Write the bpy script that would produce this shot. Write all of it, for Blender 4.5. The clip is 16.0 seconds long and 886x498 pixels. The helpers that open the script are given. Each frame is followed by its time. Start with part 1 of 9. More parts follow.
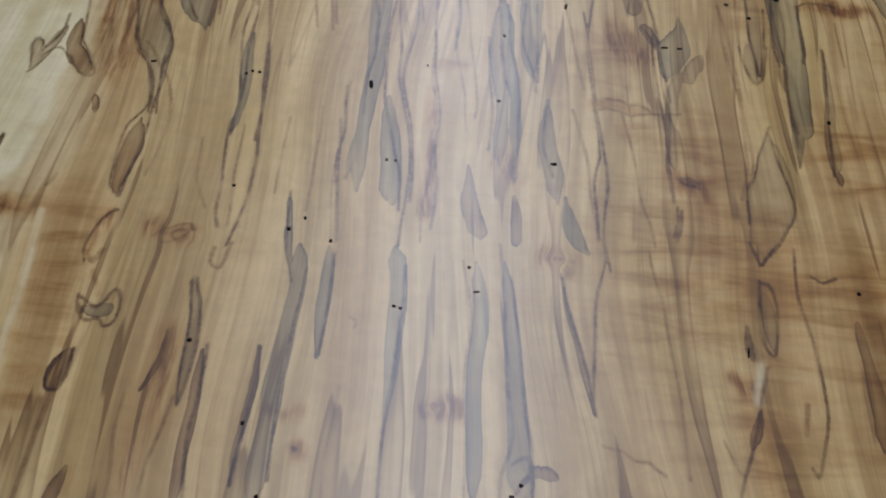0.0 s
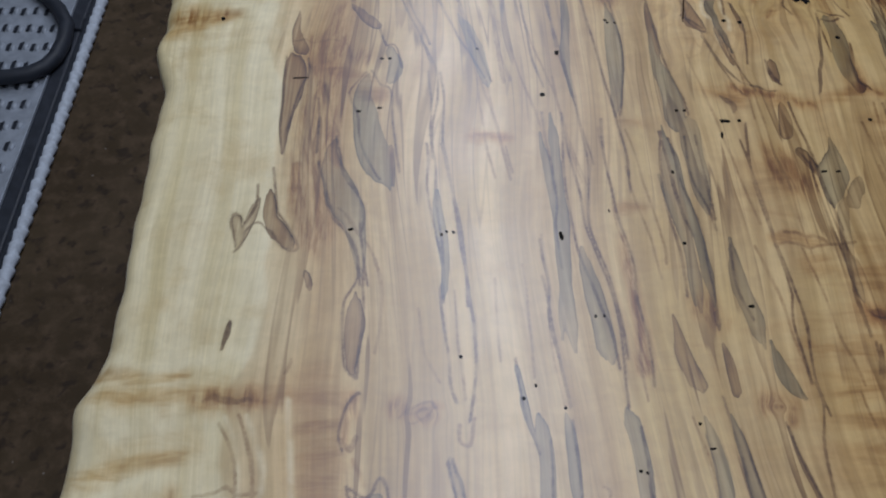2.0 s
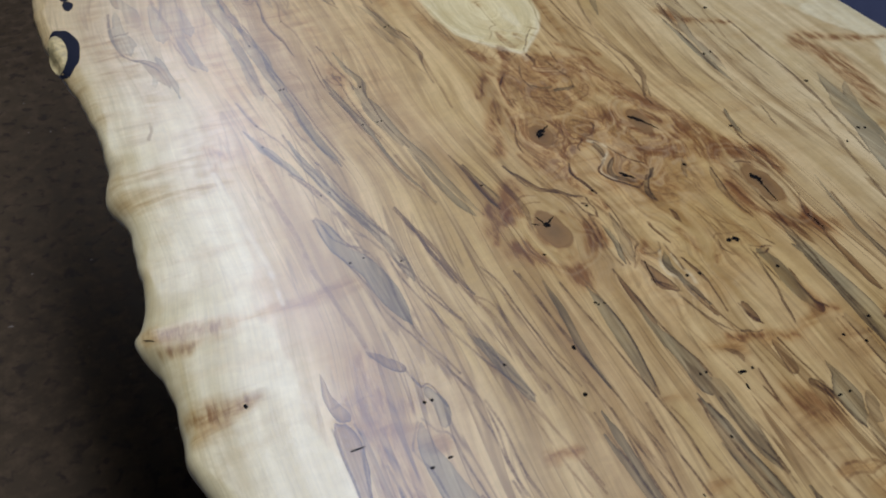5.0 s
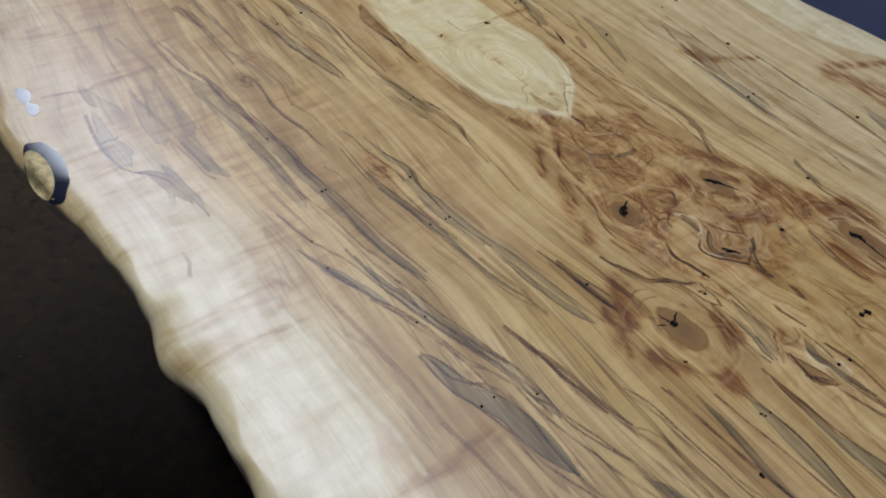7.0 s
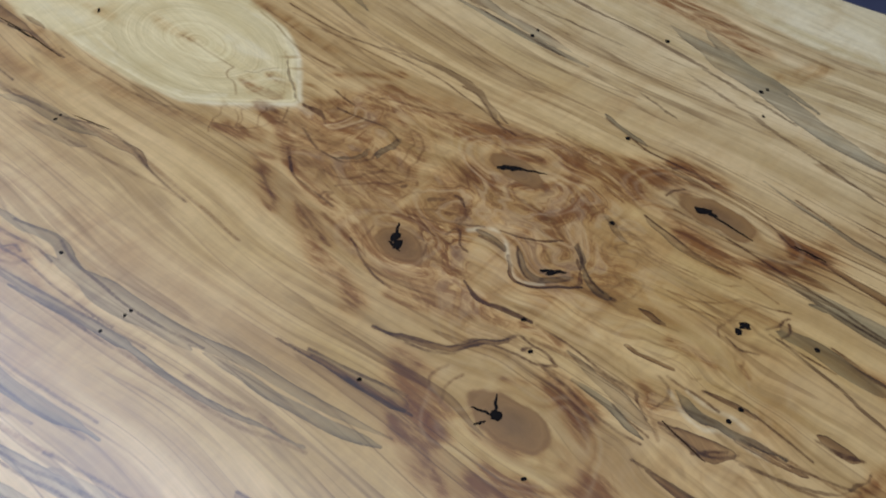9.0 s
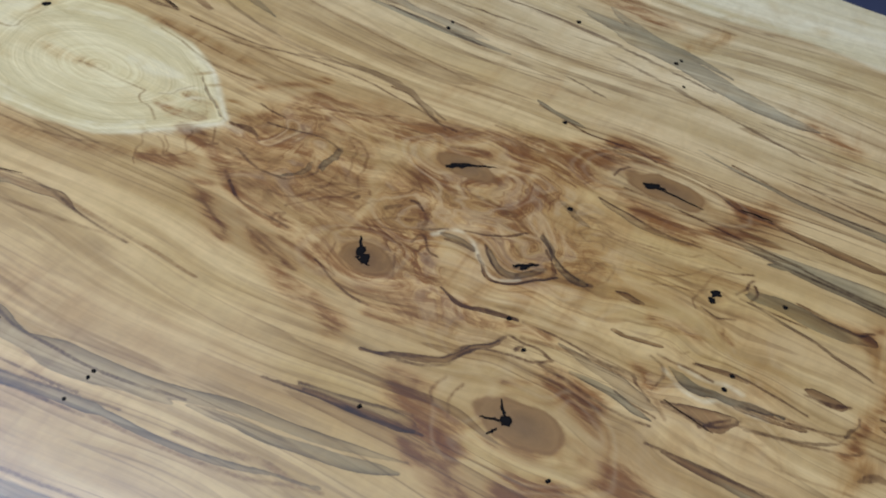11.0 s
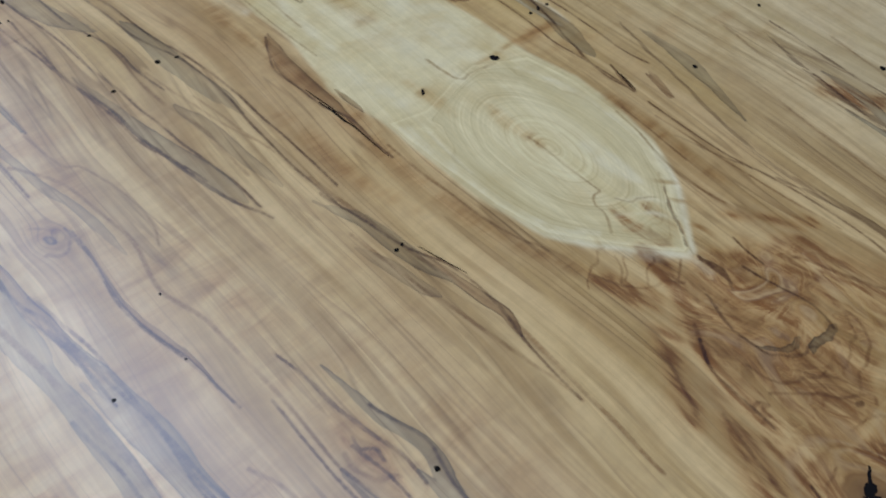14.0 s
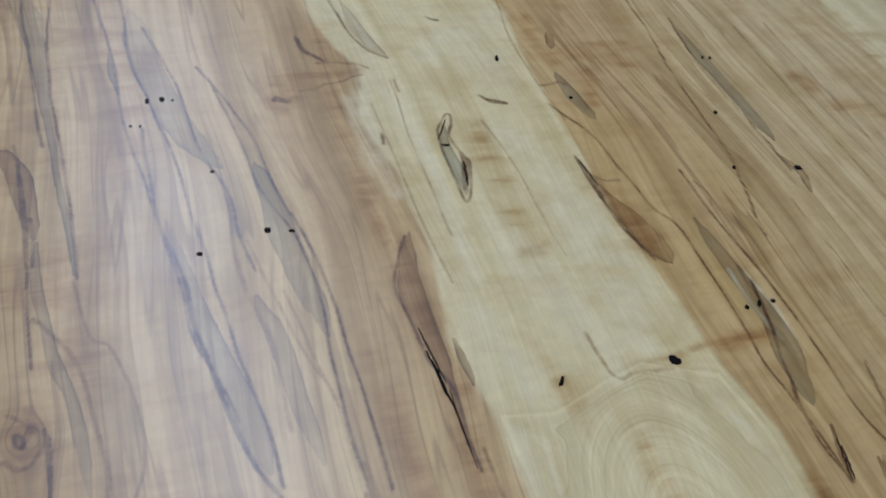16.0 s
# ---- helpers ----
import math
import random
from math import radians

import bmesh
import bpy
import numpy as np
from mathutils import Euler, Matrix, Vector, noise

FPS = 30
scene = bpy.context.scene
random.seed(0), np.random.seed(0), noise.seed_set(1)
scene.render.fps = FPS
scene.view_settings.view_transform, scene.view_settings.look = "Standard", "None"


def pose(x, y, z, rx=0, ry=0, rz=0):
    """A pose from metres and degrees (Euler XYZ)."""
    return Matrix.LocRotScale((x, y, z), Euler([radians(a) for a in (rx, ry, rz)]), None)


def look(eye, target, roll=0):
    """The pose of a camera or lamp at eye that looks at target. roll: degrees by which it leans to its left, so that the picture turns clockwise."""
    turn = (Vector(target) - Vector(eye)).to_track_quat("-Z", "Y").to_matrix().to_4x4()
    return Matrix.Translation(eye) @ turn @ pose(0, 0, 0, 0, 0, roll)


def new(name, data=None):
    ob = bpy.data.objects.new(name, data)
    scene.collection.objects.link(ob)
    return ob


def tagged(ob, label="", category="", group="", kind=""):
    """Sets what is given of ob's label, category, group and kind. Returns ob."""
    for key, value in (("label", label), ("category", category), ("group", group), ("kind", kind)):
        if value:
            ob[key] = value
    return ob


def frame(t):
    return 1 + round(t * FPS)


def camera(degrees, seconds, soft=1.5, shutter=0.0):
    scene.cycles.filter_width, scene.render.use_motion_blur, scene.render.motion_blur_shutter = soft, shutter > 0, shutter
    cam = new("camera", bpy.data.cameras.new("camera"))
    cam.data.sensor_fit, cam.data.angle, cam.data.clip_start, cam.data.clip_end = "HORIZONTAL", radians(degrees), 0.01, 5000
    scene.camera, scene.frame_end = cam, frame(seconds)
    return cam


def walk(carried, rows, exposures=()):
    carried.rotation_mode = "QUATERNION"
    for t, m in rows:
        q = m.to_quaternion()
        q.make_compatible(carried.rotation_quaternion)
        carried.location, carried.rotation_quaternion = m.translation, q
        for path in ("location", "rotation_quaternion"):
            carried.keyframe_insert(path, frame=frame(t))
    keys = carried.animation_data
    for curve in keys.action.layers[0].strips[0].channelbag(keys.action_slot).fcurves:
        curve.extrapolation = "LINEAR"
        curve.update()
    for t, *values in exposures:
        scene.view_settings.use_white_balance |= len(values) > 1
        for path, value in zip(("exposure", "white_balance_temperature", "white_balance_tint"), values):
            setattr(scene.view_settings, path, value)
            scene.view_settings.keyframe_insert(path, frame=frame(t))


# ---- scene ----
cam = camera(56.16, 16.0, soft=2.0)
PATH = [
    (0, (-0.0487, -0.7905, 1.2662), (-0.0469, -0.2322, 0.4365), 3.84),
    (0.5, (-0.0841, -0.7986, 1.2848), (-0.0955, -0.2457, 0.4516), 3.22),
    (1, (-0.1248, -0.7896, 1.2962), (-0.1482, -0.2352, 0.4643), 2.43),
    (1.5, (-0.1626, -0.7494, 1.3033), (-0.1705, -0.2138, 0.4589), 1.62),
    (2, (-0.1861, -0.7245, 1.3390), (-0.1632, -0.1742, 0.5044), 1.03),
    (2.5, (-0.1991, -0.7132, 1.3658), (-0.1335, -0.1109, 0.5702), -0.34),
    (3, (-0.2542, -0.7322, 1.3920), (-0.0951, -0.1032, 0.6310), 1.48),
    (3.5, (-0.3052, -0.7189, 1.4100), (-0.0666, -0.0890, 0.6709), 1.43),
    (4, (-0.3588, -0.7014, 1.4323), (-0.0543, -0.0709, 0.7184), 2.09),
    (4.5, (-0.3686, -0.6585, 1.4255), (-0.0444, -0.0330, 0.7158), 1.97),
    (5, (-0.3679, -0.5892, 1.4182), (-0.0542, 0.0481, 0.7144), 3.63),
    (5.2, (-0.3733, -0.5679, 1.4214), (-0.0666, 0.0682, 0.7133), 3.96),
    (7.3, (-0.4755, -0.3472, 1.4108), (-0.0254, 0.2027, 0.7071), 4.80),
    (7.5, (-0.4480, -0.3367, 1.4101), (0.0006, 0.2047, 0.6990), 4.33),
    (8, (-0.3631, -0.2992, 1.3682), (0.1300, 0.2019, 0.6570), 5.40),
    (8.5, (-0.3038, -0.2506, 1.3234), (0.2284, 0.1793, 0.5940), 6.87),
    (9, (-0.2605, -0.2258, 1.2964), (0.3025, 0.1451, 0.5579), 7.14),
    (9.2, (-0.2502, -0.2194, 1.2882), (0.3215, 0.1291, 0.5455), 7.23),
    (11.3, (-0.2970, -0.1405, 1.2835), (0.3486, 0.0885, 0.5550), 9.84),
    (11.5, (-0.3131, -0.1237, 1.2831), (0.3315, 0.1141, 0.5564), 10.15),
    (12, (-0.3421, -0.0880, 1.2893), (0.3083, 0.1721, 0.5757), 10.72),
    (12.5, (-0.3817, -0.0530, 1.2893), (0.2191, 0.2882, 0.5664), 8.66),
    (13, (-0.3940, -0.0289, 1.2965), (0.1958, 0.3407, 0.5785), 8.42),
    (13.5, (-0.3511, 0.0087, 1.2865), (0.2132, 0.3938, 0.5563), 7.88),
    (14, (-0.2615, 0.0415, 1.2486), (0.2408, 0.4660, 0.4953), 8.93),
    (14.5, (-0.2053, 0.0754, 1.2119), (0.2723, 0.5381, 0.4650), 11.15),
    (15, (-0.1720, 0.1074, 1.2146), (0.2643, 0.6147, 0.4715), 12.82),
    (15.5, (-0.1469, 0.1270, 1.2285), (0.2302, 0.6936, 0.4959), 13.19),
    (16, (-0.1341, 0.1675, 1.2335), (0.2092, 0.7642, 0.5082), 14.60),
]
EXPOSURES = [(0.0, -0.12, 6450, 8), (1.0, -0.1, 6300, 7), (2.5, -0.08, 6400, 8), (4.5, 0.05, 6400, 9), (7.3, 0.0, 6400, 9), (9.2, 0.03, 6350, 9), (11.3, 0.24, 5900, 6), (12.5, 0.21, 5650, 5), (13.0, 0.05, 5700, 5), (14.0, -0.13, 5850, 6), (16.0, -0.27, 5900, 7)]
walk(cam, [(t, look(eye, target, roll)) for t, eye, target, roll in PATH], EXPOSURES)

# ---- light ----
world = bpy.data.worlds.new("world")
scene.world = world
world.use_nodes = True
world.node_tree.nodes["Background"].inputs["Color"].default_value = (0.75, 0.85, 1.0, 1)
world.node_tree.nodes["Background"].inputs["Strength"].default_value = 0.01
scene.view_settings.exposure = 0.0

CEILING_Z = 2.75
STRIP_X = 0.0
STRIP_POWER = 18.3
STRIP_COLOR = (0.785, 0.845, 1.0)


# ---- materials ----
class Nodes:
    """A short hand for building one node material."""

    def __init__(self, name):
        self.mat = bpy.data.materials.new(name)
        self.mat.use_nodes = True
        self.tree = self.mat.node_tree
        self.bsdf = self.tree.nodes["Principled BSDF"]

    def node(self, kind, **inputs):
        n = self.tree.nodes.new(kind)
        for key, value in inputs.items():
            self.put(n.inputs[key.replace("_", " ")], value)
        return n

    def put(self, socket, value):
        if isinstance(value, bpy.types.NodeSocket):
            self.tree.links.new(value, socket)
        else:
            socket.default_value = value

    def math(self, op, a, b=0.0, c=0.0, clamp=False):
        n = self.tree.nodes.new("ShaderNodeMath")
        n.operation, n.use_clamp = op, clamp
        for socket, value in zip(n.inputs, (a, b, c)):
            self.put(socket, value)
        return n.outputs[0]

    def ramp(self, value, low, high, a=0.0, b=1.0):
        n = self.tree.nodes.new("ShaderNodeMapRange")
        n.interpolation_type = "SMOOTHSTEP"
        for socket, v in zip(n.inputs, (value, low, high, a, b)):
            self.put(socket, v)
        return n.outputs[0]

    def mix(self, fac, a, b, mode="MIX"):
        n = self.tree.nodes.new("ShaderNodeMix")
        n.data_type, n.blend_type = "RGBA", mode
        self.put(n.inputs[0], fac)
        self.put(n.inputs[6], a)
        self.put(n.inputs[7], b)
        return n.outputs[2]

    def combine(self, x, y, z=0.0):
        n = self.tree.nodes.new("ShaderNodeCombineXYZ")
        for socket, v in zip(n.inputs, (x, y, z)):
            self.put(socket, v)
        return n.outputs[0]

    def noise(self, vector, scale=1.0, detail=3.0, rough=0.55, distort=0.0):
        n = self.tree.nodes.new("ShaderNodeTexNoise")
        for key, v in (("Vector", vector), ("Scale", scale), ("Detail", detail), ("Roughness", rough), ("Distortion", distort)):
            self.put(n.inputs[key], v)
        return n.outputs[0]

    def split(self, vector):
        n = self.tree.nodes.new("ShaderNodeSeparateXYZ")
        self.put(n.inputs[0], vector)
        return n.outputs

    def attribute(self, name):
        n = self.tree.nodes.new("ShaderNodeAttribute")
        n.attribute_name = name
        return n.outputs["Vector"]

    def place(self):
        return self.tree.nodes.new("ShaderNodeTexCoord").outputs["Object"]

    def bump(self, height, distance, strength=1.0):
        n = self.tree.nodes.new("ShaderNodeBump")
        self.put(n.inputs["Height"], height)
        self.put(n.inputs["Distance"], distance)
        self.put(n.inputs["Strength"], strength)
        self.tree.links.new(n.outputs[0], self.bsdf.inputs["Normal"])

    def finish(self, color, rough, metal=0.0, spec=0.5, gloss=(1, 1, 1, 1)):
        self.put(self.bsdf.inputs["Base Color"], color)
        self.put(self.bsdf.inputs["Roughness"], rough)
        self.put(self.bsdf.inputs["Metallic"], metal)
        self.put(self.bsdf.inputs["Specular IOR Level"], spec)
        self.put(self.bsdf.inputs["Specular Tint"], gloss)
        return self.mat


def rgb(r, g, b):
    return (r, g, b, 1.0)


def maple_material():
    m = Nodes("spalted_maple")
    g, v, ring = m.split(m.attribute("grain"))
    sap_and_lift, brown, curl = m.split(m.attribute("tone"))
    sd, grey, dark = m.split(m.attribute("mark"))
    burl, lean, core = m.split(m.attribute("figure"))
    white, oval, hair = m.split(m.attribute("pale"))
    amber, ink, vein = m.split(m.attribute("wash"))
    place = m.place()
    px, py, pz = m.split(place)

    def along(across, length, seed=0.0):
        return m.combine(m.math("MULTIPLY", g, across), m.math("MULTIPLY", v, length), seed)

    def times(a, b):
        return m.math("MULTIPLY", a, b)

    def less(a, b):
        return m.math("SUBTRACT", 1.0, times(a, b))

    def tint(fac, color, by):
        return m.mix(fac, color, by, "MULTIPLY")

    # long soft bands and fine fibres, both along the grain
    bands = m.noise(along(62.0, 2.6), 1.0, 4.0, 0.6)
    wide = m.noise(along(17.0, 2.0, 4.0), 1.0, 3.0)
    warm = m.noise(along(11.0, 3.6, 6.0), 1.0, 3.0)
    fibre = m.noise(along(520.0, 11.0), 1.0, 3.0, 0.6)
    pores = m.noise(along(1500.0, 90.0, 1.0), 1.0, 2.0)
    blotch = m.noise(place, 9.0, 4.0, 0.6)
    cloud = m.noise(along(24.0, 26.0, 7.0), 1.0, 4.0, 0.6, 0.4)
    zone = m.noise(place, 5.5, 2.0, 0.5)
    heart = m.mix(m.ramp(bands, 0.36, 0.64), rgb(*HEART_DEEP), rgb(*HEART_LIGHT))
    heart = m.mix(m.ramp(wide, 0.40, 0.74, 0.0, 0.45), heart, rgb(*HEART_RED))
    heart = m.mix(m.ramp(warm, 0.46, 0.72, 0.0, 0.6), heart, rgb(*HEART_YELLOW))
    heart = m.mix(m.ramp(cloud, 0.5, 0.75, 0.0, 0.35), heart, rgb(*HEART_DEEP))
    heart = m.mix(m.ramp(blotch, 0.50, 0.78, 0.0, 0.5), heart, rgb(*HEART_LIGHT))
    pale = m.mix(m.ramp(bands, 0.25, 0.75), rgb(*SAP_DEEP), rgb(*SAP_LIGHT))
    pale = m.mix(times(m.ramp(cloud, 0.46, 0.72, 0.0, 0.5), less(oval, 0.6)), pale, rgb(*SAP_STAIN))
    color = m.mix(sap_and_lift, heart, pale)
    # soft grey-brown spalt bands, darkest along one rim
    host = times(times(less(sap_and_lift, 0.85), less(burl, 0.75)), m.ramp(py, -0.12, 0.12, 1.0, 0.6))
    faint = m.noise(along(34.0, 2.7, 21.0), 1.0, 2.0, 0.5)
    color = tint(times(host, times(m.ramp(faint, 0.54, 0.59), m.ramp(faint, 0.58, 0.70, 0.55, 0.3))), color, rgb(0.66, 0.575, 0.47))
    faint = m.noise(along(52.0, 3.4, 27.0), 1.0, 2.0, 0.5)
    color = tint(times(times(host, m.ramp(zone, 0.34, 0.58, 0.3, 1.0)), times(m.ramp(faint, 0.58, 0.595), m.ramp(faint, 0.60, 0.66, 1.0, 0.2))), color, rgb(0.50, 0.42, 0.32))
    # growth lines: thin brown contours of a stretched noise
    lines = m.noise(along(44.0, 1.7, 9.0), 1.0, 2.0, 0.5)
    lines = m.math("PINGPONG", m.math("MULTIPLY", lines, 20.0), 1.0)
    thin = times(m.ramp(lines, 0.0, 0.3, 1.0, 0.0), m.ramp(m.noise(along(30.0, 5.0, 14.0)), 0.38, 0.58))
    color = tint(times(times(thin, m.ramp(py, -0.52, -0.3, 0.3, 1.0)), times(host, m.ramp(zone, 0.35, 0.6, 0.35, 0.95))), color, rgb(0.38, 0.30, 0.215))
    # cross-grain chatter: soft amber bands and fine ripples
    cross = m.noise(along(14.0, 48.0, 5.0), 1.0, 3.0, 0.55, 0.3)
    color = tint(times(curl, m.ramp(cross, 0.50, 0.70, 0.0, 0.45)), color, rgb(0.77, 0.63, 0.47))
    curl_noise = m.noise(along(26.0, 250.0, 15.0), 1.0, 3.0, 0.6)
    patch = m.ramp(m.noise(place, 16.0, 2.0), 0.48, 0.64)
    color = tint(times(times(curl, patch), m.ramp(curl_noise, 0.5, 0.68, 0.0, 0.3)), color, rgb(0.70, 0.575, 0.44))
    # brown stain, feathered along the fibres
    flame = m.noise(along(120.0, 22.0, 2.0), 1.0, 5.0, 0.66, 0.6)
    swirl = m.noise(m.combine(m.math("ADD", px, m.math("MULTIPLY", g, 0.6)), py), 15.0, 2.5, 0.5, 1.4)
    plume = m.mix(burl, flame, m.noise(m.combine(m.math("MULTIPLY", swirl, 26.0), times(m.math("ADD", px, py), 14.0)), 1.0, 4.0, 0.62))
    feather = m.noise(along(260.0, 34.0, 12.0), 1.0, 3.0, 0.6, 0.5)
    plume = m.math("ADD", m.math("MULTIPLY", plume, 0.65), m.math("MULTIPLY", feather, 0.35))
    reach = times(brown, m.ramp(plume, 0.30, 0.68, 0.35, 1.35))
    stain = m.ramp(reach, 0.04, 1.0)
    color = tint(stain, color, m.mix(m.ramp(stain, 0.25, 1.0), rgb(0.80, 0.625, 0.41), rgb(0.42, 0.255, 0.125)))
    # amber bands across the grain and soft patches
    drift = m.noise(along(16.0, 75.0, 61.0), 1.0, 4.0, 0.6, 0.5)
    soak = m.ramp(times(amber, m.ramp(drift, 0.28, 0.70, 0.45, 1.2)), 0.05, 0.95)
    color = tint(soak, color, m.mix(m.ramp(drift, 0.45, 0.75), rgb(0.74, 0.58, 0.37), rgb(0.50, 0.355, 0.20)))
    # the burl's swirling contours
    turns = m.math("PINGPONG", m.math("MULTIPLY", swirl, 8.5), 1.0)
    color = tint(times(burl, times(m.ramp(turns, 0.0, 0.30, 0.5, 0.0), m.ramp(m.noise(place, 30.0, 2.0), 0.38, 0.62, 0.0, 1.0))), color, rgb(0.42, 0.32, 0.23))
    color = m.mix(times(burl, m.ramp(turns, 0.45, 1.0, 0.0, 0.2)), color, rgb(0.60, 0.46, 0.27))
    # the clear wood round knots, their rings and hearts
    mottle = m.noise(place, 60.0, 3.0)
    rings = m.math("PINGPONG", m.math("ADD", ring, m.math("MULTIPLY", plume, 2.2)), 1.0)
    has_ring = m.ramp(ring, 0.0, 0.6)
    color = m.mix(times(has_ring, m.ramp(rings, 0.0, 0.6, 0.12, 0.0)), color, rgb(0.58, 0.45, 0.26))
    color = tint(times(has_ring, m.ramp(rings, 0.5, 1.0, 0.0, 0.42)), color, rgb(0.66, 0.52, 0.38))
    inner = m.math("ADD", core, m.math("MULTIPLY", m.math("SUBTRACT", mottle, 0.5), 0.3))
    color = m.mix(m.ramp(inner, 0.44, 0.58, 0.0, 0.88), color, m.mix(m.ramp(inner, 0.55, 0.95), rgb(0.225, 0.118, 0.036), rgb(0.15, 0.075, 0.024)))
    color = tint(m.ramp(m.math("ABSOLUTE", m.math("SUBTRACT", inner, 0.54)), 0.0, 0.07, 0.35, 0.0), color, rgb(0.5, 0.34, 0.2))
    # the pale oval: rings that follow its outline, crossed by hairs at its end
    orbit = m.math("ADD", m.math("MULTIPLY", oval, 13.0), m.math("MULTIPLY", m.noise(place, 20.0, 2.0), 1.1))
    loops = m.noise(m.combine(orbit, m.math("MULTIPLY", m.noise(place, 7.0), 1.2), 3.0), 1.0, 3.0, 0.6)
    fine_loops = m.noise(m.combine(m.math("MULTIPLY", orbit, 3.2), m.math("MULTIPLY", m.noise(place, 9.0), 2.0), 8.0), 1.0, 2.0, 0.5)
    on_oval = m.ramp(oval, 0.0, 0.06)
    color = m.mix(times(times(on_oval, m.ramp(oval, 0.4, 0.75, 1.0, 0.3)), m.ramp(loops, 0.46, 0.62, 0.0, 0.5)), color, rgb(0.50, 0.42, 0.235))
    color = m.mix(times(on_oval, m.ramp(loops, 0.34, 0.50, 0.6, 0.0)), color, rgb(0.73, 0.65, 0.41))
    color = tint(times(on_oval, m.ramp(fine_loops, 0.52, 0.68, 0.0, 0.6)), color, rgb(0.80, 0.745, 0.64))
    color = tint(m.math("MAXIMUM", on_oval, times(sap_and_lift, times(m.ramp(px, -0.1, 0.0), m.ramp(py, 0.15, 0.3)))), color, rgb(1.0, 0.965, 0.84))
    color = m.mix(times(white, m.ramp(mottle, 0.35, 0.65, 0.15, 0.5)), color, rgb(0.72, 0.63, 0.41))
    color = tint(times(hair, 0.9), color, rgb(0.58, 0.44, 0.26))
    # fungal streaks: a crisp dark outer rim that melts inwards into grey or brown
    edge_noise = m.noise(along(260.0, 22.0, 3.0), 1.0, 4.0, 0.65)
    ragged = m.math("ADD", sd, m.math("MULTIPLY", m.math("SUBTRACT", edge_noise, 0.5), 3.2))
    side = m.ramp(lean, -0.9, 0.7, 0.45, 1.0)
    inside = times(m.ramp(ragged, -0.25, 0.35), dark)
    body = m.ramp(m.noise(along(48.0, 10.0, 33.0), 1.0, 3.0), 0.32, 0.64, 0.58, 1.0)
    veins = m.noise(along(240.0, 6.0, 31.0), 1.0, 3.0, 0.6)
    centre = m.mix(grey, rgb(0.50, 0.39, 0.27), rgb(0.41, 0.48, 0.58))
    color = tint(times(inside, body), color, centre)
    color = tint(times(inside, m.ramp(veins, 0.46, 0.64, 0.0, 0.8)), color, m.mix(grey, rgb(0.60, 0.49, 0.38), rgb(0.66, 0.62, 0.53)))
    melt = times(m.ramp(sd, 0.0, 4.0, 1.0, 0.0), side)
    color = tint(times(inside, times(melt, 0.8)), color, m.mix(grey, rgb(0.42, 0.33, 0.24), rgb(0.56, 0.53, 0.52)))
    rim = m.ramp(m.math("ABSOLUTE", m.math("SUBTRACT", ragged, 0.25)), 0.1, 0.75, 1.0, 0.0)
    broken = m.ramp(m.noise(along(60.0, 18.0, 41.0), 1.0, 2.0), 0.34, 0.58, 0.35, 1.0)
    color = tint(times(times(rim, dark), times(times(side, broken), 0.85)), color, m.mix(grey, rgb(0.24, 0.185, 0.135), rgb(0.28, 0.24, 0.20)))
    # thin dark outlines and fainter veins, uneven along their length
    worn = times(m.ramp(m.noise(place, 34.0, 2.0, 0.6), 0.36, 0.60, 0.45, 1.0), m.ramp(m.noise(place, 190.0, 3.0, 0.6), 0.3, 0.62, 0.7, 1.0))
    color = tint(times(m.ramp(times(ink, m.ramp(m.noise(place, 420.0, 2.0), 0.2, 0.8, 0.75, 1.2)), 0.15, 0.95), worn), color, rgb(0.28, 0.195, 0.115))
    color = tint(times(m.ramp(times(vein, m.ramp(m.noise(place, 420.0, 2.0), 0.2, 0.8, 0.75, 1.2)), 0.1, 1.0), worn), color, rgb(0.52, 0.42, 0.315))
    chatter = m.noise(along(80.0, 120.0, 51.0), 1.0, 4.0, 0.6, 0.7)
    chat = m.ramp(chatter, 0.3, 0.7, m.ramp(oval, 0.0, 0.3, 0.95, 0.98), m.ramp(oval, 0.0, 0.3, 1.04, 1.02))
    color = m.mix(1.0, color, m.combine(chat, chat, chat), "MULTIPLY")
    # fibres and pores last, over everything
    shade = m.math("ADD", m.ramp(fibre, 0.25, 0.75, 0.93, 1.05), m.ramp(pores, 0.3, 0.8, 0.03, -0.045))
    color = m.mix(1.0, color, m.combine(shade, shade, shade), "MULTIPLY")
    rough = m.math("ADD", m.ramp(blotch, 0.3, 0.7, 0.31, 0.36), m.math("MULTIPLY", fibre, 0.06))
    m.bump(m.math("ADD", fibre, m.math("MULTIPLY", curl_noise, 0.3)), 0.0001, 0.3)
    m.put(m.bsdf.inputs["IOR"], 1.49)
    return m.finish(color, rough, 0.0, 1.0, rgb(0.89, 0.90, 0.98))


def plain(name, color, rough, metal=0.0, spread=0.12, scale=30.0, bump=0.0, spec=0.5):
    m = Nodes(name)
    n = m.noise(m.place(), scale, 5.0, 0.6)
    tone = m.ramp(n, 0.25, 0.75, 1.0 - spread, 1.0 + spread)
    c = m.mix(1.0, rgb(*color), m.combine(tone, tone, tone), "MULTIPLY")
    if bump:
        m.bump(n, bump)
    return m.finish(c, m.ramp(n, 0.3, 0.7, rough * 0.9, min(1.0, rough * 1.1)), metal, spec)


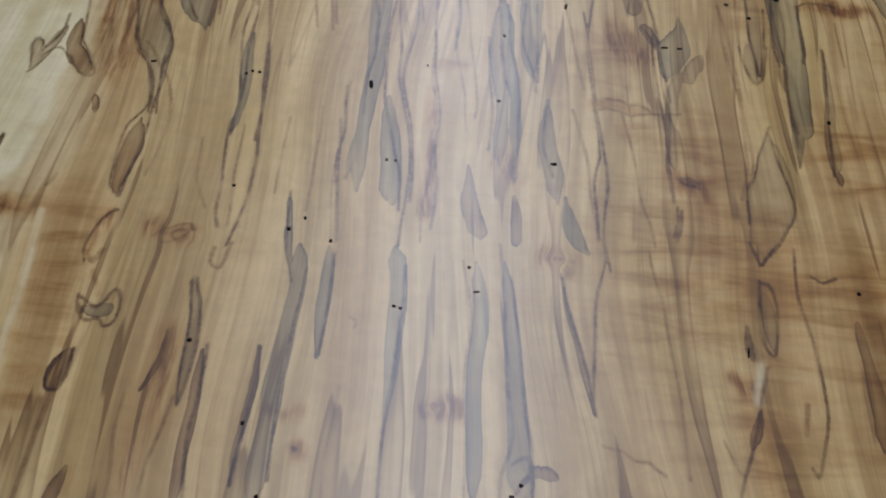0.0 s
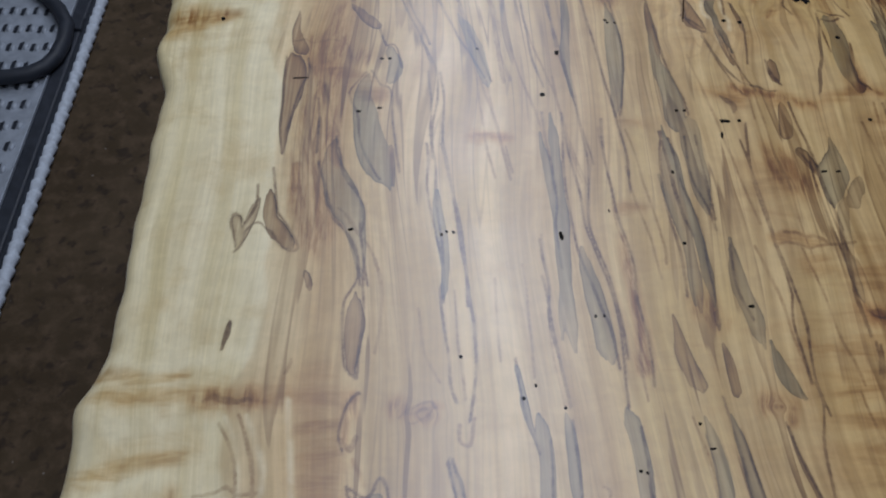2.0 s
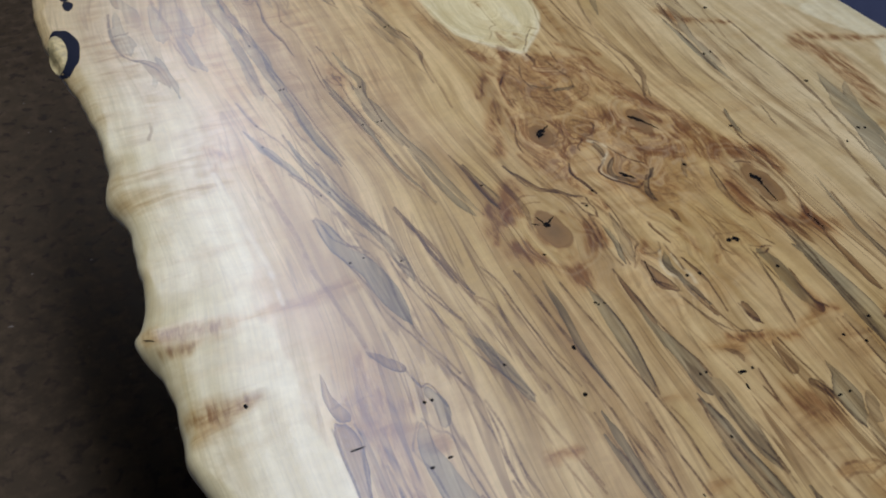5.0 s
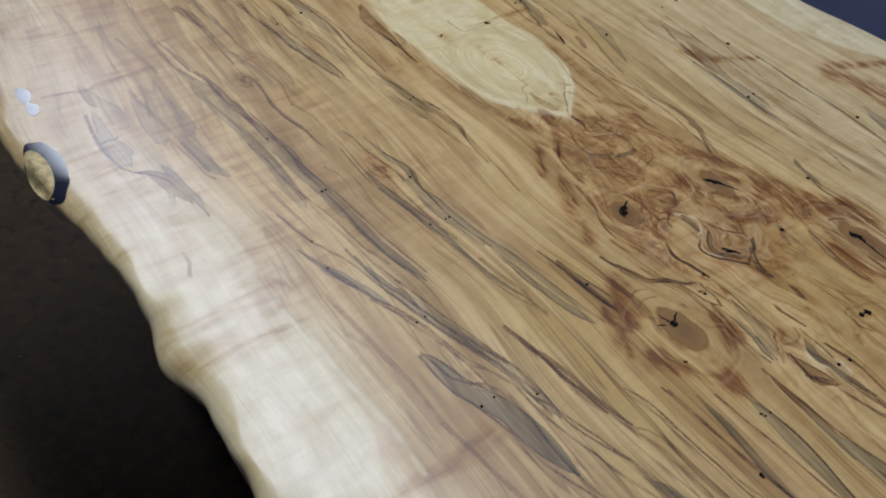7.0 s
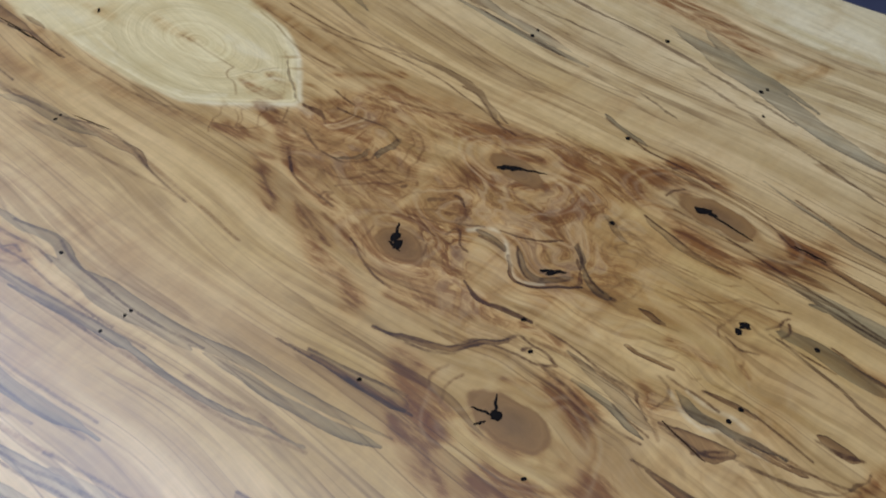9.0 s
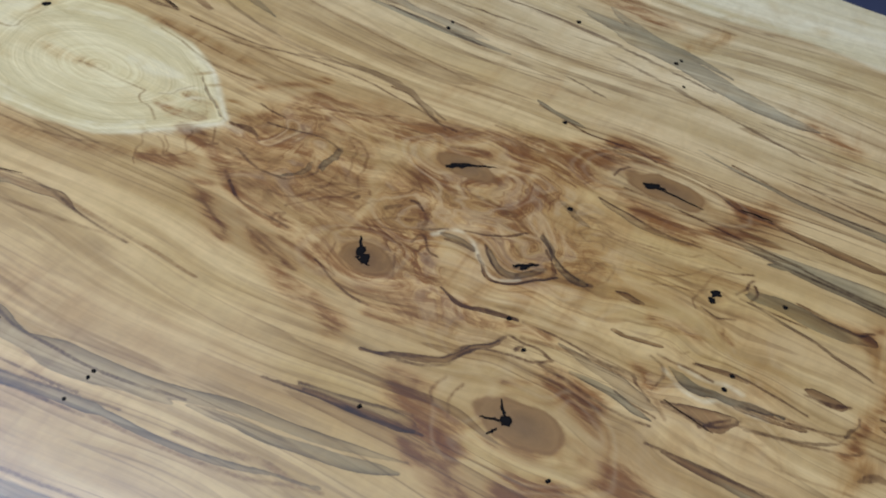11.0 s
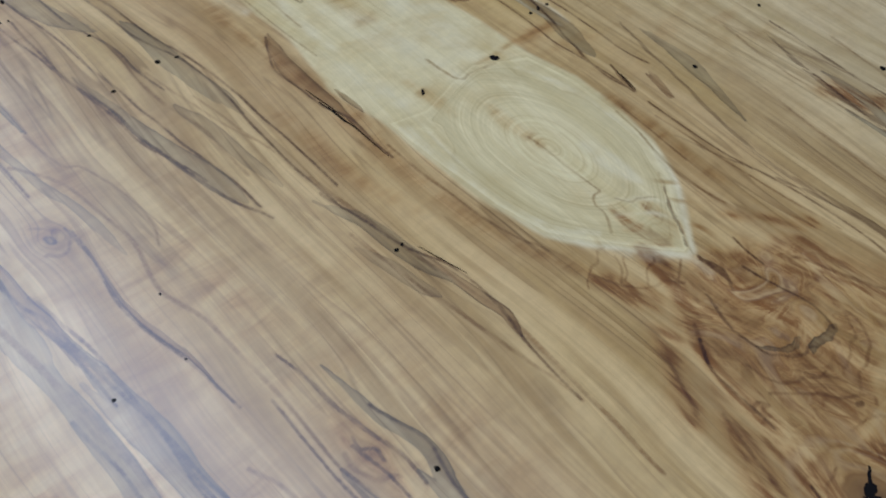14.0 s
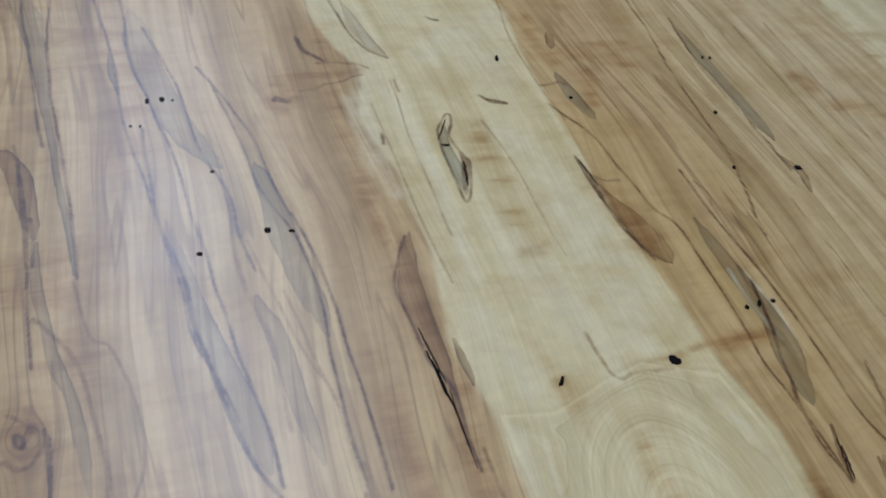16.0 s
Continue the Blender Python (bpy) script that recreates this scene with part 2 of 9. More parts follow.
def floor_material():
    m = Nodes("stained_concrete")
    p = m.place()
    broad = m.noise(p, 2.2, 5.0, 0.6)
    fine = m.noise(p, 26.0, 6.0, 0.65)
    spots = m.noise(p, 34.0, 2.0, 0.5, 0.4)
    color = m.mix(m.ramp(broad, 0.35, 0.7), rgb(0.047, 0.030, 0.0150), rgb(0.072, 0.049, 0.027))
    color = m.mix(m.math("MULTIPLY", m.ramp(fine, 0.40, 0.72), 0.7), color, rgb(0.118, 0.078, 0.048))
    color = m.mix(m.math("MULTIPLY", m.ramp(spots, 0.54, 0.70), 0.6), color, rgb(0.018, 0.012, 0.010))
    color = m.mix(m.ramp(m.noise(p, 55.0, 1.0), 0.765, 0.80, 0.0, 0.55), color, rgb(0.30, 0.26, 0.23))
    m.bump(fine, 0.001, 0.5)
    return m.finish(color, m.ramp(fine, 0.3, 0.7, 0.55, 0.8), 0.0, 0.2)


HEART_DEEP, HEART_LIGHT, HEART_RED = (0.385, 0.245, 0.087), (0.61, 0.43, 0.193), (0.385, 0.222, 0.085)
HEART_YELLOW = (0.465, 0.307, 0.092)
SAP_DEEP, SAP_LIGHT, SAP_STAIN = (0.575, 0.475, 0.255), (0.735, 0.64, 0.415), (0.48, 0.345, 0.145)
MAPLE = maple_material()
FLOOR = floor_material()
BLACK = plain("black_filler", (0.006, 0.005, 0.005), 0.8, spec=0.08)
CRACK_BROWN = plain("dark_brown_crack", (0.03, 0.016, 0.009), 0.8, spec=0.1)
WHITE_PAINT = plain("white_paint", (0.42, 0.42, 0.415), 0.7, spread=0.05, scale=3.0)
BLOCK_WALL = plain("grey_block_paint", (0.09, 0.093, 0.10), 0.75, spread=0.08, scale=4.0)
BLUE = plain("blue_grey_paint", (0.115, 0.135, 0.245), 0.55, spread=0.06, scale=8.0)
STEEL = plain("galvanised_grey", (0.33, 0.36, 0.41), 0.55, 0.2, 0.15, 40.0)
RUBBER = plain("dark_rubber", (0.022, 0.026, 0.036), 0.6, 0.0, 0.25, 60.0)
ROPE = plain("grey_white_cord", (0.50, 0.54, 0.60), 0.8, 0.0, 0.18, 90.0)
RESIN = plain("resin", (0.016, 0.018, 0.030), 0.14, spread=0.1)
ISLAND = plain("sapwood_lump", (0.46, 0.36, 0.17), 0.6, 0.0, 0.4, 120.0, 0.002)
STAND = plain("dark_steel", (0.03, 0.03, 0.032), 0.5, 0.6, 0.2, 25.0)


# ---- building helpers ----
def link_mesh(name, verts, faces, material, parent=None, label="", smooth=False):
    me = bpy.data.meshes.new(name)
    me.from_pydata([tuple(p) for p in verts], [], faces)
    me.materials.append(material)
    if smooth:
        me.shade_smooth()
    ob = new(name, me)
    if parent:
        ob.parent = parent
    if label:
        tagged(ob, label)
    return ob


def part(name, bm, material, parent=None, label="", smooth=False):
    me = bpy.data.meshes.new(name)
    bmesh.ops.recalc_face_normals(bm, faces=bm.faces)
    bm.to_mesh(me)
    bm.free()
    me.materials.append(material)
    if smooth:
        me.shade_smooth()
    ob = new(name, me)
    if parent:
        ob.parent = parent
    if label:
        tagged(ob, label)
    return ob


def box(bm, x0, x1, y0, y1, z0, z1, bevel=0.0):
    made = bmesh.ops.create_cube(bm, size=1.0)["verts"]
    for p in made:
        p.co = ((x0 + x1) / 2 + p.co.x * (x1 - x0), (y0 + y1) / 2 + p.co.y * (y1 - y0), (z0 + z1) / 2 + p.co.z * (z1 - z0))
    if bevel:
        edges = {e for p in made for e in p.link_edges}
        bmesh.ops.bevel(bm, geom=list(edges), offset=bevel, segments=2, affect="EDGES", profile=0.5)
    return bm


def block(name, x0, x1, y0, y1, z0, z1, material, parent=None, label="", bevel=0.0):
    return part(name, box(bmesh.new(), x0, x1, y0, y1, z0, z1, bevel), material, parent, label)


def tube(bm, points, radius, sides=10):
    """A round bar along a bent line of points."""
    points = [Vector(p) for p in points]
    rings = []
    for i, p in enumerate(points):
        way = (points[min(i + 1, len(points) - 1)] - points[max(i - 1, 0)]).normalized()
        turn = way.to_track_quat("Z", "Y")
        rings.append([bm.verts.new(p + turn @ Vector((radius * math.cos(a), radius * math.sin(a), 0))) for a in (2 * math.pi * k / sides for k in range(sides))])
    for a, b in zip(rings, rings[1:]):
        for k in range(sides):
            bm.faces.new((a[k], a[(k + 1) % sides], b[(k + 1) % sides], b[k]))
    bm.faces.new(rings[0][::-1])
    bm.faces.new(rings[-1])
    return bm


# ---- room ----
ROOM = (-3.6, 1.75, -3.4, 5.0)
x0, x1, y0, y1 = ROOM
tagged(block("floor", x0, x1, y0, y1, -0.1, 0.0, FLOOR), "dark brown stained and speckled concrete workshop floor", "floor", kind="structure")
tagged(block("ceiling", x0, x1, y0, y1, CEILING_Z + 0.06, CEILING_Z + 0.16, WHITE_PAINT), "plain white painted workshop ceiling", "ceiling", kind="structure")
# west, south and north walls are unseen, added to close the room
for name, box4 in (("wall_west", (x0 - 0.15, x0, y0, y1)), ("wall_east", (x1, x1 + 0.15, y0, y1)), ("wall_south", (x0 - 0.15, x1 + 0.15, y0 - 0.15, y0)), ("wall_north_bounce", (x0 - 0.15, x1 + 0.15, y1, y1 + 0.15))):
    blue = name == "wall_east"
    # the unseen north wall is white only to brighten grazing reflections in the slab
    paint = {"wall_east": BLUE, "wall_north_bounce": WHITE_PAINT}.get(name, BLOCK_WALL)
    tagged(block(name, *box4, -0.1, CEILING_Z + 0.16, paint), f"plain {'blue-grey' if blue else 'white' if name == 'wall_north_bounce' else 'grey'} painted workshop wall", "wall", kind="structure")


def strip_light(y):
    root = tagged(new("ceiling_light"), "long white ceiling strip light, switched on", "ceiling light", "row of ceiling strip lights")
    root.location = (STRIP_X, y, CEILING_Z)
    block("housing", -0.19, 0.19, -0.6, 0.6, 0.0, 0.06, WHITE_PAINT, root, bevel=0.006)
    lamp = bpy.data.lights.new("strip_lamp", "AREA")
    lamp.shape, lamp.size, lamp.size_y = "RECTANGLE", 0.34, 1.18
    lamp.energy, lamp.color = STRIP_POWER, STRIP_COLOR
    ob = new("strip_lamp", lamp)
    ob.parent, ob.location = root, (0, 0, -0.004)
    return root


for n in range(4):
    strip_light(-0.75 + n * 1.25)


# ---- the slab ----
TOP = 0.90
THICK = 0.055
Y_SOUTH, Y_NORTH = -1.05, 1.25
FINE_SOUTH, FINE_NORTH = -0.72, 0.78


def bell(v, at, width):
    return np.exp(-(((v - at) / width) ** 2))


def smooth(a, low, high):
    t = np.clip((a - low) / (high - low), 0, 1)
    return t * t * (3 - 2 * t)


def edge_left(y):
    """The west edge line, waney with swellings where limbs left the trunk."""
    e = -0.3760 - 0.0125 * smooth(y, -0.29, -0.24) - 0.006 * smooth(y, 0.05, 0.15) - 0.040 * smooth(y, 0.13, 0.42)
    e = e - 0.0105 * smooth(-y, 0.495, 0.530) - 0.0035 * bell(y, -0.530, 0.012) + 0.0025 * bell(y, -0.190, 0.02)
    e = e - 0.016 * bell(y, -0.124, 0.028) - 0.0135 * bell(y, 0.066, 0.03)
    return e + 0.0006 * np.sin(y * 83.0 + 1.0) + 0.0004 * np.sin(y * 190.0)


def edge_right(y):
    e = 0.563 + 0.022 * smooth(-y, 0.05, 0.22) - 0.010 * smooth(y, 0.08, 0.2)
    return e + 0.002 * np.sin(y * 21.0 + 0.7) + 0.001 * np.sin(y * 57.0)


ROLL = 0.016
SHOULDER = 0.011


def roll_left(y):
    """How far from the west edge line the top begins to round over."""
    return ROLL * (1.0 + 0.30 * np.sin(y * 31.0) + 0.2 * np.sin(y * 67.0 + 2.0))


def edge_dip(y):
    """How much the top sinks towards the west edge: hollows beside each swelling."""
    dips = 0.007 * bell(y, -0.105, 0.012) + 0.007 * bell(y, -0.150, 0.010) + 0.006 * bell(y, -0.215, 0.012) - 0.003 * bell(y, -0.125, 0.010)
    dips = dips + 0.006 * bell(y, 0.045, 0.016) + 0.005 * bell(y, 0.105, 0.016) + 0.007 * bell(y, -0.525, 0.012) + 0.006 * bell(y, -0.575, 0.016)
    return np.clip(0.003 + dips + 0.002 * np.sin(y * 24.0 + 0.6), 0, 1) * (1 - 0.8 * smooth(y, 0.22, 0.28))


def ripple(d, y):
    """Low waves in the top that fade out a hand's width from the west edge."""
    wave = 0.0022 * np.sin(y * 115.0) * bell(y, -0.56, 0.07) + 0.0016 * np.sin(y * 88.0 + 1.0) * bell(y, -0.15, 0.10) + 0.0012 * np.sin(y * 70.0) * bell(y, 0.08, 0.08)
    return wave * np.exp(-np.clip(d, 0, 1) / 0.06)


def top_z(x, y):
    """Height of the finished surface below the flat top."""
    d, w = x - edge_left(y), roll_left(y)
    turn = np.arcsin(np.clip(1 - d / w, 0, 1))
    return -(1 - np.cos(turn)) * SHOULDER - edge_dip(y) * np.exp(-np.clip(d, 0, 1) / 0.022) + ripple(d, y)


def lattice(x, y, scale, seed):
    """Smooth noise from -1 to 1 on flat coordinates, in numpy."""
    rng = np.random.RandomState(seed)
    table = rng.uniform(-1, 1, (64, 64))
    fx, fy = x * scale, y * scale
    ix, iy = np.floor(fx).astype(int), np.floor(fy).astype(int)
    u, v = fx - ix, fy - iy
    u, v = u * u * (3 - 2 * u), v * v * (3 - 2 * v)
    a, b = table[ix % 64, iy % 64], table[(ix + 1) % 64, iy % 64]
    c, d = table[ix % 64, (iy + 1) % 64], table[(ix + 1) % 64, (iy + 1) % 64]
    return a + (b - a) * u + (c - a) * v + (a - b - c + d) * u * v


# knots: x, y, radius across, length over width, how far the grain bends round it
KNOTS = [
    (0.026, -0.002, 0.011, 1.5, 1.0),
    (-0.033, -0.134, 0.0135, 1.65, 1.3),
    (0.137, -0.019, 0.010, 2.1, 1.0),
    (0.197, -0.150, 0.0125, 2.2, 1.1),
    (0.117, -0.204, 0.007, 1.0, 1.0),
    (0.089, -0.085, 0.009, 1.0, 1.2),
    (-0.139, 0.168, 0.006, 1.6, 0.9),
    (-0.187, -0.546, 0.007, 0.7, 0.7),
    (0.013, -0.546, 0.006, 0.8, 0.7),
    (-0.047, -0.634, 0.004, 0.8, 0.7),
    (-0.188, 0.372, 0.009, 1.2, 1.0),
    (-0.008, -0.668, 0.006, 1.0, 0.9),
]


def burl_mask(x, y):
    """Where the fibres swirl: a patch round the large knots."""
    a = np.exp(-(((x - 0.09) / 0.10) ** 2 + ((y + 0.06) / 0.11) ** 2) ** 2)
    c = np.exp(-(((x - 0.085) / 0.055) ** 2 + ((y - 0.09) / 0.05) ** 2) ** 2)
    d = 0.6 * np.exp(-(((x - 0.05) / 0.09) ** 2 + ((y + 0.22) / 0.06) ** 2) ** 2)
    return np.maximum(np.maximum(a, c), d)


def grain_across(x, y):
    """The across-grain coordinate: lines of equal value are the wood's fibres."""
    g = x + 0.006 * np.sin(y * 9.0 + x * 4.0) + 0.003 * np.sin(y * 23.0 + x * 21.0 + 1.3)
    g = g + 0.0045 * lattice(x * 1.5 + 3, y * 0.6, 9.0, 1) + 0.0016 * lattice(x + 1, y * 0.5 + 5, 34.0, 2)
    for kx, ky, radius, long, push in KNOTS:
        dx, dy = x - kx, (y - ky) / long
        r2 = dx * dx + dy * dy
        g = g - push * dx * radius * radius / (r2 + 0.35 * radius * radius) * np.exp(-r2 / (9 * radius * radius))
    b = burl_mask(x, y)
    g = g + b * (0.014 * lattice(x + 2, y * 0.8, 22.0, 3) + 0.006 * lattice(x, y + 4, 48.0, 4))
    return g


STREAKS = []


def streak(kind, *points):
    """A band that follows the grain through points of (x, y, half width in mm)."""
    STREAKS.append((kind, np.array(points, float)))


streak("stain", (-0.1961, -0.5441, 0.8), (-0.1867, -0.5434, 1.3), (-0.1789, -0.5429, 0.5))
streak("white", (-0.3708, -0.5175, 4.0), (-0.3397, -0.5111, 4.8), (-0.2916, -0.5054, 4.8))
streak("amber", (-0.2716, -0.3650, 1.5), (-0.2722, -0.4044, 1.7))
streak("stain", (-0.3793, -0.2131, 7.9), (-0.3567, -0.2146, 8.6), (-0.3384, -0.2118, 5.3))
streak("white", (-0.3558, -0.1625, 10.5), (-0.3194, -0.1988, 11.8), (-0.2982, -0.2305, 6.0))
streak("stain", (-0.3890, -0.1443, 5.9), (-0.3747, -0.1459, 6.0), (-0.3603, -0.1467, 5.2))
streak("amber", (-0.3308, -0.1338, 4.6), (-0.2960, -0.1334, 3.9), (-0.2661, -0.1358, 3.9))
streak("stain", (-0.3940, -0.1243, 8.7), (-0.3650, -0.1343, 11.2), (-0.3358, -0.1382, 7.6))
streak("white", (-0.3746, -0.0886, 13.6), (-0.3399, -0.1122, 11.1), (-0.3052, -0.1195, 7.9))
streak("amber", (-0.3994, 0.0542, 9.4), (-0.3522, 0.0343, 11.9), (-0.2956, 0.0379, 10.1))
streak("stain", (-0.0454, -0.0670, 9.0), (-0.0570, -0.0829, 7.4), (-0.0712, -0.0994, 5.8), (-0.0846, -0.1149, 8.5))
streak("stain", (-0.0401, -0.1499, 2.2), (-0.0351, -0.1709, 2.2))
streak("stain", (-0.0119, -0.1127, 1.8), (-0.0048, -0.1311, 1.8))
streak("stain", (-0.1905, 0.3802, 4.2), (-0.1896, 0.3691, 6.2))
streak("stain", (0.0038, 0.4554, 1.7), (-0.0042, 0.4282, 6.0), (-0.0004, 0.3966, 6.6), (0.0031, 0.3666, 5.3), (0.0040, 0.3344, 2.6))
streak("stain", (0.0807, 0.4577, 5.2), (0.0795, 0.4302, 6.7))
streak("grey", (-0.3149, 0.2768, 0.6), (-0.3114, 0.2520, 1.7), (-0.3099, 0.2300, 3.2), (-0.3065, 0.2114, 3.4), (-0.3071, 0.1882, 0.3))
streak("olive", (-0.3283, 0.2658, 0.6), (-0.3229, 0.2446, 1.8), (-0.3285, 0.2173, 3.2))
streak("stain", (-0.1426, 0.1808, 2.3), (-0.1405, 0.1688, 4.6), (-0.1401, 0.1555, 2.7))
streak("amber", (-0.2069, 0.3353, 2.5), (-0.1973, 0.3311, 4.0), (-0.1877, 0.3264, 5.1))
streak("stain", (-0.1922, 0.3848, 2.8), (-0.1904, 0.3633, 4.8), (-0.1911, 0.3448, 1.8))
streak("grey", (-0.3447, 0.3923, 3.3), (-0.3462, 0.3564, 5.3), (-0.3455, 0.3209, 8.2), (-0.3413, 0.2895, 5.8))
streak("olive", (-0.2728, 0.4160, 3.6), (-0.2807, 0.3525, 4.8), (-0.2835, 0.2916, 5.2), (-0.2785, 0.2401, 1.6))
streak("olive", (-0.2886, 0.4138, 1.8), (-0.2863, 0.3894, 6.4), (-0.2945, 0.3396, 7.3), (-0.2978, 0.3107, 3.8))
streak("olive", (-0.3369, 0.4320, 3.4), (-0.3347, 0.4136, 4.7), (-0.3272, 0.3869, 8.2), (-0.3247, 0.3481, 9.8))
streak("stain", (-0.1857, 0.3870, 1.9), (-0.1776, 0.3636, 3.0))
streak("amber", (-0.3632, 0.4369, 2.9), (-0.3362, 0.4339, 3.8), (-0.2836, 0.4346, 3.9), (-0.2582, 0.4375, 2.8))
streak("brown", (-0.2400, 0.4911, 1.4), (-0.2321, 0.4405, 2.8), (-0.2306, 0.4144, 1.2))
streak("amber", (-0.3119, 0.5614, 4.2), (-0.2984, 0.5464, 6.0), (-0.2737, 0.5455, 7.0))
streak("amber", (-0.2259, -0.5691, 0.5), (-0.2203, -0.5841, 0.4))
streak("stain", (-0.1918, -0.5454, 0.7), (-0.1847, -0.5465, 1.1))
streak("stain", (-0.1926, 0.3807, 6.7), (-0.1886, 0.3662, 8.5))
streak("stain", (-0.0741, -0.1027, 4.9), (-0.0821, -0.1161, 4.7), (-0.0901, -0.1312, 2.3))
streak("stain", (0.0310, 0.1656, 2.0), (0.0355, 0.1445, 4.8))
streak("stain", (-0.0443, -0.1632, 1.2), (-0.0515, -0.1497, 0.9))
streak("stain", (-0.2095, -0.6770, 2.5), (-0.2089, -0.6870, 3.6))
streak("stain", (-0.1792, -0.6042, 4.1), (-0.1794, -0.6372, 6.5), (-0.1842, -0.6829, 3.6))
streak("stain", (0.0530, 0.3504, 2.3), (0.0538, 0.3418, 3.2), (0.0564, 0.3339, 2.5))
streak("stain", (0.0744, 0.4612, 7.0), (0.0741, 0.4427, 9.0), (0.0761, 0.4304, 4.3))
streak("white", (0.0229, 0.3236, 1.7), (0.0207, 0.2712, 2.3), (0.0236, 0.2296, 2.7), (0.0383, 0.1917, 2.7), (0.0595, 0.1657, 4.1), (0.0788, 0.1457, 3.4), (0.0796, 0.1306, 1.1))
streak("white", (0.0312, 0.3138, 0.7), (0.0234, 0.2514, 1.0), (0.0335, 0.2110, 1.3), (0.0519, 0.1893, 1.6))
streak("stain", (-0.0343, 0.3768, 6.5), (-0.0328, 0.3121, 6.9), (-0.0235, 0.2754, 5.0))
streak("white", (0.0701, 0.1925, 0.9), (0.0874, 0.1827, 0.9), (0.1008, 0.1672, 1.0))
streak("stain", (-0.1960, 0.5488, 3.8), (-0.1930, 0.5432, 3.1))
streak("white", (0.0827, 0.2022, 1.2), (0.0957, 0.1898, 1.0), (0.1113, 0.1758, 1.0))
streak("line", (0.1189, 0.1938, 0.8), (0.1024, 0.1769, 0.9), (0.0848, 0.1505, 0.7))
streak("stain", (-0.0051, 0.5855, 6.2), (-0.0072, 0.5478, 8.2), (-0.0056, 0.5094, 6.8), (-0.0083, 0.4748, 4.3))
streak("stain", (0.1066, 0.3474, 0.9), (0.1194, 0.3453, 1.7), (0.1317, 0.3419, 1.5))
streak("brown", (0.1666, -0.5758, 1.5), (0.1663, -0.6073, 4.2), (0.1642, -0.6418, 4.0))
streak("stain", (-0.0535, -0.1152, 3.3), (-0.0467, -0.1456, 6.6))
streak("white", (0.1087, 0.2435, 1.3), (0.1081, 0.2192, 3.0), (0.1049, 0.2060, 3.1))
streak("white", (0.1451, 0.2595, 1.0), (0.1367, 0.2170, 1.5), (0.1212, 0.1878, 2.9), (0.1023, 0.1684, 1.4), (0.0836, 0.1453, 1.8))
streak("amber", (-0.1446, 0.1780, 7.1), (-0.1372, 0.1593, 7.0))
streak("stain", (0.1262, 0.1536, 2.2), (0.1413, 0.1356, 3.3), (0.1618, 0.1143, 3.4))
streak("stain", (0.0825, 0.5402, 5.1), (0.0729, 0.5083, 7.4))
streak("stain", (-0.2036, -0.5407, 3.4), (-0.1815, -0.5496, 1.7))
streak("amber", (-0.0428, 0.5818, 4.6), (-0.0302, 0.5785, 5.7))
streak("amber", (-0.0422, 0.5815, 3.8), (-0.0323, 0.5804, 4.8))
streak("amber", (-0.0565, -0.4043, 5.1), (-0.0414, -0.4049, 3.9))
streak("stain", (0.0806, 0.4641, 4.2), (0.0816, 0.4409, 6.8), (0.0796, 0.4280, 4.1))
streak("stain", (0.0771, 0.4647, 5.2), (0.0767, 0.4462, 9.9), (0.0814, 0.4320, 3.6))
streak("stain", (-0.0588, -0.4281, 2.4), (-0.0581, -0.4690, 2.6), (-0.0596, -0.5223, 1.8))
streak("amber", (0.0569, -0.4517, 6.3), (0.0651, -0.4513, 6.3))
streak("amber", (0.0399, -0.4320, 4.0), (0.0608, -0.4322, 4.0))
streak("stain", (-0.1906, 0.5428, 7.9), (-0.1881, 0.5291, 5.2))
streak("amber", (-0.0365, 0.6007, 3.1), (-0.0191, 0.6010, 7.1), (-0.0012, 0.6013, 7.9), (0.0202, 0.6034, 3.2))
streak("white", (0.0979, 0.5343, 7.2), (0.1092, 0.4946, 10.8), (0.1133, 0.4446, 12.3), (0.1136, 0.4003, 10.2), (0.1086, 0.3770, 5.0))
streak("white", (0.1260, 0.3281, 1.5), (0.1414, 0.2841, 1.5), (0.1390, 0.2362, 1.2))
streak("amber", (-0.1507, -0.3435, 4.1), (-0.1277, -0.3439, 4.1))
streak("stain", (0.0135, -0.5456, 3.3), (0.0190, -0.5491, 1.7))
streak("stain", (0.1400, 0.4745, 5.5), (0.1444, 0.4440, 12.5), (0.1473, 0.4202, 10.4))
streak("amber", (0.0017, 0.6493, 3.9), (-0.0013, 0.5747, 2.7), (-0.0077, 0.4971, 2.7), (-0.0061, 0.4562, 2.7))
streak("stain", (0.0826, 0.5363, 3.1), (0.0783, 0.5149, 5.6), (0.0732, 0.4999, 3.6))
streak("white", (0.0604, 0.4536, 6.0), (0.0754, 0.4121, 13.9), (0.0831, 0.3696, 10.0), (0.0850, 0.3444, 4.8))
streak("stain", (0.0562, -0.3665, 6.7), (0.0585, -0.3782, 7.8))
streak("stain", (-0.0436, 0.5795, 5.6), (-0.0384, 0.5705, 4.2))
streak("amber", (-0.0439, -0.3313, 5.9), (-0.0254, -0.3319, 7.1), (-0.0113, -0.3295, 4.7))
streak("brown", (0.2000, 0.2664, 2.6), (0.1919, 0.2415, 1.5))
streak("stain", (-0.2514, -0.3948, 6.9), (-0.2520, -0.4234, 5.5))
streak("white", (0.0246, 0.6145, 5.8), (0.0151, 0.5729, 7.4), (0.0045, 0.5099, 5.1))
streak("stain", (0.1855, 0.5888, 7.7), (0.1755, 0.5524, 4.9))
streak("stain", (-0.0436, 0.5795, 3.1), (-0.0188, 0.5941, 4.6), (0.0213, 0.6022, 2.0))
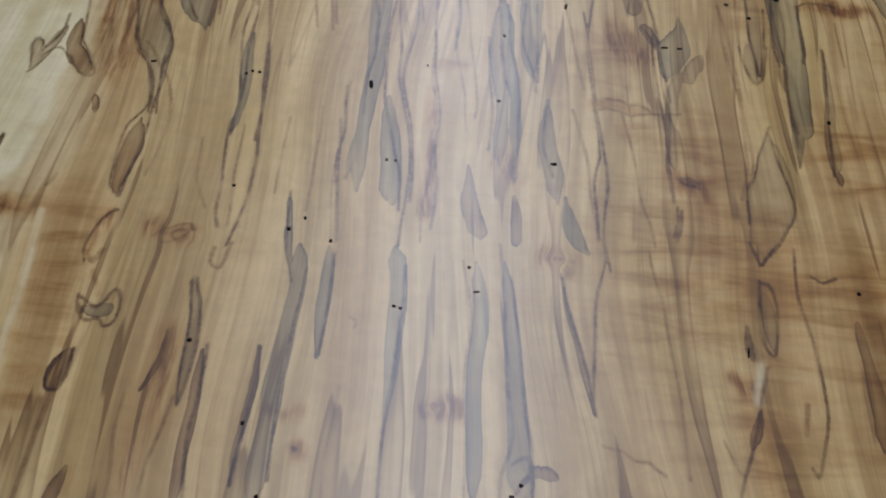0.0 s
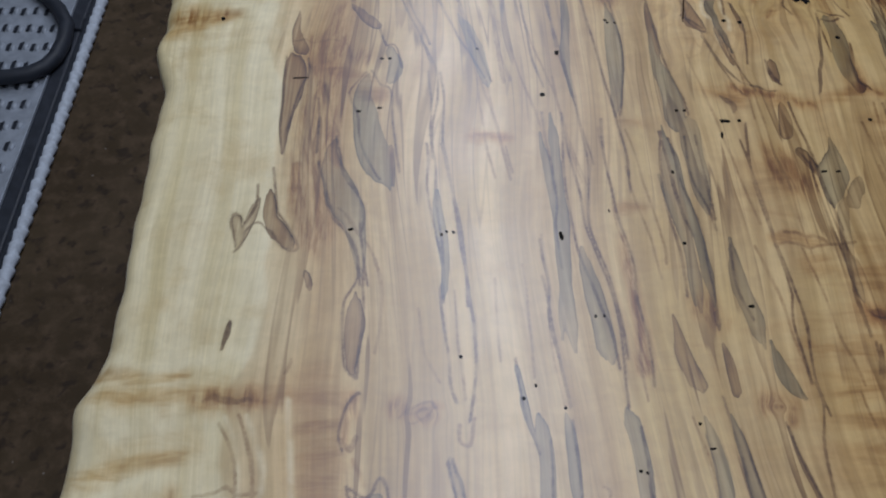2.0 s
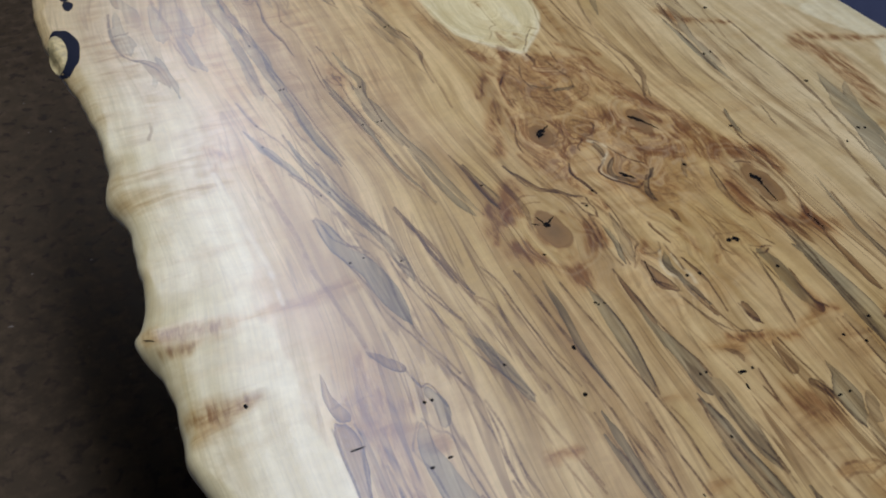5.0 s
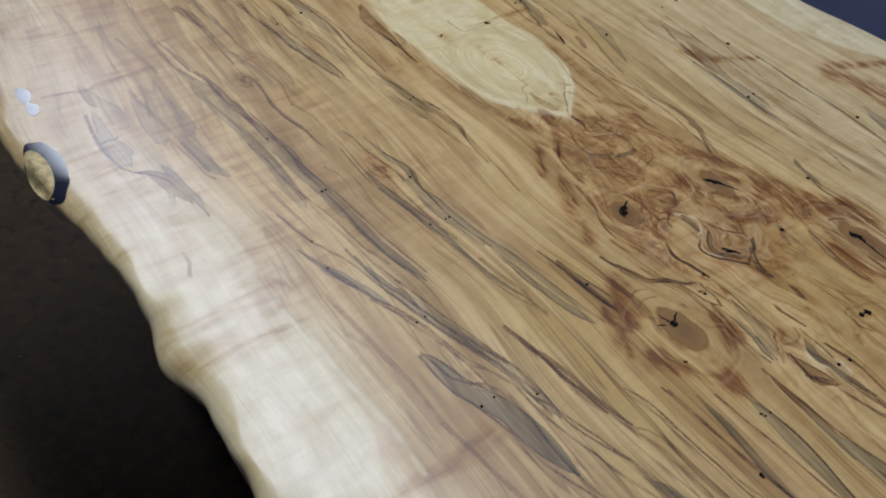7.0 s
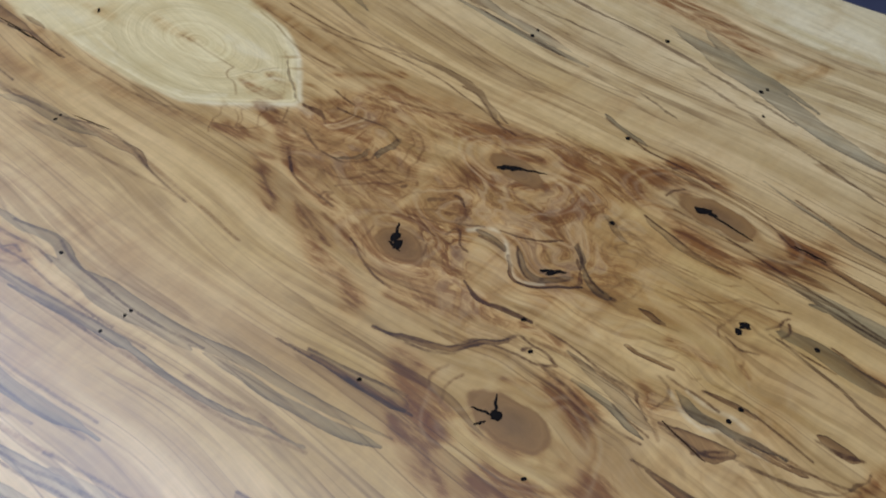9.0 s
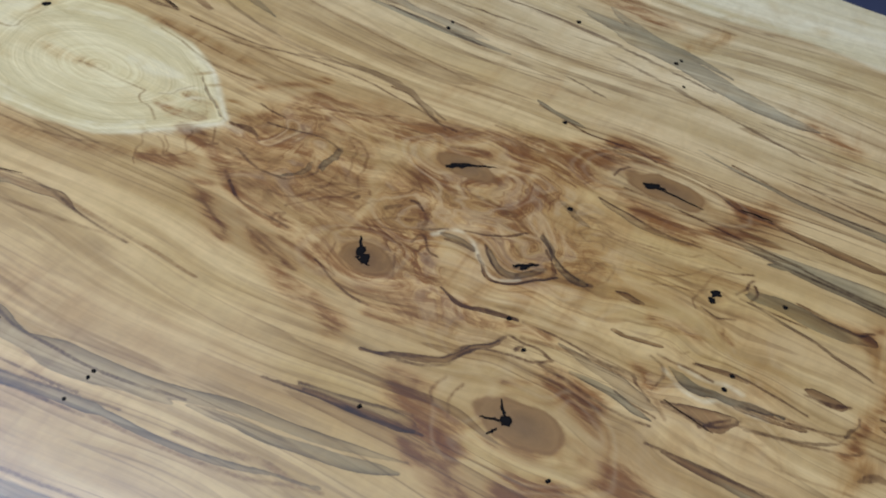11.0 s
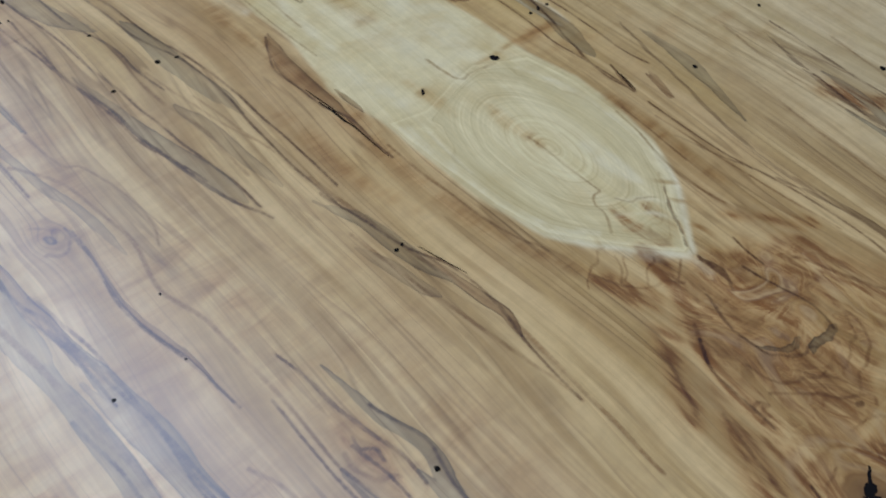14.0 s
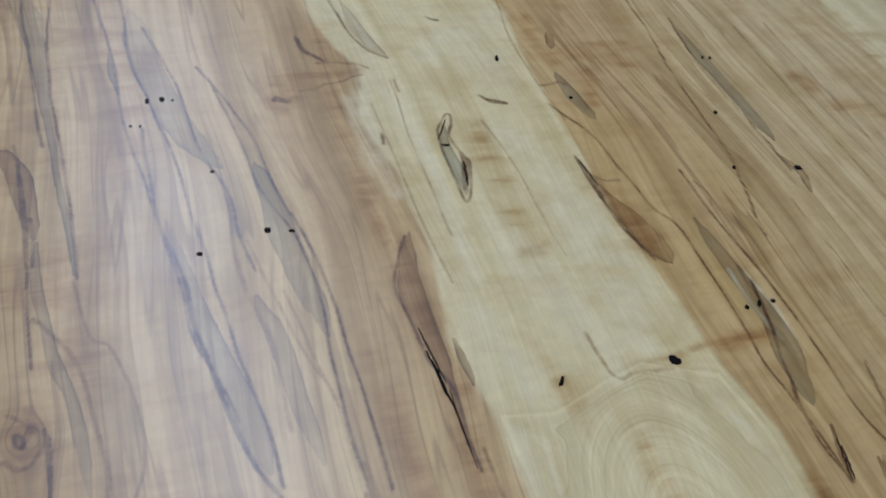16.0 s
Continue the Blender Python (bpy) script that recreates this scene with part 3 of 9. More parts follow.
streak("amber", (-0.1943, 0.3852, 7.2), (-0.1790, 0.3666, 7.2))
streak("stain", (0.0740, 0.4610, 6.0), (0.0795, 0.4302, 5.9))
streak("grey", (0.2412, 0.2988, 1.9), (0.2375, 0.2551, 3.8), (0.2225, 0.2214, 4.5), (0.2129, 0.1934, 0.7))
streak("white", (0.1020, 0.4619, 6.6), (0.1167, 0.4183, 8.0), (0.1163, 0.3711, 3.4))
streak("amber", (-0.0332, 0.5956, 8.1), (0.0061, 0.6037, 5.7), (0.0384, 0.6069, 3.0))
streak("stain", (0.0120, -0.5429, 1.3), (0.0169, -0.5472, 3.5), (0.0182, -0.5529, 2.9))
streak("amber", (0.0228, -0.3028, 3.4), (0.0489, -0.3030, 4.1), (0.0771, -0.3049, 3.4))
streak("amber", (0.0704, -0.3153, 8.5), (0.0910, -0.3174, 8.5))
streak("amber", (0.1622, 0.6128, 3.9), (0.1888, 0.6081, 5.7), (0.2151, 0.6082, 6.9))
streak("amber", (0.1958, 0.6097, 5.1), (0.2136, 0.6062, 11.0), (0.2298, 0.5885, 3.3))
streak("amber", (-0.1479, -0.3373, 4.1), (-0.1303, -0.3433, 4.1))
streak("stain", (-0.2489, -0.2178, 15.3), (-0.2540, -0.2902, 14.3), (-0.2577, -0.3689, 15.2), (-0.2600, -0.4243, 10.8))
streak("brown", (0.0764, -0.2701, 3.0), (0.0755, -0.2878, 3.7), (0.0766, -0.2947, 1.2))
streak("stain", (0.2135, 0.6182, 4.0), (0.2240, 0.6124, 3.3))
streak("amber", (0.0391, -0.5084, 2.6), (0.0720, -0.5139, 3.0), (0.0916, -0.5148, 2.4))
streak("amber", (-0.3071, 0.0851, 7.1), (-0.2877, 0.0759, 9.5), (-0.2698, 0.0709, 3.3))
streak("amber", (-0.2741, -0.2627, 8.5), (-0.2476, -0.2793, 8.4), (-0.2173, -0.3008, 9.9))
streak("amber", (0.0807, -0.4868, 6.2), (0.0906, -0.4933, 6.1))
streak("amber", (0.0445, -0.4321, 2.4), (0.0669, -0.4347, 2.4))
streak("grey", (-0.1563, 0.1437, 1.4), (-0.1415, 0.0863, 1.8), (-0.1340, 0.0101, 2.0), (-0.1179, -0.0594, 0.5))
streak("white", (0.1476, 0.6685, 7.6), (0.1006, 0.6420, 8.8), (0.0704, 0.6170, 7.2))
streak("grey", (-0.1282, 0.1471, 2.5), (-0.1210, 0.1014, 6.2), (-0.1142, 0.0508, 5.7), (-0.1013, -0.0015, 3.6), (-0.0927, -0.0605, 2.6), (-0.0839, -0.0919, 0.7))
streak("amber", (-0.3816, -0.2090, 9.8), (-0.3558, -0.2126, 8.4), (-0.3375, -0.2146, 4.0))
streak("stain", (0.1572, 0.6129, 1.6), (0.2081, 0.6194, 4.2), (0.2153, 0.6044, 8.1))
streak("stain", (0.1707, 0.6117, 1.6), (0.2093, 0.6120, 5.0), (0.2259, 0.5964, 2.4))
streak("stain", (0.3593, 0.5638, 5.1), (0.3658, 0.5508, 5.1))
streak("amber", (0.3725, 0.5301, 8.6), (0.4084, 0.5181, 8.7))
streak("stain", (0.0627, -0.3697, 8.6), (0.0645, -0.3818, 7.3))
streak("line", (0.1598, 0.2136, 0.7), (0.1822, 0.1453, 1.0), (0.1940, 0.0802, 2.4), (0.1754, 0.0163, 0.9))
streak("amber", (0.0179, -0.2972, 6.1), (0.0406, -0.3092, 8.2))
streak("amber", (-0.3964, -0.1300, 6.9), (-0.3653, -0.1381, 12.7), (-0.3320, -0.1388, 5.8))
streak("amber", (-0.3778, -0.2286, 9.4), (-0.3532, -0.2194, 9.6), (-0.3278, -0.2134, 4.5))
streak("line", (0.0297, -0.2428, 0.7), (0.0417, -0.2835, 1.0), (0.0571, -0.2975, 0.3), (0.0738, -0.3032, 0.0))
streak("amber", (0.0738, -0.3032, 4.2), (0.0938, -0.3143, 6.4), (0.1360, -0.3019, 4.3))
streak("stain", (0.3571, 0.5625, 3.1), (0.3731, 0.5537, 3.1))
streak("amber", (-0.3047, -0.1353, 5.8), (-0.2684, -0.1357, 5.7), (-0.2268, -0.1302, 5.3))
streak("stain", (0.0750, 0.4591, 5.4), (0.0741, 0.4316, 7.1))
streak("brown", (0.1323, -0.2915, 3.6), (0.1360, -0.3019, 4.7))
streak("line", (0.1235, -0.2252, 1.0), (0.1117, -0.2799, 1.5), (0.1034, -0.3044, 0.7))
streak("stain", (0.4579, 0.5851, 4.1), (0.4678, 0.5797, 3.4))
streak("grey", (0.1756, -0.1947, 2.2), (0.1722, -0.2467, 6.7), (0.1717, -0.2908, 8.9), (0.1682, -0.3263, 8.6), (0.1679, -0.3650, 8.2), (0.1682, -0.3916, 8.0))
streak("grey", (0.1291, -0.2219, 4.1), (0.1339, -0.2439, 5.9), (0.1306, -0.2721, 5.9), (0.1327, -0.2962, 5.0))
streak("amber", (0.1847, -0.3229, 6.0), (0.2103, -0.3270, 8.1))
streak("line", (0.3185, 0.2455, 1.5), (0.2955, 0.1611, 3.0), (0.2971, 0.0757, 2.6), (0.2918, 0.0416, 2.8))
streak("stain", (0.3039, 0.1758, 6.8), (0.3071, 0.1506, 6.8))
streak("amber", (-0.0611, -0.0836, 3.3), (-0.0623, -0.1062, 4.8))
streak("brown", (0.2076, -0.2218, 1.6), (0.2028, -0.2671, 3.7), (0.2009, -0.3006, 3.0))
streak("grey", (0.4094, -0.0324, 4.2), (0.3804, -0.0836, 7.0), (0.3767, -0.1206, 4.2), (0.3644, -0.1583, 1.8))
streak("grey", (0.1651, -0.2277, 2.2), (0.1743, -0.2696, 3.9), (0.1637, -0.3288, 5.8))
streak("grey", (0.2553, -0.1572, 1.0), (0.2419, -0.2223, 2.0), (0.2388, -0.2690, 3.7), (0.2389, -0.3086, 4.3), (0.2447, -0.3432, 3.3), (0.2446, -0.3611, 1.4))
streak("line", (0.2643, -0.2131, 1.0), (0.2570, -0.2802, 1.3), (0.2476, -0.3351, 1.2))
streak("amber", (-0.3935, 0.0549, 15.8), (-0.3648, 0.0441, 17.8), (-0.3279, 0.0474, 8.0))
streak("stain", (-0.1863, 0.3784, 7.1), (-0.1836, 0.3605, 5.3))
streak("amber", (-0.3955, 0.0772, 10.0), (-0.3486, 0.0775, 10.2), (-0.2668, 0.0768, 8.8))
streak("line", (0.2319, 0.3196, 1.5), (0.1915, 0.1696, 1.6), (0.1957, 0.0735, 2.5), (0.1654, 0.0122, 1.3))
streak("stain", (0.3384, -0.2321, 10.2), (0.3265, -0.2616, 9.9))
streak("grey", (0.2867, 0.1546, 1.6), (0.2823, 0.0814, 3.5), (0.2829, 0.0111, 1.9))
streak("line", (0.3371, -0.0498, 1.9), (0.3218, -0.1218, 2.2), (0.3043, -0.1916, 1.7), (0.2920, -0.2500, 1.9), (0.2903, -0.2914, 3.7))
streak("grey", (0.3921, -0.0081, 2.3), (0.3813, -0.0479, 8.4), (0.3711, -0.0853, 9.2), (0.3583, -0.1386, 7.7))
streak("line", (0.3684, 0.1681, 1.7), (0.3624, 0.0627, 2.1), (0.3572, -0.0307, 2.6), (0.3352, -0.1510, 2.0))
streak("line", (0.3354, 0.2502, 1.4), (0.3276, 0.1263, 1.3), (0.3319, -0.0011, 2.3))
streak("stain", (0.2934, 0.1769, 5.5), (0.3158, 0.1479, 3.3), (0.3621, 0.1229, 2.2))
streak("grey", (0.3752, -0.0473, 11.6), (0.3665, -0.1025, 11.2), (0.3476, -0.1565, 10.8), (0.3372, -0.2025, 7.5), (0.3347, -0.2366, 3.3))
streak("stain", (0.4174, 0.0508, 13.1), (0.4309, -0.0107, 15.9), (0.4113, -0.0808, 11.2))
streak("line", (0.2861, -0.0257, 1.2), (0.2738, -0.0790, 1.5))
streak("brown", (-0.3431, 0.2815, 1.4), (-0.3248, 0.2628, 3.3), (-0.3202, 0.2373, 5.0), (-0.3130, 0.2173, 1.1))
streak("amber", (0.3907, -0.1174, 6.9), (0.4290, -0.1369, 6.8))
streak("stain", (0.4318, 0.0680, 6.9), (0.4803, 0.0415, 5.8), (0.5300, 0.0288, 1.9))

# outlines, fills and veins of the figure
streak("ink", (0.0828, 0.1399, 0.8), (0.0845, 0.1344, 2.0), (0.0844, 0.1281, 2.0), (0.0832, 0.1201, 0.8))
streak("ink", (0.0982, 0.1201, 0.7), (0.0999, 0.1069, 0.7), (0.1052, 0.0910, 0.7), (0.1069, 0.0802, 0.7), (0.1051, 0.0699, 0.7), (0.1020, 0.0626, 0.7))
streak("grey", (0.1046, 0.0631, 2.4), (0.0945, 0.0626, 2.4), (0.0860, 0.0642, 2.4), (0.0776, 0.0608, 2.3))
streak("ink", (0.0627, 0.1232, 0.7), (0.0588, 0.1113, 0.7), (0.0556, 0.0978, 0.7), (0.0572, 0.0807, 0.7), (0.0595, 0.0754, 0.7), (0.0723, 0.0672, 0.7), (0.0819, 0.0619, 0.7))
streak("grey", (0.0573, 0.0844, 1.7), (0.0672, 0.0755, 1.7), (0.0799, 0.0707, 1.8))
streak("vein", (0.1202, 0.0902, 0.7), (0.1203, 0.0736, 0.7), (0.1160, 0.0633, 0.7), (0.1069, 0.0547, 0.7), (0.0917, 0.0501, 0.7), (0.0789, 0.0431, 0.7))
streak("vein", (0.1175, 0.0721, 1.1), (0.1175, 0.0581, 1.1), (0.1090, 0.0466, 1.0), (0.0978, 0.0416, 1.0), (0.0855, 0.0387, 1.0), (0.0758, 0.0327, 1.0))
streak("vein", (0.0423, 0.0804, 0.8), (0.0439, 0.0704, 0.8), (0.0520, 0.0598, 0.8), (0.0598, 0.0555, 0.8), (0.0724, 0.0493, 0.8))
streak("vein", (0.0371, 0.0640, 0.7), (0.0526, 0.0514, 0.8), (0.0660, 0.0370, 0.8), (0.0788, 0.0285, 0.8), (0.0760, 0.0227, 0.8))
streak("vein", (0.0578, 0.0632, 0.6), (0.0637, 0.0577, 0.6), (0.0726, 0.0450, 0.6), (0.0768, 0.0362, 0.6))
streak("ink", (0.1140, 0.1375, 0.6), (0.1116, 0.1262, 0.6), (0.1110, 0.1136, 0.6))
streak("vein", (0.1258, 0.1104, 1.3), (0.1347, 0.0986, 1.3), (0.1407, 0.0825, 1.3), (0.1487, 0.0627, 1.3), (0.1590, 0.0488, 1.3))
streak("stain", (0.0988, 0.1302, 3.3), (0.1209, 0.1003, 5.0), (0.1393, 0.0721, 5.9), (0.1562, 0.0379, 5.1), (0.1642, 0.0181, 3.4))
streak("stain", (0.0874, 0.1133, 4.8), (0.0886, 0.0906, 4.8), (0.0927, 0.0744, 4.8))
streak("ink", (0.1881, 0.0682, 0.8), (0.1864, 0.0526, 0.8), (0.1752, 0.0326, 0.8), (0.1692, 0.0180, 0.8), (0.1671, 0.0030, 0.8))
streak("stain", (0.0377, 0.1111, 3.1), (0.0269, 0.0927, 4.5), (0.0190, 0.0744, 4.4), (0.0175, 0.0585, 3.6))
streak("ink", (0.0364, 0.1079, 0.8), (0.0257, 0.0897, 1.1), (0.0243, 0.0778, 1.1), (0.0229, 0.0661, 0.7), (0.0214, 0.0511, 0.5))
streak("vein", (0.0215, 0.0653, 1.1), (0.0308, 0.0611, 1.1), (0.0194, 0.0575, 1.1))
streak("stain", (0.0090, 0.0681, 5.8), (0.0044, 0.0484, 5.7), (-0.0039, 0.0351, 5.6))
streak("vein", (0.0143, 0.1108, 1.1), (0.0054, 0.0958, 1.1), (-0.0036, 0.0820, 1.1))
streak("stain", (0.0168, 0.0391, 3.2), (0.0060, 0.0246, 3.2), (-0.0027, 0.0107, 3.1))
streak("stain", (0.0624, 0.1634, 3.2), (0.0538, 0.1335, 3.1), (0.0400, 0.1126, 3.1))
streak("ink", (0.0671, 0.0306, 1.5), (0.0708, 0.0282, 1.5))
streak("ink", (0.0707, 0.0083, 1.5), (0.0748, 0.0052, 1.5), (0.0799, 0.0008, 1.5))
streak("ink", (0.0874, -0.0033, 1.2), (0.0871, -0.0086, 1.2), (0.0824, -0.0133, 1.1))
streak("stain", (0.0833, -0.0146, 3.0), (0.0688, -0.0188, 3.0), (0.0582, -0.0262, 2.9), (0.0505, -0.0326, 2.9))
streak("vein", (0.0818, -0.0162, 1.9), (0.0687, -0.0197, 1.9), (0.0610, -0.0257, 1.8))
streak("ink", (0.0531, -0.0196, 0.6), (0.0620, -0.0245, 0.6), (0.0522, -0.0351, 0.5), (0.0515, -0.0411, 0.5))
streak("ink", (0.0665, -0.0220, 0.6), (0.0711, -0.0286, 0.6), (0.0754, -0.0358, 0.6))
streak("vein", (0.0554, 0.0099, 0.7), (0.0652, 0.0022, 0.8), (0.0730, -0.0110, 0.8), (0.0707, -0.0171, 0.8))
streak("vein", (0.0512, 0.0077, 0.7), (0.0548, -0.0030, 0.7), (0.0629, -0.0149, 0.7))
streak("vein", (0.0514, 0.0248, 0.7), (0.0675, 0.0205, 0.8), (0.0745, 0.0133, 0.8))
streak("white", (0.0657, -0.0290, 0.9), (0.0766, -0.0386, 0.9), (0.0772, -0.0486, 0.9), (0.0704, -0.0575, 0.9), (0.0609, -0.0655, 0.9), (0.0549, -0.0738, 0.9), (0.0555, -0.0833, 0.9), (0.0626, -0.0923, 0.9))
streak("grey", (0.0698, -0.0341, 2.0), (0.0710, -0.0431, 2.0), (0.0704, -0.0503, 2.0), (0.0684, -0.0572, 2.0))
streak("ink", (0.0667, -0.0367, 0.4), (0.0682, -0.0463, 0.4), (0.0681, -0.0569, 0.4))
streak("grey", (0.0758, -0.0646, 2.6), (0.0678, -0.0714, 2.6), (0.0636, -0.0782, 2.5), (0.0638, -0.0880, 2.5), (0.0710, -0.0971, 2.5), (0.0783, -0.1019, 2.6))
streak("ink", (0.0762, -0.0633, 0.5), (0.0670, -0.0702, 0.5), (0.0607, -0.0774, 0.5), (0.0609, -0.0871, 0.5), (0.0682, -0.0981, 0.5), (0.0766, -0.1029, 0.5))
streak("brown", (0.0668, -0.0611, 1.1), (0.0567, -0.0680, 1.1), (0.0517, -0.0751, 1.1), (0.0533, -0.0842, 1.1), (0.0594, -0.0935, 1.1), (0.0701, -0.1052, 1.1), (0.0767, -0.1126, 1.1))
streak("ink", (0.0509, -0.0773, 0.5), (0.0554, -0.0892, 0.5), (0.0651, -0.1011, 0.5), (0.0767, -0.1126, 0.5))
streak("vein", (0.0883, -0.0748, 0.7), (0.0792, -0.0794, 0.7), (0.0770, -0.0850, 0.7), (0.0789, -0.0923, 0.7))
streak("ink", (0.0698, -0.0857, 0.7), (0.0733, -0.0892, 1.5), (0.0763, -0.0928, 1.5), (0.0789, -0.0958, 0.7))
streak("ink", (0.0646, -0.0884, 1.4), (0.0663, -0.0910, 1.4))
streak("vein", (0.0829, -0.0606, 0.7), (0.0885, -0.0706, 0.7), (0.0841, -0.0804, 0.7), (0.0795, -0.0861, 0.7))
streak("brown", (0.0805, -0.0452, 1.1), (0.0859, -0.0594, 1.1), (0.0932, -0.0729, 1.1), (0.1020, -0.0811, 1.1))
streak("stain", (0.0841, -0.0642, 3.7), (0.0905, -0.0780, 3.7), (0.0982, -0.0894, 3.8))
streak("grey", (0.1059, -0.0887, 1.9), (0.0976, -0.0977, 1.9), (0.0904, -0.1041, 1.8))
streak("grey", (0.0893, -0.1033, 3.0), (0.0835, -0.1123, 2.9), (0.0806, -0.1210, 2.9), (0.0809, -0.1309, 2.9))
streak("ink", (0.1074, -0.0882, 0.6), (0.0937, -0.1010, 0.6), (0.0854, -0.1117, 0.6), (0.0818, -0.1245, 0.6))
streak("ink", (0.0814, -0.1308, 1.8), (0.0817, -0.1338, 1.8))
streak("brown", (0.0940, -0.0969, 1.1), (0.0836, -0.1037, 1.1), (0.0757, -0.1110, 1.1))
streak("vein", (0.0767, -0.1126, 0.5), (0.0791, -0.1273, 0.5), (0.0771, -0.1412, 0.5), (0.0820, -0.1586, 0.5), (0.0863, -0.1761, 0.5))
streak("olive", (0.1434, -0.0874, 0.8), (0.1396, -0.0967, 2.4), (0.1334, -0.1062, 2.3), (0.1315, -0.1130, 0.8))
streak("olive", (0.1618, -0.1108, 0.8), (0.1577, -0.1238, 3.2), (0.1536, -0.1394, 3.5), (0.1513, -0.1542, 1.9), (0.1519, -0.1702, 0.8))
streak("ink", (0.1618, -0.1108, 0.5), (0.1605, -0.1209, 0.5), (0.1575, -0.1363, 0.5), (0.1542, -0.1555, 0.5), (0.1525, -0.1720, 0.5), (0.1541, -0.1856, 0.5))
streak("vein", (0.1362, -0.1218, 0.6), (0.1336, -0.1367, 0.6), (0.1367, -0.1599, 0.6), (0.1413, -0.1805, 0.6), (0.1487, -0.1887, 0.6))
streak("vein", (0.1262, -0.1146, 0.6), (0.1309, -0.1375, 0.6), (0.1336, -0.1646, 0.6))
streak("vein", (0.1561, -0.1792, 0.8), (0.1540, -0.1993, 0.8), (0.1522, -0.2113, 0.8))
streak("vein", (0.0898, -0.1278, 0.7), (0.1025, -0.1318, 0.7), (0.1065, -0.1404, 0.7), (0.0947, -0.1422, 0.7), (0.0856, -0.1372, 0.7))
streak("brown", (0.0859, -0.1470, 0.7), (0.0860, -0.1538, 2.2), (0.0846, -0.1609, 1.8), (0.0851, -0.1675, 0.7))
streak("vein", (0.1118, -0.1545, 0.7), (0.1165, -0.1688, 0.7), (0.1245, -0.1842, 0.7), (0.1348, -0.1916, 0.7), (0.1420, -0.2024, 0.8))
streak("vein", (0.1058, -0.1676, 0.7), (0.1121, -0.1813, 0.7), (0.1157, -0.1963, 0.7))
streak("stain", (0.2069, -0.0761, 3.4), (0.2163, -0.1003, 6.0), (0.2185, -0.1219, 6.8), (0.2272, -0.1396, 4.2))
streak("ink", (0.2350, -0.0361, 0.8), (0.2295, -0.0547, 0.8), (0.2241, -0.0751, 0.8), (0.2243, -0.0934, 0.8), (0.2251, -0.1202, 0.8), (0.2215, -0.1327, 0.8))
streak("grey", (0.2392, -0.0322, 2.2), (0.2329, -0.0511, 2.2), (0.2282, -0.0738, 2.2))
streak("ink", (0.1910, -0.1112, 1.0), (0.1985, -0.1143, 1.0), (0.2051, -0.1194, 1.0))
streak("vein", (0.2177, -0.1021, 1.3), (0.2284, -0.1103, 1.3), (0.2245, -0.1248, 1.3), (0.2292, -0.1347, 1.3))
streak("ink", (0.2222, -0.1754, 0.4), (0.2146, -0.1854, 0.8), (0.2085, -0.1970, 1.2), (0.2068, -0.2097, 1.2), (0.2081, -0.2245, 0.8))
streak("olive", (0.1745, -0.1853, 2.4), (0.1751, -0.2072, 2.3), (0.1751, -0.2307, 2.3), (0.1719, -0.2580, 2.3))
streak("stain", (0.1606, 0.0164, 4.2), (0.1711, -0.0069, 6.3), (0.1796, -0.0219, 6.3), (0.1870, -0.0420, 6.3), (0.1951, -0.0687, 4.2))
streak("stain", (0.1480, -0.0022, 3.7), (0.1530, -0.0123, 3.7), (0.1606, -0.0250, 3.7))
streak("vein", (0.1513, 0.0007, 2.1), (0.1565, -0.0108, 2.1), (0.1601, -0.0243, 2.1))
streak("vein", (0.1910, -0.0173, 0.9), (0.1907, -0.0360, 0.8), (0.1962, -0.0547, 0.8))
streak("stain", (0.1194, -0.0112, 2.4), (0.1305, -0.0328, 2.4), (0.1462, -0.0572, 2.4))
streak("vein", (0.1004, -0.1951, 0.7), (0.1169, -0.1946, 0.7), (0.1303, -0.1982, 0.7), (0.1374, -0.2045, 0.7))
streak("ink", (0.1404, -0.2000, 0.8), (0.1441, -0.2109, 0.8), (0.1498, -0.2213, 0.8))
streak("ink", (0.1259, -0.2168, 0.8), (0.1345, -0.2213, 0.8), (0.1437, -0.2227, 0.8))
streak("ink", (0.1397, -0.2256, 0.8), (0.1336, -0.2285, 0.8), (0.1255, -0.2265, 0.8))
streak("olive", (0.1350, -0.2219, 3.3), (0.1324, -0.2335, 3.3), (0.1312, -0.2455, 3.3), (0.1303, -0.2659, 3.2))
streak("ink", (0.1236, -0.2202, 0.5), (0.1236, -0.2422, 0.5), (0.1246, -0.2637, 0.5))
streak("stain", (0.0190, -0.0326, 4.9), (0.0165, -0.0494, 4.8), (0.0215, -0.0586, 4.9), (0.0236, -0.0700, 4.8))
streak("stain", (0.0007, -0.0509, 3.4), (0.0076, -0.0647, 3.4), (0.0198, -0.0802, 3.4))
streak("brown", (0.0311, -0.0525, 1.1), (0.0241, -0.0690, 1.7), (0.0273, -0.0829, 2.1), (0.0301, -0.0968, 1.7), (0.0319, -0.1058, 0.7))
streak("ink", (0.0311, -0.0525, 0.4), (0.0241, -0.0690, 0.7), (0.0273, -0.0829, 0.9), (0.0301, -0.0968, 1.0), (0.0315, -0.1045, 0.7))
streak("stain", (0.0124, 0.0324, 3.6), (0.0025, 0.0145, 4.9), (-0.0024, -0.0062, 4.8), (-0.0058, -0.0331, 3.4))
streak("ink", (0.0078, 0.0236, 0.6), (-0.0018, 0.0060, 0.6), (-0.0066, -0.0096, 0.5), (-0.0068, -0.0221, 0.5))
streak("stain", (0.0195, -0.0125, 5.7), (0.0170, -0.0297, 5.6), (0.0090, -0.0421, 5.5))
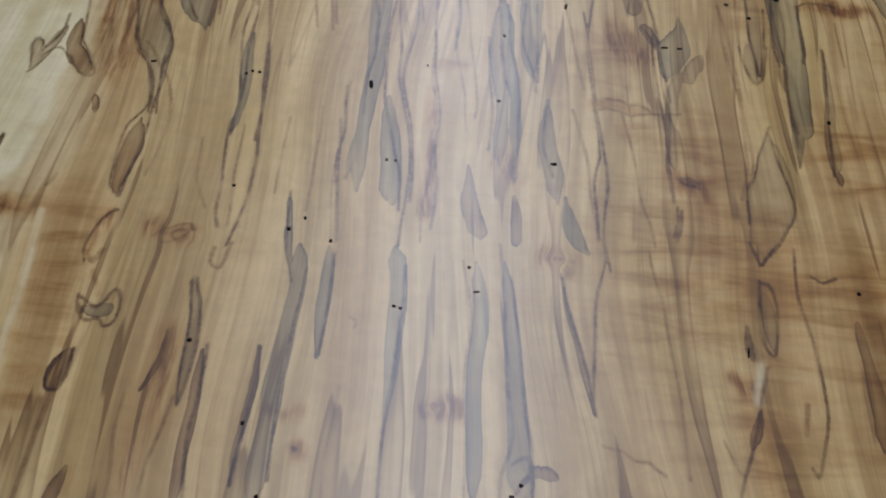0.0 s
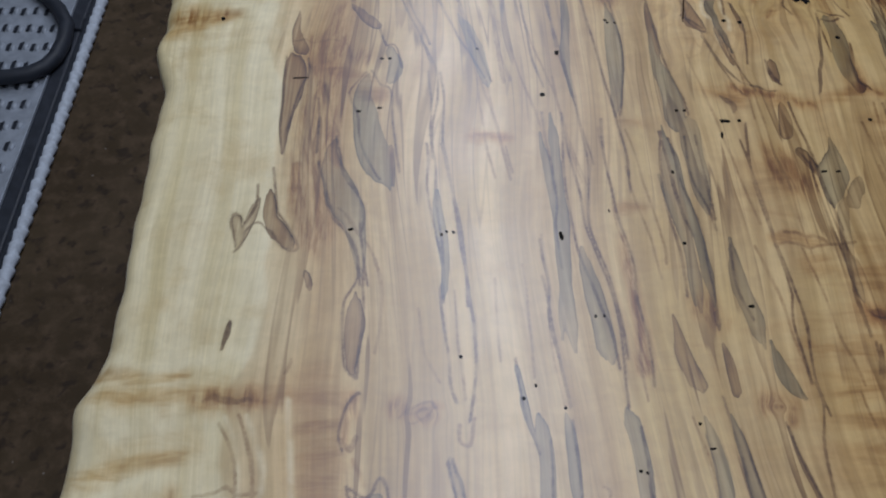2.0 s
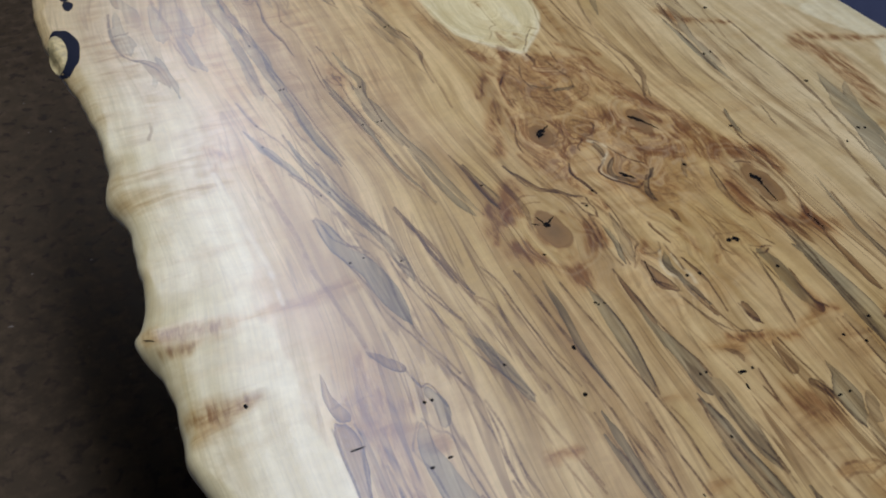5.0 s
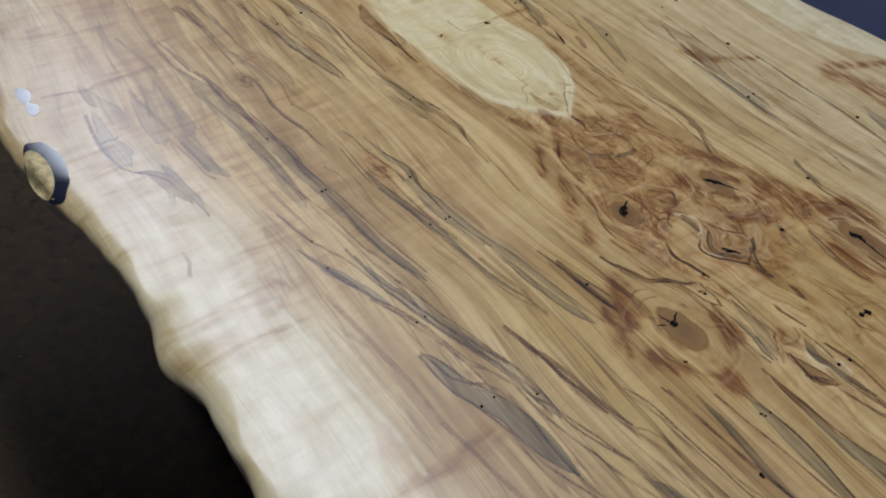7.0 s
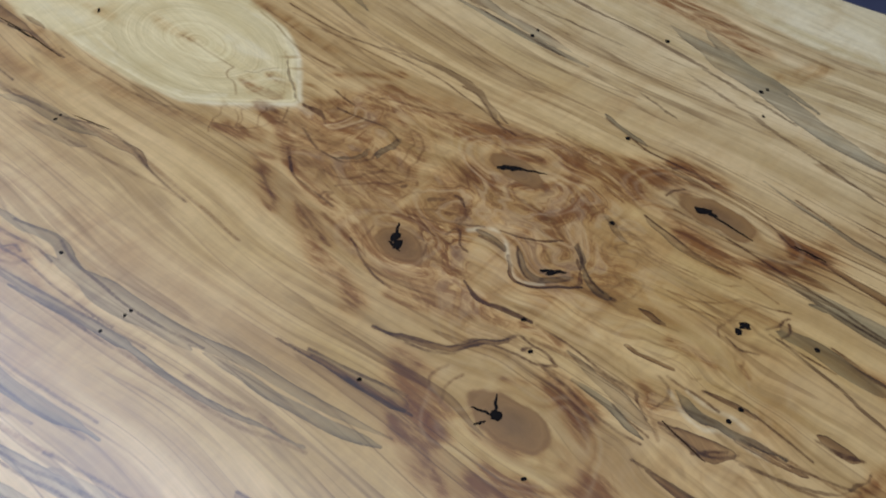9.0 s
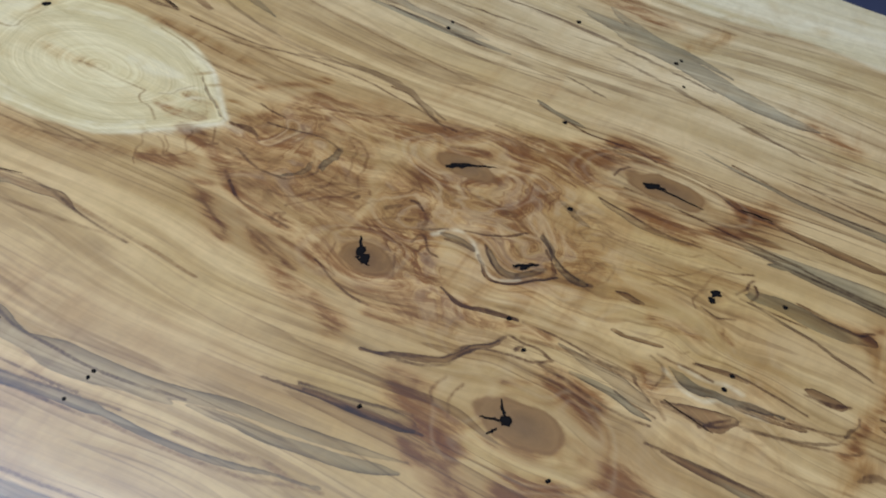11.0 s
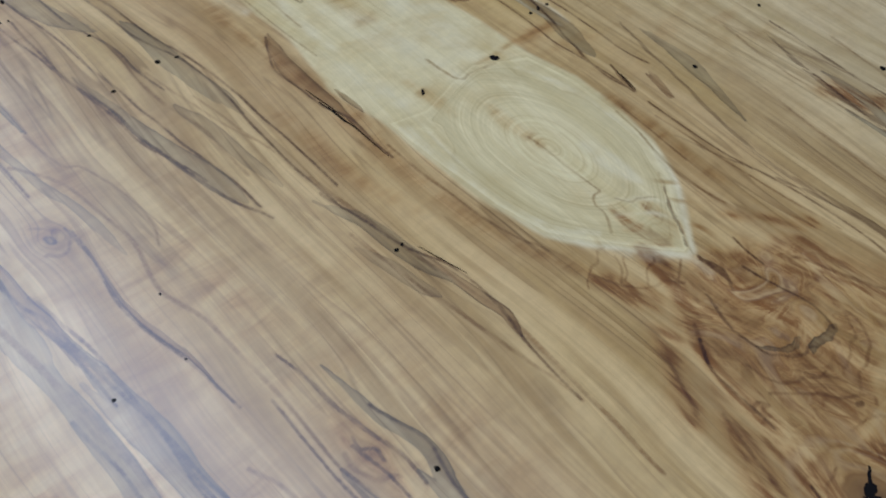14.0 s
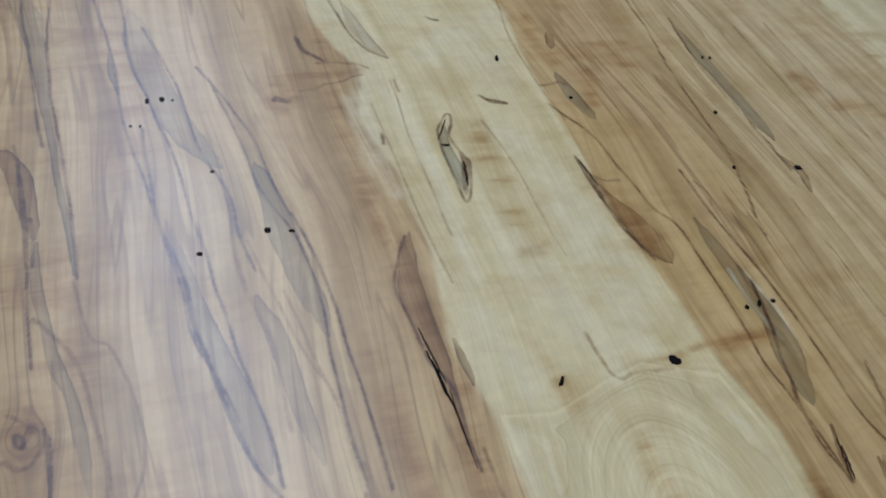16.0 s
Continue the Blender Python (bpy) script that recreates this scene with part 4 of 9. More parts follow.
streak("vein", (0.0269, 0.0198, 0.7), (0.0116, 0.0163, 0.7), (0.0020, 0.0069, 0.7))
streak("vein", (0.0387, -0.0151, 0.7), (0.0266, -0.0230, 0.7), (0.0151, -0.0227, 0.7))
streak("brown", (-0.0349, -0.0329, 0.3), (-0.0310, -0.0493, 1.3), (-0.0256, -0.0613, 2.0), (-0.0206, -0.0736, 2.0), (-0.0145, -0.0817, 2.0), (-0.0054, -0.0869, 1.7), (0.0019, -0.0930, 1.7), (0.0095, -0.1002, 1.3), (0.0154, -0.1031, 0.7))
streak("ink", (-0.0307, -0.0564, 0.4), (-0.0268, -0.0691, 0.4), (-0.0187, -0.0817, 0.4), (-0.0082, -0.0863, 0.4), (0.0013, -0.0951, 0.4), (0.0058, -0.1096, 0.4), (0.0078, -0.1232, 0.4), (0.0143, -0.1341, 0.4))
streak("ink", (-0.0340, -0.0343, 0.4), (-0.0321, -0.0462, 0.4), (-0.0253, -0.0612, 0.4), (-0.0152, -0.0784, 0.4), (-0.0040, -0.0845, 0.4), (0.0035, -0.0924, 0.4), (0.0107, -0.0998, 0.4), (0.0180, -0.1033, 0.4), (0.0175, -0.1126, 0.4), (0.0184, -0.1231, 0.4), (0.0147, -0.1340, 0.4))
streak("stain", (0.0259, -0.1021, 2.7), (0.0277, -0.1144, 2.7), (0.0280, -0.1241, 2.7))
streak("ink", (0.0104, -0.1122, 1.3), (0.0151, -0.1149, 1.3))
streak("olive", (-0.0727, -0.0171, 1.2), (-0.0684, -0.0362, 1.6), (-0.0643, -0.0517, 1.9), (-0.0615, -0.0677, 2.5), (-0.0615, -0.0798, 3.1), (-0.0621, -0.0869, 1.8))
streak("ink", (-0.0714, -0.0163, 0.5), (-0.0675, -0.0357, 0.5), (-0.0636, -0.0514, 0.5), (-0.0595, -0.0668, 0.5), (-0.0566, -0.0810, 0.5))
streak("ink", (-0.0739, -0.0214, 0.5), (-0.0711, -0.0341, 0.5), (-0.0698, -0.0510, 0.5), (-0.0693, -0.0647, 0.5), (-0.0642, -0.0862, 0.5))
streak("ink", (-0.0591, -0.0708, 1.2), (-0.0574, -0.0755, 1.2))
streak("stain", (-0.0428, -0.0605, 6.4), (-0.0484, -0.0748, 6.3), (-0.0564, -0.0854, 6.2))
streak("vein", (-0.0428, -0.0852, 0.9), (-0.0346, -0.0826, 1.0), (-0.0260, -0.0849, 1.0))
streak("vein", (-0.0478, -0.0977, 0.9), (-0.0367, -0.0947, 0.9), (-0.0253, -0.0952, 1.0))
streak("ink", (0.0320, -0.1092, 0.6), (0.0323, -0.1292, 0.6), (0.0301, -0.1550, 0.6), (0.0305, -0.1759, 0.6), (0.0254, -0.1824, 0.6), (0.0197, -0.1900, 0.6))
streak("olive", (0.0273, -0.1309, 1.4), (0.0242, -0.1533, 3.3), (0.0216, -0.1714, 4.9), (0.0175, -0.1844, 4.2), (0.0154, -0.1974, 1.6))
streak("grey", (0.0129, -0.1444, 1.0), (0.0133, -0.1582, 2.3), (0.0129, -0.1721, 2.9), (0.0094, -0.1822, 2.6), (0.0073, -0.1927, 1.0))
streak("ink", (0.0085, -0.1265, 0.5), (0.0062, -0.1448, 0.5), (0.0039, -0.1627, 0.5), (0.0027, -0.1799, 0.5), (0.0035, -0.1936, 0.5))
streak("ink", (0.0151, -0.1698, 0.5), (0.0125, -0.1814, 0.5), (0.0102, -0.1953, 0.5))
streak("ink", (0.0496, -0.1808, 0.9), (0.0467, -0.1886, 0.9), (0.0394, -0.1920, 0.9), (0.0264, -0.1914, 0.9))
streak("stain", (0.0375, -0.1793, 4.0), (0.0285, -0.1895, 3.9))
streak("grey", (0.0478, -0.1932, 2.0), (0.0436, -0.2038, 3.7), (0.0423, -0.2143, 3.3), (0.0447, -0.2240, 2.6), (0.0446, -0.2340, 2.6), (0.0473, -0.2469, 2.3), (0.0491, -0.2604, 1.0))
streak("white", (0.0446, -0.1905, 0.7), (0.0388, -0.2015, 0.7), (0.0358, -0.2150, 0.7), (0.0413, -0.2273, 0.7), (0.0419, -0.2411, 0.7), (0.0421, -0.2542, 0.6))
streak("white", (0.0518, -0.2003, 0.7), (0.0507, -0.2143, 0.7), (0.0532, -0.2258, 0.7), (0.0523, -0.2361, 0.7))
streak("ink", (0.0528, -0.1843, 0.5), (0.0523, -0.1950, 0.5), (0.0529, -0.2035, 0.5), (0.0524, -0.2140, 0.5), (0.0519, -0.2199, 0.5))
streak("brown", (0.0579, -0.2084, 1.0), (0.0606, -0.2210, 2.0), (0.0630, -0.2308, 2.0), (0.0622, -0.2384, 1.0))
streak("ink", (0.0577, -0.2073, 0.5), (0.0595, -0.2177, 0.5), (0.0639, -0.2307, 0.5), (0.0638, -0.2409, 0.5), (0.0619, -0.2513, 0.5), (0.0589, -0.2683, 0.5), (0.0581, -0.2743, 0.5))
streak("brown", (0.0219, -0.1979, 1.0), (0.0250, -0.2112, 1.9), (0.0261, -0.2242, 2.3), (0.0280, -0.2344, 1.6))
streak("ink", (0.0203, -0.1996, 0.6), (0.0190, -0.2158, 0.6), (0.0184, -0.2251, 0.6))
streak("brown", (0.0188, -0.2230, 2.2), (0.0227, -0.2314, 2.2), (0.0296, -0.2341, 2.3))
streak("ink", (0.0172, -0.2211, 0.6), (0.0255, -0.2276, 0.6), (0.0319, -0.2337, 0.6))
streak("brown", (0.0420, -0.2378, 1.3), (0.0433, -0.2540, 1.3), (0.0475, -0.2755, 1.3))
streak("stain", (0.0772, -0.1728, 3.2), (0.0800, -0.1886, 3.2), (0.0787, -0.2026, 3.1))
streak("brown", (0.0568, -0.1545, 1.4), (0.0558, -0.1657, 1.4), (0.0594, -0.1845, 1.4))
streak("stain", (0.0905, -0.2153, 2.8), (0.0850, -0.2227, 2.8))
streak("ink", (0.1033, -0.2004, 0.6), (0.0993, -0.2100, 0.6), (0.1046, -0.2206, 0.6))
streak("vein", (0.0622, -0.1927, 0.7), (0.0608, -0.1983, 0.7), (0.0642, -0.2021, 0.7))
streak("vein", (0.0782, 0.2739, 0.8), (0.0793, 0.2410, 0.8), (0.0792, 0.2132, 0.7))
streak("vein", (0.0792, 0.2132, 0.7), (0.0678, 0.2077, 0.7), (0.0659, 0.1993, 0.7), (0.0581, 0.1841, 0.7))
streak("vein", (0.0819, 0.2035, 0.6), (0.0883, 0.1952, 0.6), (0.1022, 0.1875, 0.6))
streak("vein", (0.1224, 0.1987, 0.5), (0.1100, 0.1855, 0.5), (0.1012, 0.1732, 0.5), (0.0875, 0.1527, 0.5), (0.0833, 0.1450, 0.5))
streak("vein", (0.0453, 0.1723, 0.7), (0.0406, 0.1649, 0.7), (0.0333, 0.1585, 0.7))
streak("vein", (0.0497, 0.1695, 0.7), (0.0422, 0.1620, 0.7), (0.0360, 0.1578, 0.7))
streak("vein", (0.0622, 0.1585, 0.7), (0.0519, 0.1539, 0.7), (0.0444, 0.1480, 0.7))
streak("vein", (0.0734, 0.1467, 0.7), (0.0670, 0.1424, 0.7), (0.0590, 0.1401, 0.7))
streak("vein", (0.0149, 0.1685, 0.6), (0.0345, 0.1783, 0.7), (0.0455, 0.1812, 0.7))
streak("ink", (0.0842, 0.1421, 0.5), (0.0844, 0.1343, 1.4), (0.0862, 0.1270, 1.3), (0.0794, 0.1159, 0.5))
streak("vein", (0.0251, 0.1711, 0.8), (0.0309, 0.1582, 0.8), (0.0397, 0.1482, 0.8), (0.0554, 0.1406, 0.8), (0.0601, 0.1357, 0.8))
streak("amber", (-0.0034, 0.3568, 6.3), (-0.0048, 0.2863, 5.8), (-0.0009, 0.2446, 5.6), (0.0071, 0.2112, 5.4), (0.0204, 0.1816, 5.3))
streak("vein", (0.0017, 0.3206, 0.9), (0.0030, 0.2726, 0.9), (0.0066, 0.2317, 0.8), (0.0167, 0.2013, 0.8))
streak("amber", (0.1557, 0.2646, 4.7), (0.1540, 0.2274, 4.5), (0.1488, 0.1900, 4.3), (0.1492, 0.1708, 4.3))
streak("vein", (0.1543, 0.2542, 0.8), (0.1503, 0.2243, 0.8), (0.1465, 0.1963, 0.8))
streak("stain", (0.0801, 0.3100, 1.3), (0.0777, 0.2924, 3.2), (0.0791, 0.2749, 3.1), (0.0791, 0.2632, 1.2))
streak("stain", (0.0790, 0.4585, 5.2), (0.0778, 0.4310, 5.1))
streak("stain", (0.0518, 0.3595, 2.0), (0.0534, 0.3398, 2.9), (0.0547, 0.3204, 2.2))
streak("stain", (0.1077, 0.3472, 1.4), (0.1191, 0.3441, 3.1), (0.1359, 0.3415, 2.5))
streak("vein", (0.0800, 0.3713, 1.0), (0.0808, 0.3556, 1.0), (0.0843, 0.3436, 1.0), (0.1037, 0.3426, 1.0), (0.1177, 0.3399, 1.0))
streak("stain", (0.1368, 0.3505, 2.1), (0.1618, 0.3505, 5.1), (0.1857, 0.3482, 4.5))
streak("white", (0.1030, 0.2468, 2.5), (0.1011, 0.2233, 4.3), (0.1028, 0.2081, 3.0))
streak("white", (0.1020, 0.4618, 7.6), (0.1094, 0.4150, 11.0), (0.1065, 0.3762, 8.5), (0.1116, 0.3544, 3.5))
streak("white", (0.0253, 0.4126, 3.4), (0.0312, 0.3679, 7.9), (0.0369, 0.3478, 6.5))
streak("white", (0.0188, 0.3259, 1.2), (0.0194, 0.2696, 1.2), (0.0231, 0.2290, 1.1), (0.0388, 0.1922, 1.1))
streak("stain", (0.0924, 0.1830, 2.3), (0.0910, 0.1648, 2.3))
streak("stain", (0.0754, 0.1935, 2.3), (0.0707, 0.1795, 2.2), (0.0765, 0.1656, 2.2))
streak("brown", (-0.3058, -0.4320, 1.0), (-0.3019, -0.4231, 3.4), (-0.2969, -0.4098, 2.9), (-0.2930, -0.3930, 2.0))
streak("brown", (-0.3065, -0.4073, 3.4), (-0.3050, -0.4183, 3.9), (-0.3037, -0.4284, 1.9))
streak("brown", (-0.2866, -0.3862, 2.0), (-0.2850, -0.3987, 4.5), (-0.2842, -0.4093, 4.9), (-0.2770, -0.4224, 5.8), (-0.2695, -0.4325, 2.9))
streak("ink", (-0.3068, -0.4328, 0.6), (-0.3009, -0.4281, 0.6), (-0.2991, -0.4177, 0.6), (-0.2916, -0.4135, 0.6), (-0.2843, -0.4180, 0.6), (-0.2783, -0.4293, 0.6), (-0.2702, -0.4345, 0.6), (-0.2660, -0.4321, 0.6), (-0.2719, -0.4185, 0.6), (-0.2791, -0.4052, 0.6), (-0.2820, -0.3912, 0.6), (-0.2866, -0.3693, 0.6))
streak("ink", (-0.3061, -0.4287, 0.6), (-0.3101, -0.4119, 0.6), (-0.3066, -0.4044, 0.6), (-0.3005, -0.4126, 0.6), (-0.2964, -0.4052, 0.6), (-0.2945, -0.3943, 0.6), (-0.2956, -0.3815, 0.6))
streak("brown", (-0.2606, -0.4490, 1.9), (-0.2570, -0.4629, 1.9))
streak("grey", (-0.2515, -0.3561, 4.1), (-0.2437, -0.3800, 10.1), (-0.2386, -0.3977, 11.2), (-0.2332, -0.4147, 6.1), (-0.2275, -0.4344, 2.9), (-0.2253, -0.4536, 1.9))
streak("ink", (-0.2566, -0.3624, 0.8), (-0.2503, -0.3988, 0.7), (-0.2405, -0.4171, 0.7), (-0.2316, -0.4298, 0.7), (-0.2271, -0.4538, 0.7), (-0.2348, -0.4716, 0.7), (-0.2345, -0.4968, 0.7), (-0.2330, -0.5136, 0.7), (-0.2261, -0.5231, 0.6))
streak("ink", (-0.2414, -0.3647, 0.8), (-0.2295, -0.3895, 0.8), (-0.2271, -0.4071, 0.7), (-0.2263, -0.4209, 0.7), (-0.2238, -0.4406, 0.7), (-0.2238, -0.4582, 0.7), (-0.2228, -0.4810, 0.7), (-0.2248, -0.5073, 0.7), (-0.2256, -0.5226, 0.6))
streak("brown", (-0.2283, -0.4664, 1.8), (-0.2277, -0.4845, 5.9), (-0.2284, -0.4991, 5.3), (-0.2289, -0.5133, 3.1), (-0.2270, -0.5213, 1.1))
streak("ink", (-0.1840, -0.3471, 0.7), (-0.1828, -0.3849, 0.6), (-0.1743, -0.4519, 0.6), (-0.1769, -0.4677, 0.6), (-0.1720, -0.5053, 0.6), (-0.1714, -0.5272, 0.5), (-0.1688, -0.5375, 0.5))
streak("ink", (-0.1737, -0.3461, 0.7), (-0.1622, -0.4180, 0.6), (-0.1569, -0.4719, 0.6), (-0.1570, -0.5096, 0.5), (-0.1604, -0.5367, 0.5), (-0.1623, -0.5510, 0.5))
streak("grey", (-0.1770, -0.3879, 1.5), (-0.1757, -0.4125, 3.4), (-0.1740, -0.4358, 3.3), (-0.1733, -0.4581, 1.4))
streak("vein", (-0.1669, -0.4637, 0.7), (-0.1661, -0.4906, 0.7), (-0.1661, -0.5076, 0.7), (-0.1646, -0.5371, 0.6))
streak("brown", (-0.2264, -0.3515, 2.6), (-0.2186, -0.3680, 4.1), (-0.2105, -0.3810, 2.0))
streak("brown", (-0.2079, -0.3496, 2.6), (-0.2071, -0.3688, 2.6), (-0.2061, -0.3843, 1.0))
streak("brown", (-0.3052, -0.5004, 0.4), (-0.3035, -0.4929, 1.6), (-0.3026, -0.4837, 0.7))
streak("ink", (-0.3050, -0.5009, 0.4), (-0.3037, -0.4924, 0.4), (-0.3025, -0.4831, 0.5))
streak("vein", (-0.2670, -0.5208, 0.9), (-0.2655, -0.5160, 0.9), (-0.2647, -0.5109, 0.9))
streak("ink", (-0.2238, -0.5331, 0.6), (-0.2309, -0.5408, 0.6), (-0.2348, -0.5509, 0.6), (-0.2355, -0.5585, 0.6), (-0.2331, -0.5657, 0.6))
streak("stain", (-0.2264, -0.5373, 2.1), (-0.2305, -0.5467, 4.2), (-0.2319, -0.5582, 2.1))
streak("vein", (-0.2010, -0.5467, 0.6), (-0.1936, -0.5412, 0.6), (-0.1833, -0.5395, 0.6), (-0.1845, -0.5466, 0.6), (-0.1957, -0.5496, 0.6))
streak("vein", (-0.1993, -0.5448, 0.6), (-0.1890, -0.5431, 0.6), (-0.1804, -0.5437, 0.6))
streak("ink", (-0.1325, -0.5115, 0.7), (-0.1312, -0.5342, 0.6), (-0.1301, -0.5482, 0.6), (-0.1255, -0.5687, 0.6))
streak("grey", (-0.1327, -0.5157, 1.7), (-0.1298, -0.5341, 1.7), (-0.1277, -0.5592, 1.7))
streak("vein", (-0.1111, -0.4265, 0.7), (-0.1105, -0.4766, 0.7), (-0.1111, -0.5055, 0.7), (-0.1086, -0.5425, 0.6))
streak("ink", (-0.1136, -0.4556, 0.5), (-0.1086, -0.4968, 0.4), (-0.1055, -0.5423, 0.4))
streak("grey", (-0.1035, -0.3388, 2.4), (-0.1010, -0.3839, 3.0), (-0.0984, -0.4252, 2.9), (-0.0987, -0.4666, 3.7), (-0.0986, -0.5099, 3.5))
streak("vein", (-0.1250, -0.4473, 0.7), (-0.1227, -0.5009, 0.7), (-0.1228, -0.5256, 0.6))
streak("vein", (-0.1425, -0.4583, 0.7), (-0.1417, -0.4912, 0.7), (-0.1421, -0.5138, 0.7))
streak("vein", (-0.1283, -0.3492, 0.8), (-0.1250, -0.3754, 0.8))
streak("vein", (-0.1903, -0.4780, 0.9), (-0.1872, -0.5067, 0.9), (-0.1780, -0.5278, 0.9))
streak("vein", (-0.2375, -0.4082, 1.0), (-0.2163, -0.4399, 0.9), (-0.2127, -0.4801, 0.9), (-0.2161, -0.5065, 0.9))
streak("ink", (-0.2301, -0.5852, 0.8), (-0.2263, -0.5884, 0.8), (-0.2205, -0.5913, 0.8), (-0.2162, -0.5887, 0.8), (-0.2119, -0.5813, 0.8), (-0.2082, -0.5903, 0.8), (-0.2089, -0.5983, 0.8), (-0.2131, -0.6016, 0.8), (-0.2169, -0.5978, 0.8), (-0.2215, -0.5993, 0.8), (-0.2258, -0.5997, 0.8), (-0.2293, -0.5921, 0.8), (-0.2302, -0.5847, 0.8))
streak("grey", (-0.2249, -0.5940, 2.8), (-0.2187, -0.5946, 2.8), (-0.2130, -0.5919, 3.6))
streak("ink", (-0.2289, -0.5920, 1.2), (-0.2257, -0.5968, 1.2))
streak("vein", (-0.2348, -0.5591, 1.7), (-0.2285, -0.5635, 1.6), (-0.2249, -0.5570, 1.7))
streak("brown", (-0.2250, -0.6178, 2.3), (-0.2273, -0.6258, 4.6), (-0.2281, -0.6332, 4.1), (-0.2285, -0.6389, 2.2))
streak("ink", (-0.2238, -0.6171, 0.6), (-0.2227, -0.6286, 0.6), (-0.2248, -0.6386, 0.6), (-0.2305, -0.6384, 0.6), (-0.2315, -0.6314, 0.6), (-0.2287, -0.6207, 0.6))
streak("olive", (-0.1735, -0.5722, 1.2), (-0.1694, -0.5871, 2.8), (-0.1683, -0.6072, 2.7), (-0.1682, -0.6242, 2.3), (-0.1680, -0.6390, 0.7))
streak("ink", (-0.1745, -0.5735, 0.6), (-0.1711, -0.5941, 0.6), (-0.1707, -0.6139, 0.6), (-0.1696, -0.6306, 0.6), (-0.1682, -0.6402, 0.6))
streak("ink", (-0.1722, -0.5728, 0.6), (-0.1664, -0.5914, 0.6), (-0.1648, -0.6112, 0.6), (-0.1659, -0.6303, 0.6), (-0.1678, -0.6401, 0.6))
streak("brown", (-0.1804, -0.6033, 0.6), (-0.1819, -0.6190, 1.7), (-0.1860, -0.6339, 0.9))
streak("brown", (-0.1332, -0.6065, 0.4), (-0.1325, -0.6255, 1.9), (-0.1350, -0.6469, 2.0), (-0.1362, -0.6632, 1.6), (-0.1352, -0.6768, 0.4))
streak("ink", (-0.1328, -0.6069, 0.5), (-0.1317, -0.6255, 0.5), (-0.1341, -0.6458, 0.5), (-0.1349, -0.6650, 0.4), (-0.1352, -0.6768, 0.4))
streak("brown", (-0.1616, -0.6120, 1.0), (-0.1604, -0.6400, 2.8), (-0.1607, -0.6651, 2.7), (-0.1589, -0.6866, 2.6))
streak("ink", (-0.1596, -0.6086, 0.4), (-0.1590, -0.6338, 0.4), (-0.1597, -0.6555, 0.4), (-0.1558, -0.6864, 0.3))
streak("vein", (-0.1929, -0.6385, 0.9), (-0.1934, -0.6524, 0.9), (-0.1908, -0.6729, 0.9), (-0.1885, -0.6888, 0.9))
streak("brown", (-0.2104, -0.6753, 1.1), (-0.2118, -0.6835, 2.8), (-0.2126, -0.6915, 3.1))
streak("vein", (-0.2235, -0.6181, 1.3), (-0.2267, -0.6452, 1.3), (-0.2273, -0.6757, 1.2), (-0.2273, -0.6926, 1.2))
streak("vein", (-0.1675, -0.5508, 1.0), (-0.1675, -0.5632, 1.0), (-0.1620, -0.5652, 1.0), (-0.1603, -0.5502, 1.0))
streak("vein", (-0.1707, -0.6368, 0.9), (-0.1744, -0.6642, 0.9), (-0.1747, -0.6878, 0.9))
streak("grey", (-0.1233, -0.5470, 4.2), (-0.1211, -0.5714, 4.5), (-0.1220, -0.6056, 4.7), (-0.1241, -0.6411, 4.8), (-0.1250, -0.6661, 4.7), (-0.1245, -0.6849, 4.5))
streak("ink", (-0.1181, -0.5615, 0.4), (-0.1189, -0.5987, 0.4), (-0.1210, -0.6369, 0.4), (-0.1197, -0.6748, 0.4))
streak("grey", (-0.1083, -0.5457, 2.1), (-0.1063, -0.5701, 3.3), (-0.1064, -0.5933, 2.8), (-0.1063, -0.6097, 0.6))
streak("ink", (-0.1053, -0.5505, 0.5), (-0.1038, -0.5793, 0.5), (-0.1057, -0.6086, 0.5))
streak("grey", (-0.1315, -0.5375, 1.3), (-0.1286, -0.5525, 1.9), (-0.1250, -0.5681, 0.6))
streak("stain", (-0.1092, -0.6574, 2.9), (-0.1085, -0.6592, 2.9))
streak("ink", (-0.1096, -0.6570, 1.3), (-0.1087, -0.6585, 1.3))
streak("stain", (-0.1233, -0.6400, 1.9), (-0.1174, -0.6426, 2.6), (-0.1112, -0.6401, 1.5))
streak("vein", (-0.0930, -0.5899, 0.6), (-0.0899, -0.5919, 0.6), (-0.0906, -0.5953, 0.6))
streak("vein", (-0.0930, -0.6245, 0.6), (-0.0955, -0.6582, 0.5), (-0.0950, -0.6818, 0.5))
streak("ink", (-0.0877, -0.3371, 0.5), (-0.0832, -0.3858, 0.5), (-0.0794, -0.4267, 0.5), (-0.0717, -0.4671, 0.5), (-0.0700, -0.5018, 0.4), (-0.0715, -0.5432, 0.4))
streak("vein", (-0.0615, -0.3344, 0.8), (-0.0600, -0.4182, 0.7), (-0.0567, -0.4440, 0.7), (-0.0596, -0.4952, 0.7), (-0.0600, -0.5422, 0.6))
streak("grey", (-0.0847, -0.4498, 3.3), (-0.0824, -0.4681, 5.1), (-0.0809, -0.4828, 5.4), (-0.0772, -0.5189, 4.8))
streak("vein", (-0.0443, -0.3366, 0.8), (-0.0372, -0.3848, 0.8), (-0.0320, -0.4320, 0.7), (-0.0331, -0.4481, 0.7))
streak("grey", (-0.0163, -0.3357, 1.1), (-0.0152, -0.3680, 4.1), (-0.0124, -0.3999, 3.7), (-0.0093, -0.4331, 3.8), (-0.0098, -0.4792, 4.1))
